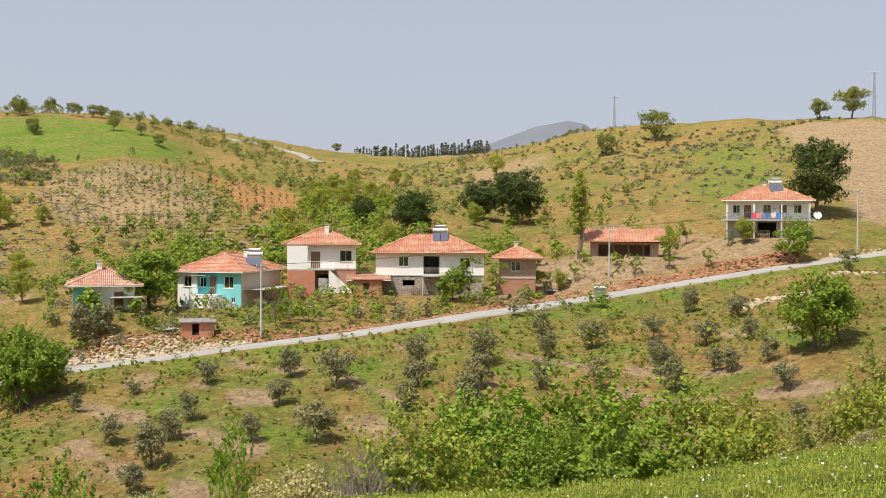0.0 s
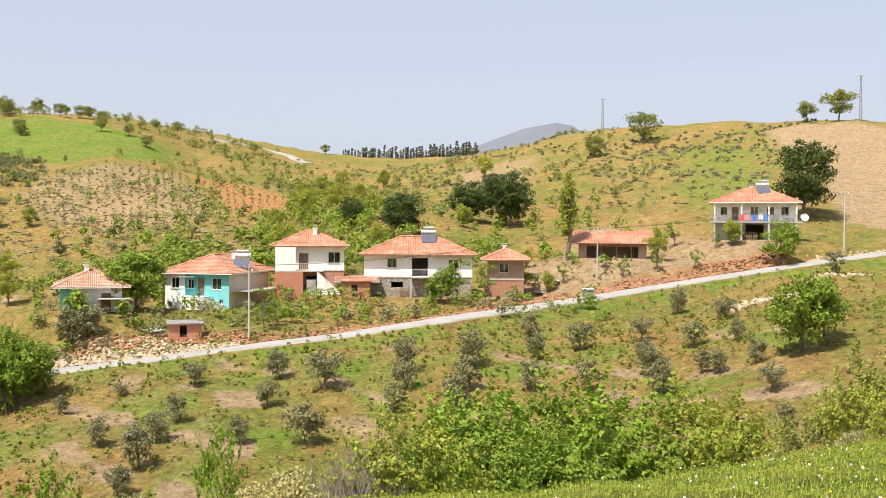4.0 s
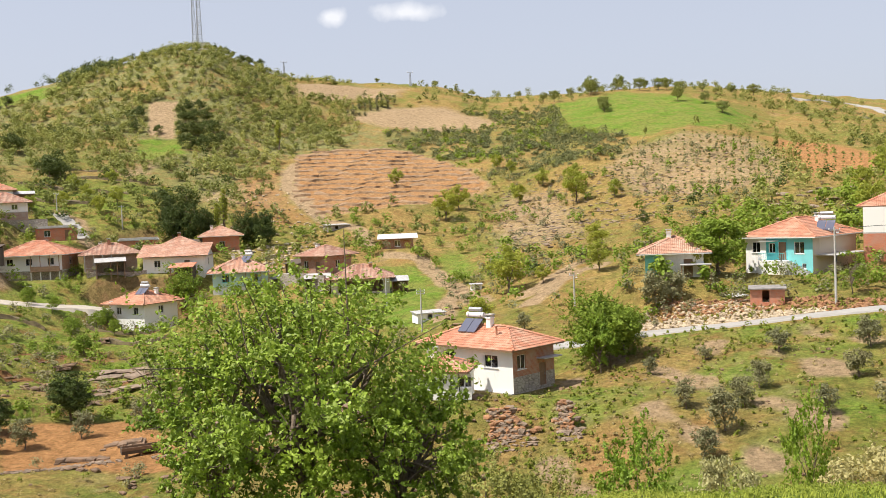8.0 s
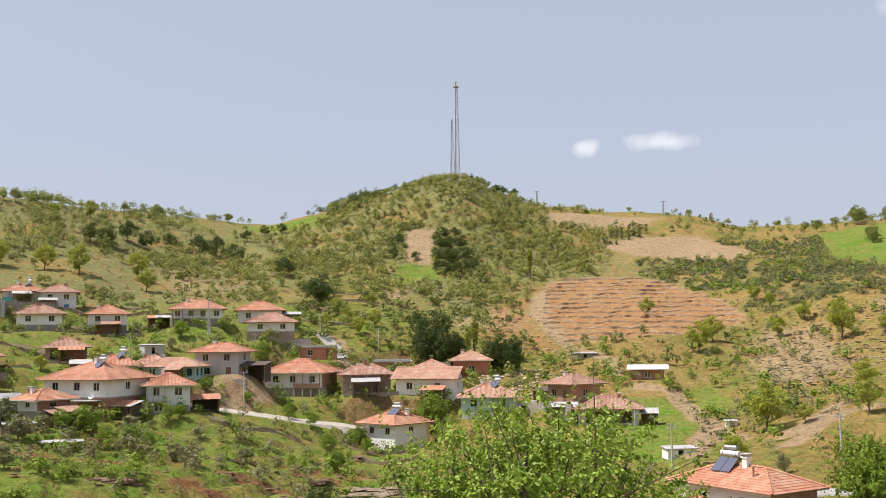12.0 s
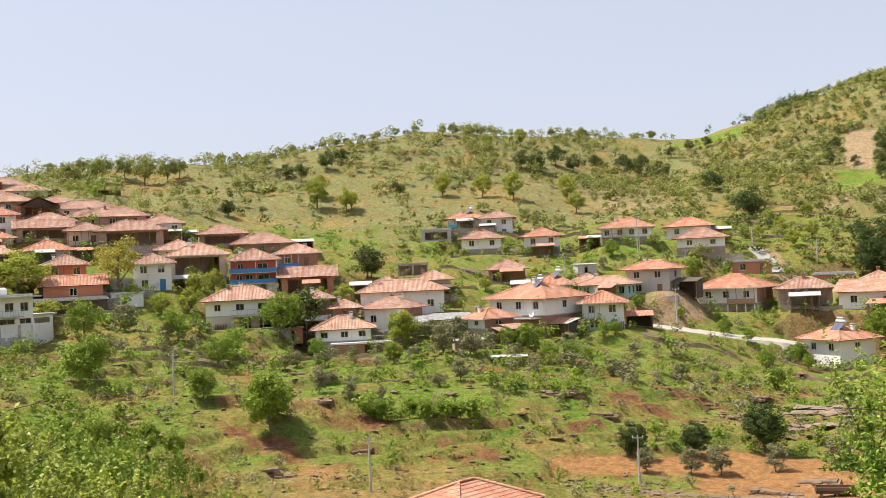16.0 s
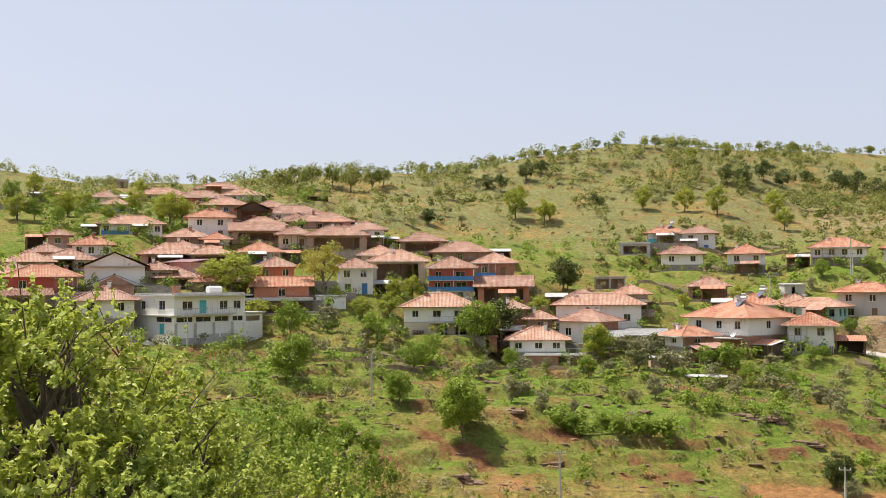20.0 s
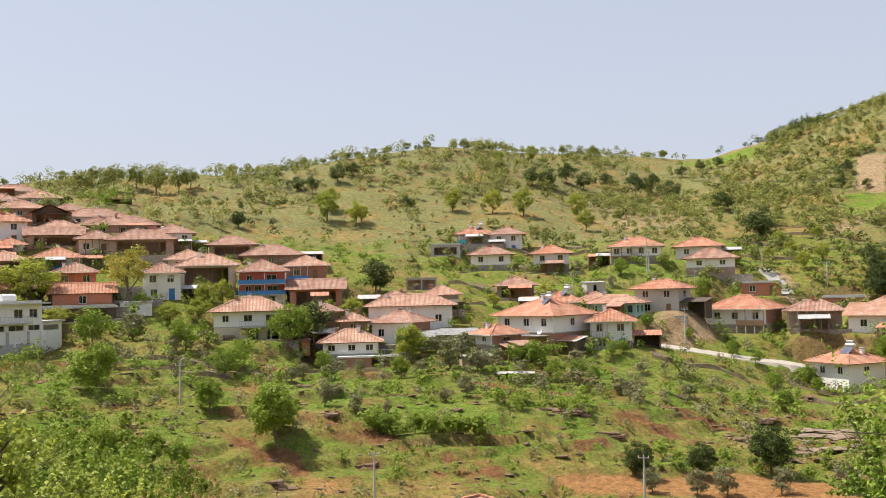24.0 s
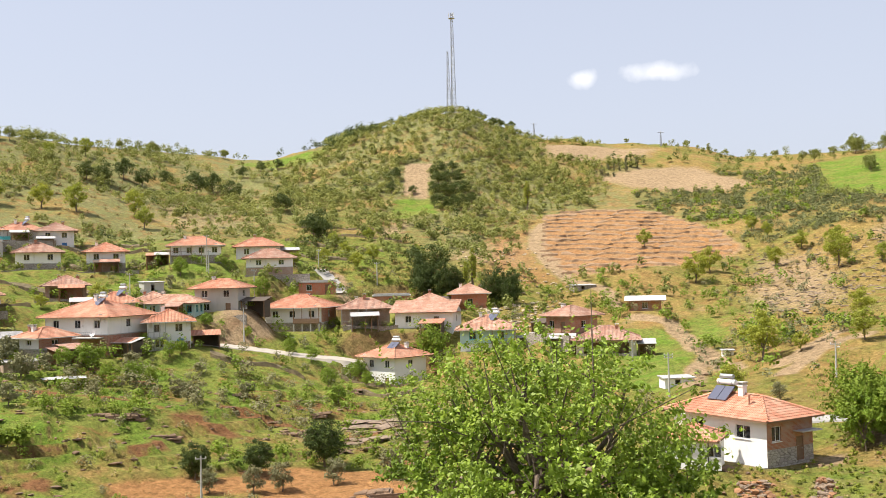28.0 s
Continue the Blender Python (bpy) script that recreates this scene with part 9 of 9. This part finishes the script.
# ---- sheds, wood and walls in the yards ----
def lean_to(h, rng):
    """Lean-to shed beside a house: posts, back and side boarding, open dark front, tilted roof."""
    side = rng.choice((-1, 1))
    w, d, low = rng.uniform(2.4, 4.6), rng.uniform(2.2, 3.4), rng.uniform(1.8, 2.2)
    u = side * (h["w"] / 2 + w / 2 + 0.3)
    v = -h["d"] / 2 + d / 2 + rng.uniform(-0.5, 1.5)
    if rng.random() < 0.35:
        u, v = rng.uniform(-0.3, 0.3) * h["w"], -h["d"] / 2 - d / 2 - rng.uniform(0.5, 1.5)
    m = pose(h["x"], h["y"], 0, 0, 0, h["turn"]) @ pose(u, v, 0)
    x, y = m.translation.x, m.translation.y
    a = radians(h["turn"])
    for k in HOMES:
        q = radians(k["turn"])
        du, dv = (x - k["x"]) * math.cos(q) + (y - k["y"]) * math.sin(q), (y - k["y"]) * math.cos(q) - (x - k["x"]) * math.sin(q)
        if abs(du) < k["w"] / 2 + w / 2 and abs(dv) < k["d"] / 2 + d / 2:
            return
    roofing, words = rng.choice(((TIN, "tin"), (TIN, "tin"), (OLD_TILES, "tiled"), (TILES, "tiled"), (WALLS["dark"], "boarded")))
    t = thing("lean_to_shed", pose(x, y, height(x, y), 0, 0, h["turn"]), "open lean-to shed with a %s roof beside a house" % words, "shed", "yard sheds")
    for k, (i, j) in enumerate(((-1, -1), (1, -1), (-1, 1), (1, 1))):
        part("post", Shape().box(-0.08, 0.08, -0.08, 0.08, -0.8, low + 0.1 + (0.5 if j > 0 else 0)), WOOD, t, m=pose(i * (w / 2 - 0.1), j * (d / 2 - 0.1), 0))
    back = rng.choice((WALLS["stone"], WALLS["brown"], WALLS["dark"], WALLS["brick"]))
    part("back_wall", Shape().box(-w / 2 + 0.2, w / 2 - 0.2, d / 2 - 0.2, d / 2 - 0.05, -0.8, low + 0.45), back, t)
    part("side_wall", Shape().box(side * w / 2 - 0.12, side * w / 2 + 0.03, -d / 2 + 0.2, d / 2 - 0.22, -0.8, low + 0.1), back, t)
    s = Shape()
    n = 1
    for k in range(n):
        x0, x1 = -w / 2 - 0.25 + (w + 0.5) * k / n, -w / 2 - 0.25 + (w + 0.5) * (k + 1) / n
        lift = 0.03 * (k % 2)
        lo, hi = low + 0.06 + lift, low + 0.72 + lift
        p = [(x0, -d / 2 - 0.35, lo), (x1, -d / 2 - 0.35, lo), (x1, d / 2 + 0.2, hi), (x0, d / 2 + 0.2, hi)]
        b = [(q[0], q[1], q[2] - 0.07) for q in p]
        s.face(p, [(q[0], q[1]) for q in p]), s.face(b[::-1])
        for i in range(4):
            s.face([b[i], b[(i + 1) % 4], p[(i + 1) % 4], p[i]])
    part("roof", s, roofing, t)


def woodpile(h, rng):
    """A stack of split firewood against the foot of a house."""
    u, v = rng.uniform(-0.35, 0.35) * h["w"], -h["d"] / 2 - rng.uniform(0.55, 0.8)
    p = pose(h["x"], h["y"], 0, 0, 0, h["turn"]) @ pose(u, v, 0)
    t = thing("woodpile", pose(p.translation.x, p.translation.y, height(p.translation.x, p.translation.y), 0, 0, h["turn"]), "stack of split firewood against a house wall", "firewood", "woodpiles")
    wide = rng.uniform(1.4, 2.8)
    for row in range(rng.randint(4, 6)):
        k = -wide / 2
        while k < wide / 2:
            r = rng.uniform(0.07, 0.12)
            part("log", Shape().tube((k, -0.4 + rng.uniform(-0.06, 0.06), 0.1 + row * 0.2), (k, 0.35, 0.1 + row * 0.2), r, r, 6), LOG, t)
            k += 0.24
    return t


LOG = plain("split_logs", (0.30, 0.21, 0.135), 0.9, spread=0.4, scale=4.0)
yard_rng = random.Random(61)
for record in HOMES:
    if record.get("near") or record.get("block") or record.get("terrace") or record["x"] > -60 or record["roof"] in ("flat", "shed"):
        continue
    for k in range(2):
        if yard_rng.random() < 0.55:
            lean_to(record, yard_rng)
    if math.hypot(record["x"], record["y"]) < 182 and yard_rng.random() < 0.35:
        woodpile(record, yard_rng)
for record in (stair_house, stone_base_house, verandah_house):
    woodpile(record, yard_rng)


# ---- galleries on the village houses ----
def gallery(h, rng):
    """Wooden or concrete gallery along part of a front: slab, posts up to the eaves, boarded or barred parapet."""
    w, y, tall = h["w"], -h["d"] / 2, h["h"]
    z = tall / 2 if h["storeys"] == 2 else h.get("lower", 0.15)
    if tall - z < 1.7:
        return
    wide = w * rng.uniform(0.4, 0.62)
    x0 = rng.choice((-w / 2 + 0.1, w / 2 - 0.1 - wide))
    wood = rng.random() < 0.55
    frame_mat, words = (WOOD, "dark wooden gallery") if wood else (CONCRETE, "concrete gallery")
    own_part(h, "gallery", Shape().box(x0, x0 + wide, y - 1.15, y - 0.08, z - 0.14, z), frame_mat, words)
    for k in range(4):
        u = x0 + 0.08 + (wide - 0.16) * k / 3
        own_part(h, "gallery_post", Shape().box(u - 0.06, u + 0.06, y - 1.12, y - 1.0, z, tall - 0.03), frame_mat)
        if z > 0.6:
            own_part(h, "gallery_leg", Shape().box(u - 0.09, u + 0.09, y - 1.12, y - 0.94, -1.2, z - 0.14), CONCRETE)
    if rng.random() < 0.5:
        own_part(h, "parapet", Shape().box(x0, x0 + wide, y - 1.17, y - 1.12, z + 0.05, z + 0.82), rng.choice((WOOD, TEAL, WALLS["white"], BLUE, WOOD)), "boarded gallery parapet")
    else:
        railing(h, x0, x0 + wide, y - 1.1, z, 0.9, frame_mat, 0.45)


gallery_rng = random.Random(77)
for record in HOMES:
    plain_front = not any(record.get(k) for k in ("near", "block", "open", "frame", "front", "terrace", "balcony", "porch", "blue"))
    if plain_front and record["roof"] == "hip" and record["x"] < -60 and record.get("windows", 0) > 0 and record["wall"] != "dark" and gallery_rng.random() < 0.6:
        gallery(record, gallery_rng)


# ---- edge of the ploughed plot ----
def trough(bearing, distance, long):
    """An old wooden feed trough: plank bottom, sides and ends on cross-beams."""
    x, y = spot(bearing, distance)
    t = thing("feed_trough", pose(x, y, height(x, y) + 0.1, 0, 0, bearing + 8), "old dark wooden feed trough beside the ploughed plot", "trough")
    for k in (-0.5, 0.5):
        part("side_plank", Shape().box(-long / 2, long / 2, k - 0.04, k + 0.04, 0.2, 0.48), WALLS["dark"], t)
        part("side_plank", Shape().box(-long / 2, long / 2, k * 1.14 - 0.04, k * 1.14 + 0.04, 0.5, 0.78), WOOD, t)
        part("end_plank", Shape().box(k * long * 0.98 - 0.04, k * long * 0.98 + 0.04, -0.45, 0.45, 0.2, 0.74), WALLS["dark"], t)
    part("bottom", Shape().box(-long / 2, long / 2, -0.45, 0.45, 0.14, 0.2), WOOD, t)
    for k in (-0.36, 0.0, 0.36):
        part("cross_beam", Shape().box(k * long - 0.08, k * long + 0.08, -0.6, 0.6, -0.3, 0.14), WOOD, t)


trough(47.6, 103, 3.6)
edge_rng = np.random.RandomState(331)
edge_b = np.concatenate([edge_rng.uniform(48.6, 60.0, 420), edge_rng.uniform(44.0, 47.0, 90)])
edge_r = np.interp(edge_b, [44, 48, 52, 56, 60], [101, 101.5, 100.5, 102.5, 108]) + edge_rng.normal(size=len(edge_b)) * 0.5
stones("field_wall", 332, ROCK, (-np.sin(np.radians(edge_b)) * edge_r, np.cos(np.radians(edge_b)) * edge_r, edge_rng.uniform(0.15, 0.46, len(edge_b))), "low tumbled stone wall along the ploughed plot", 0.6)
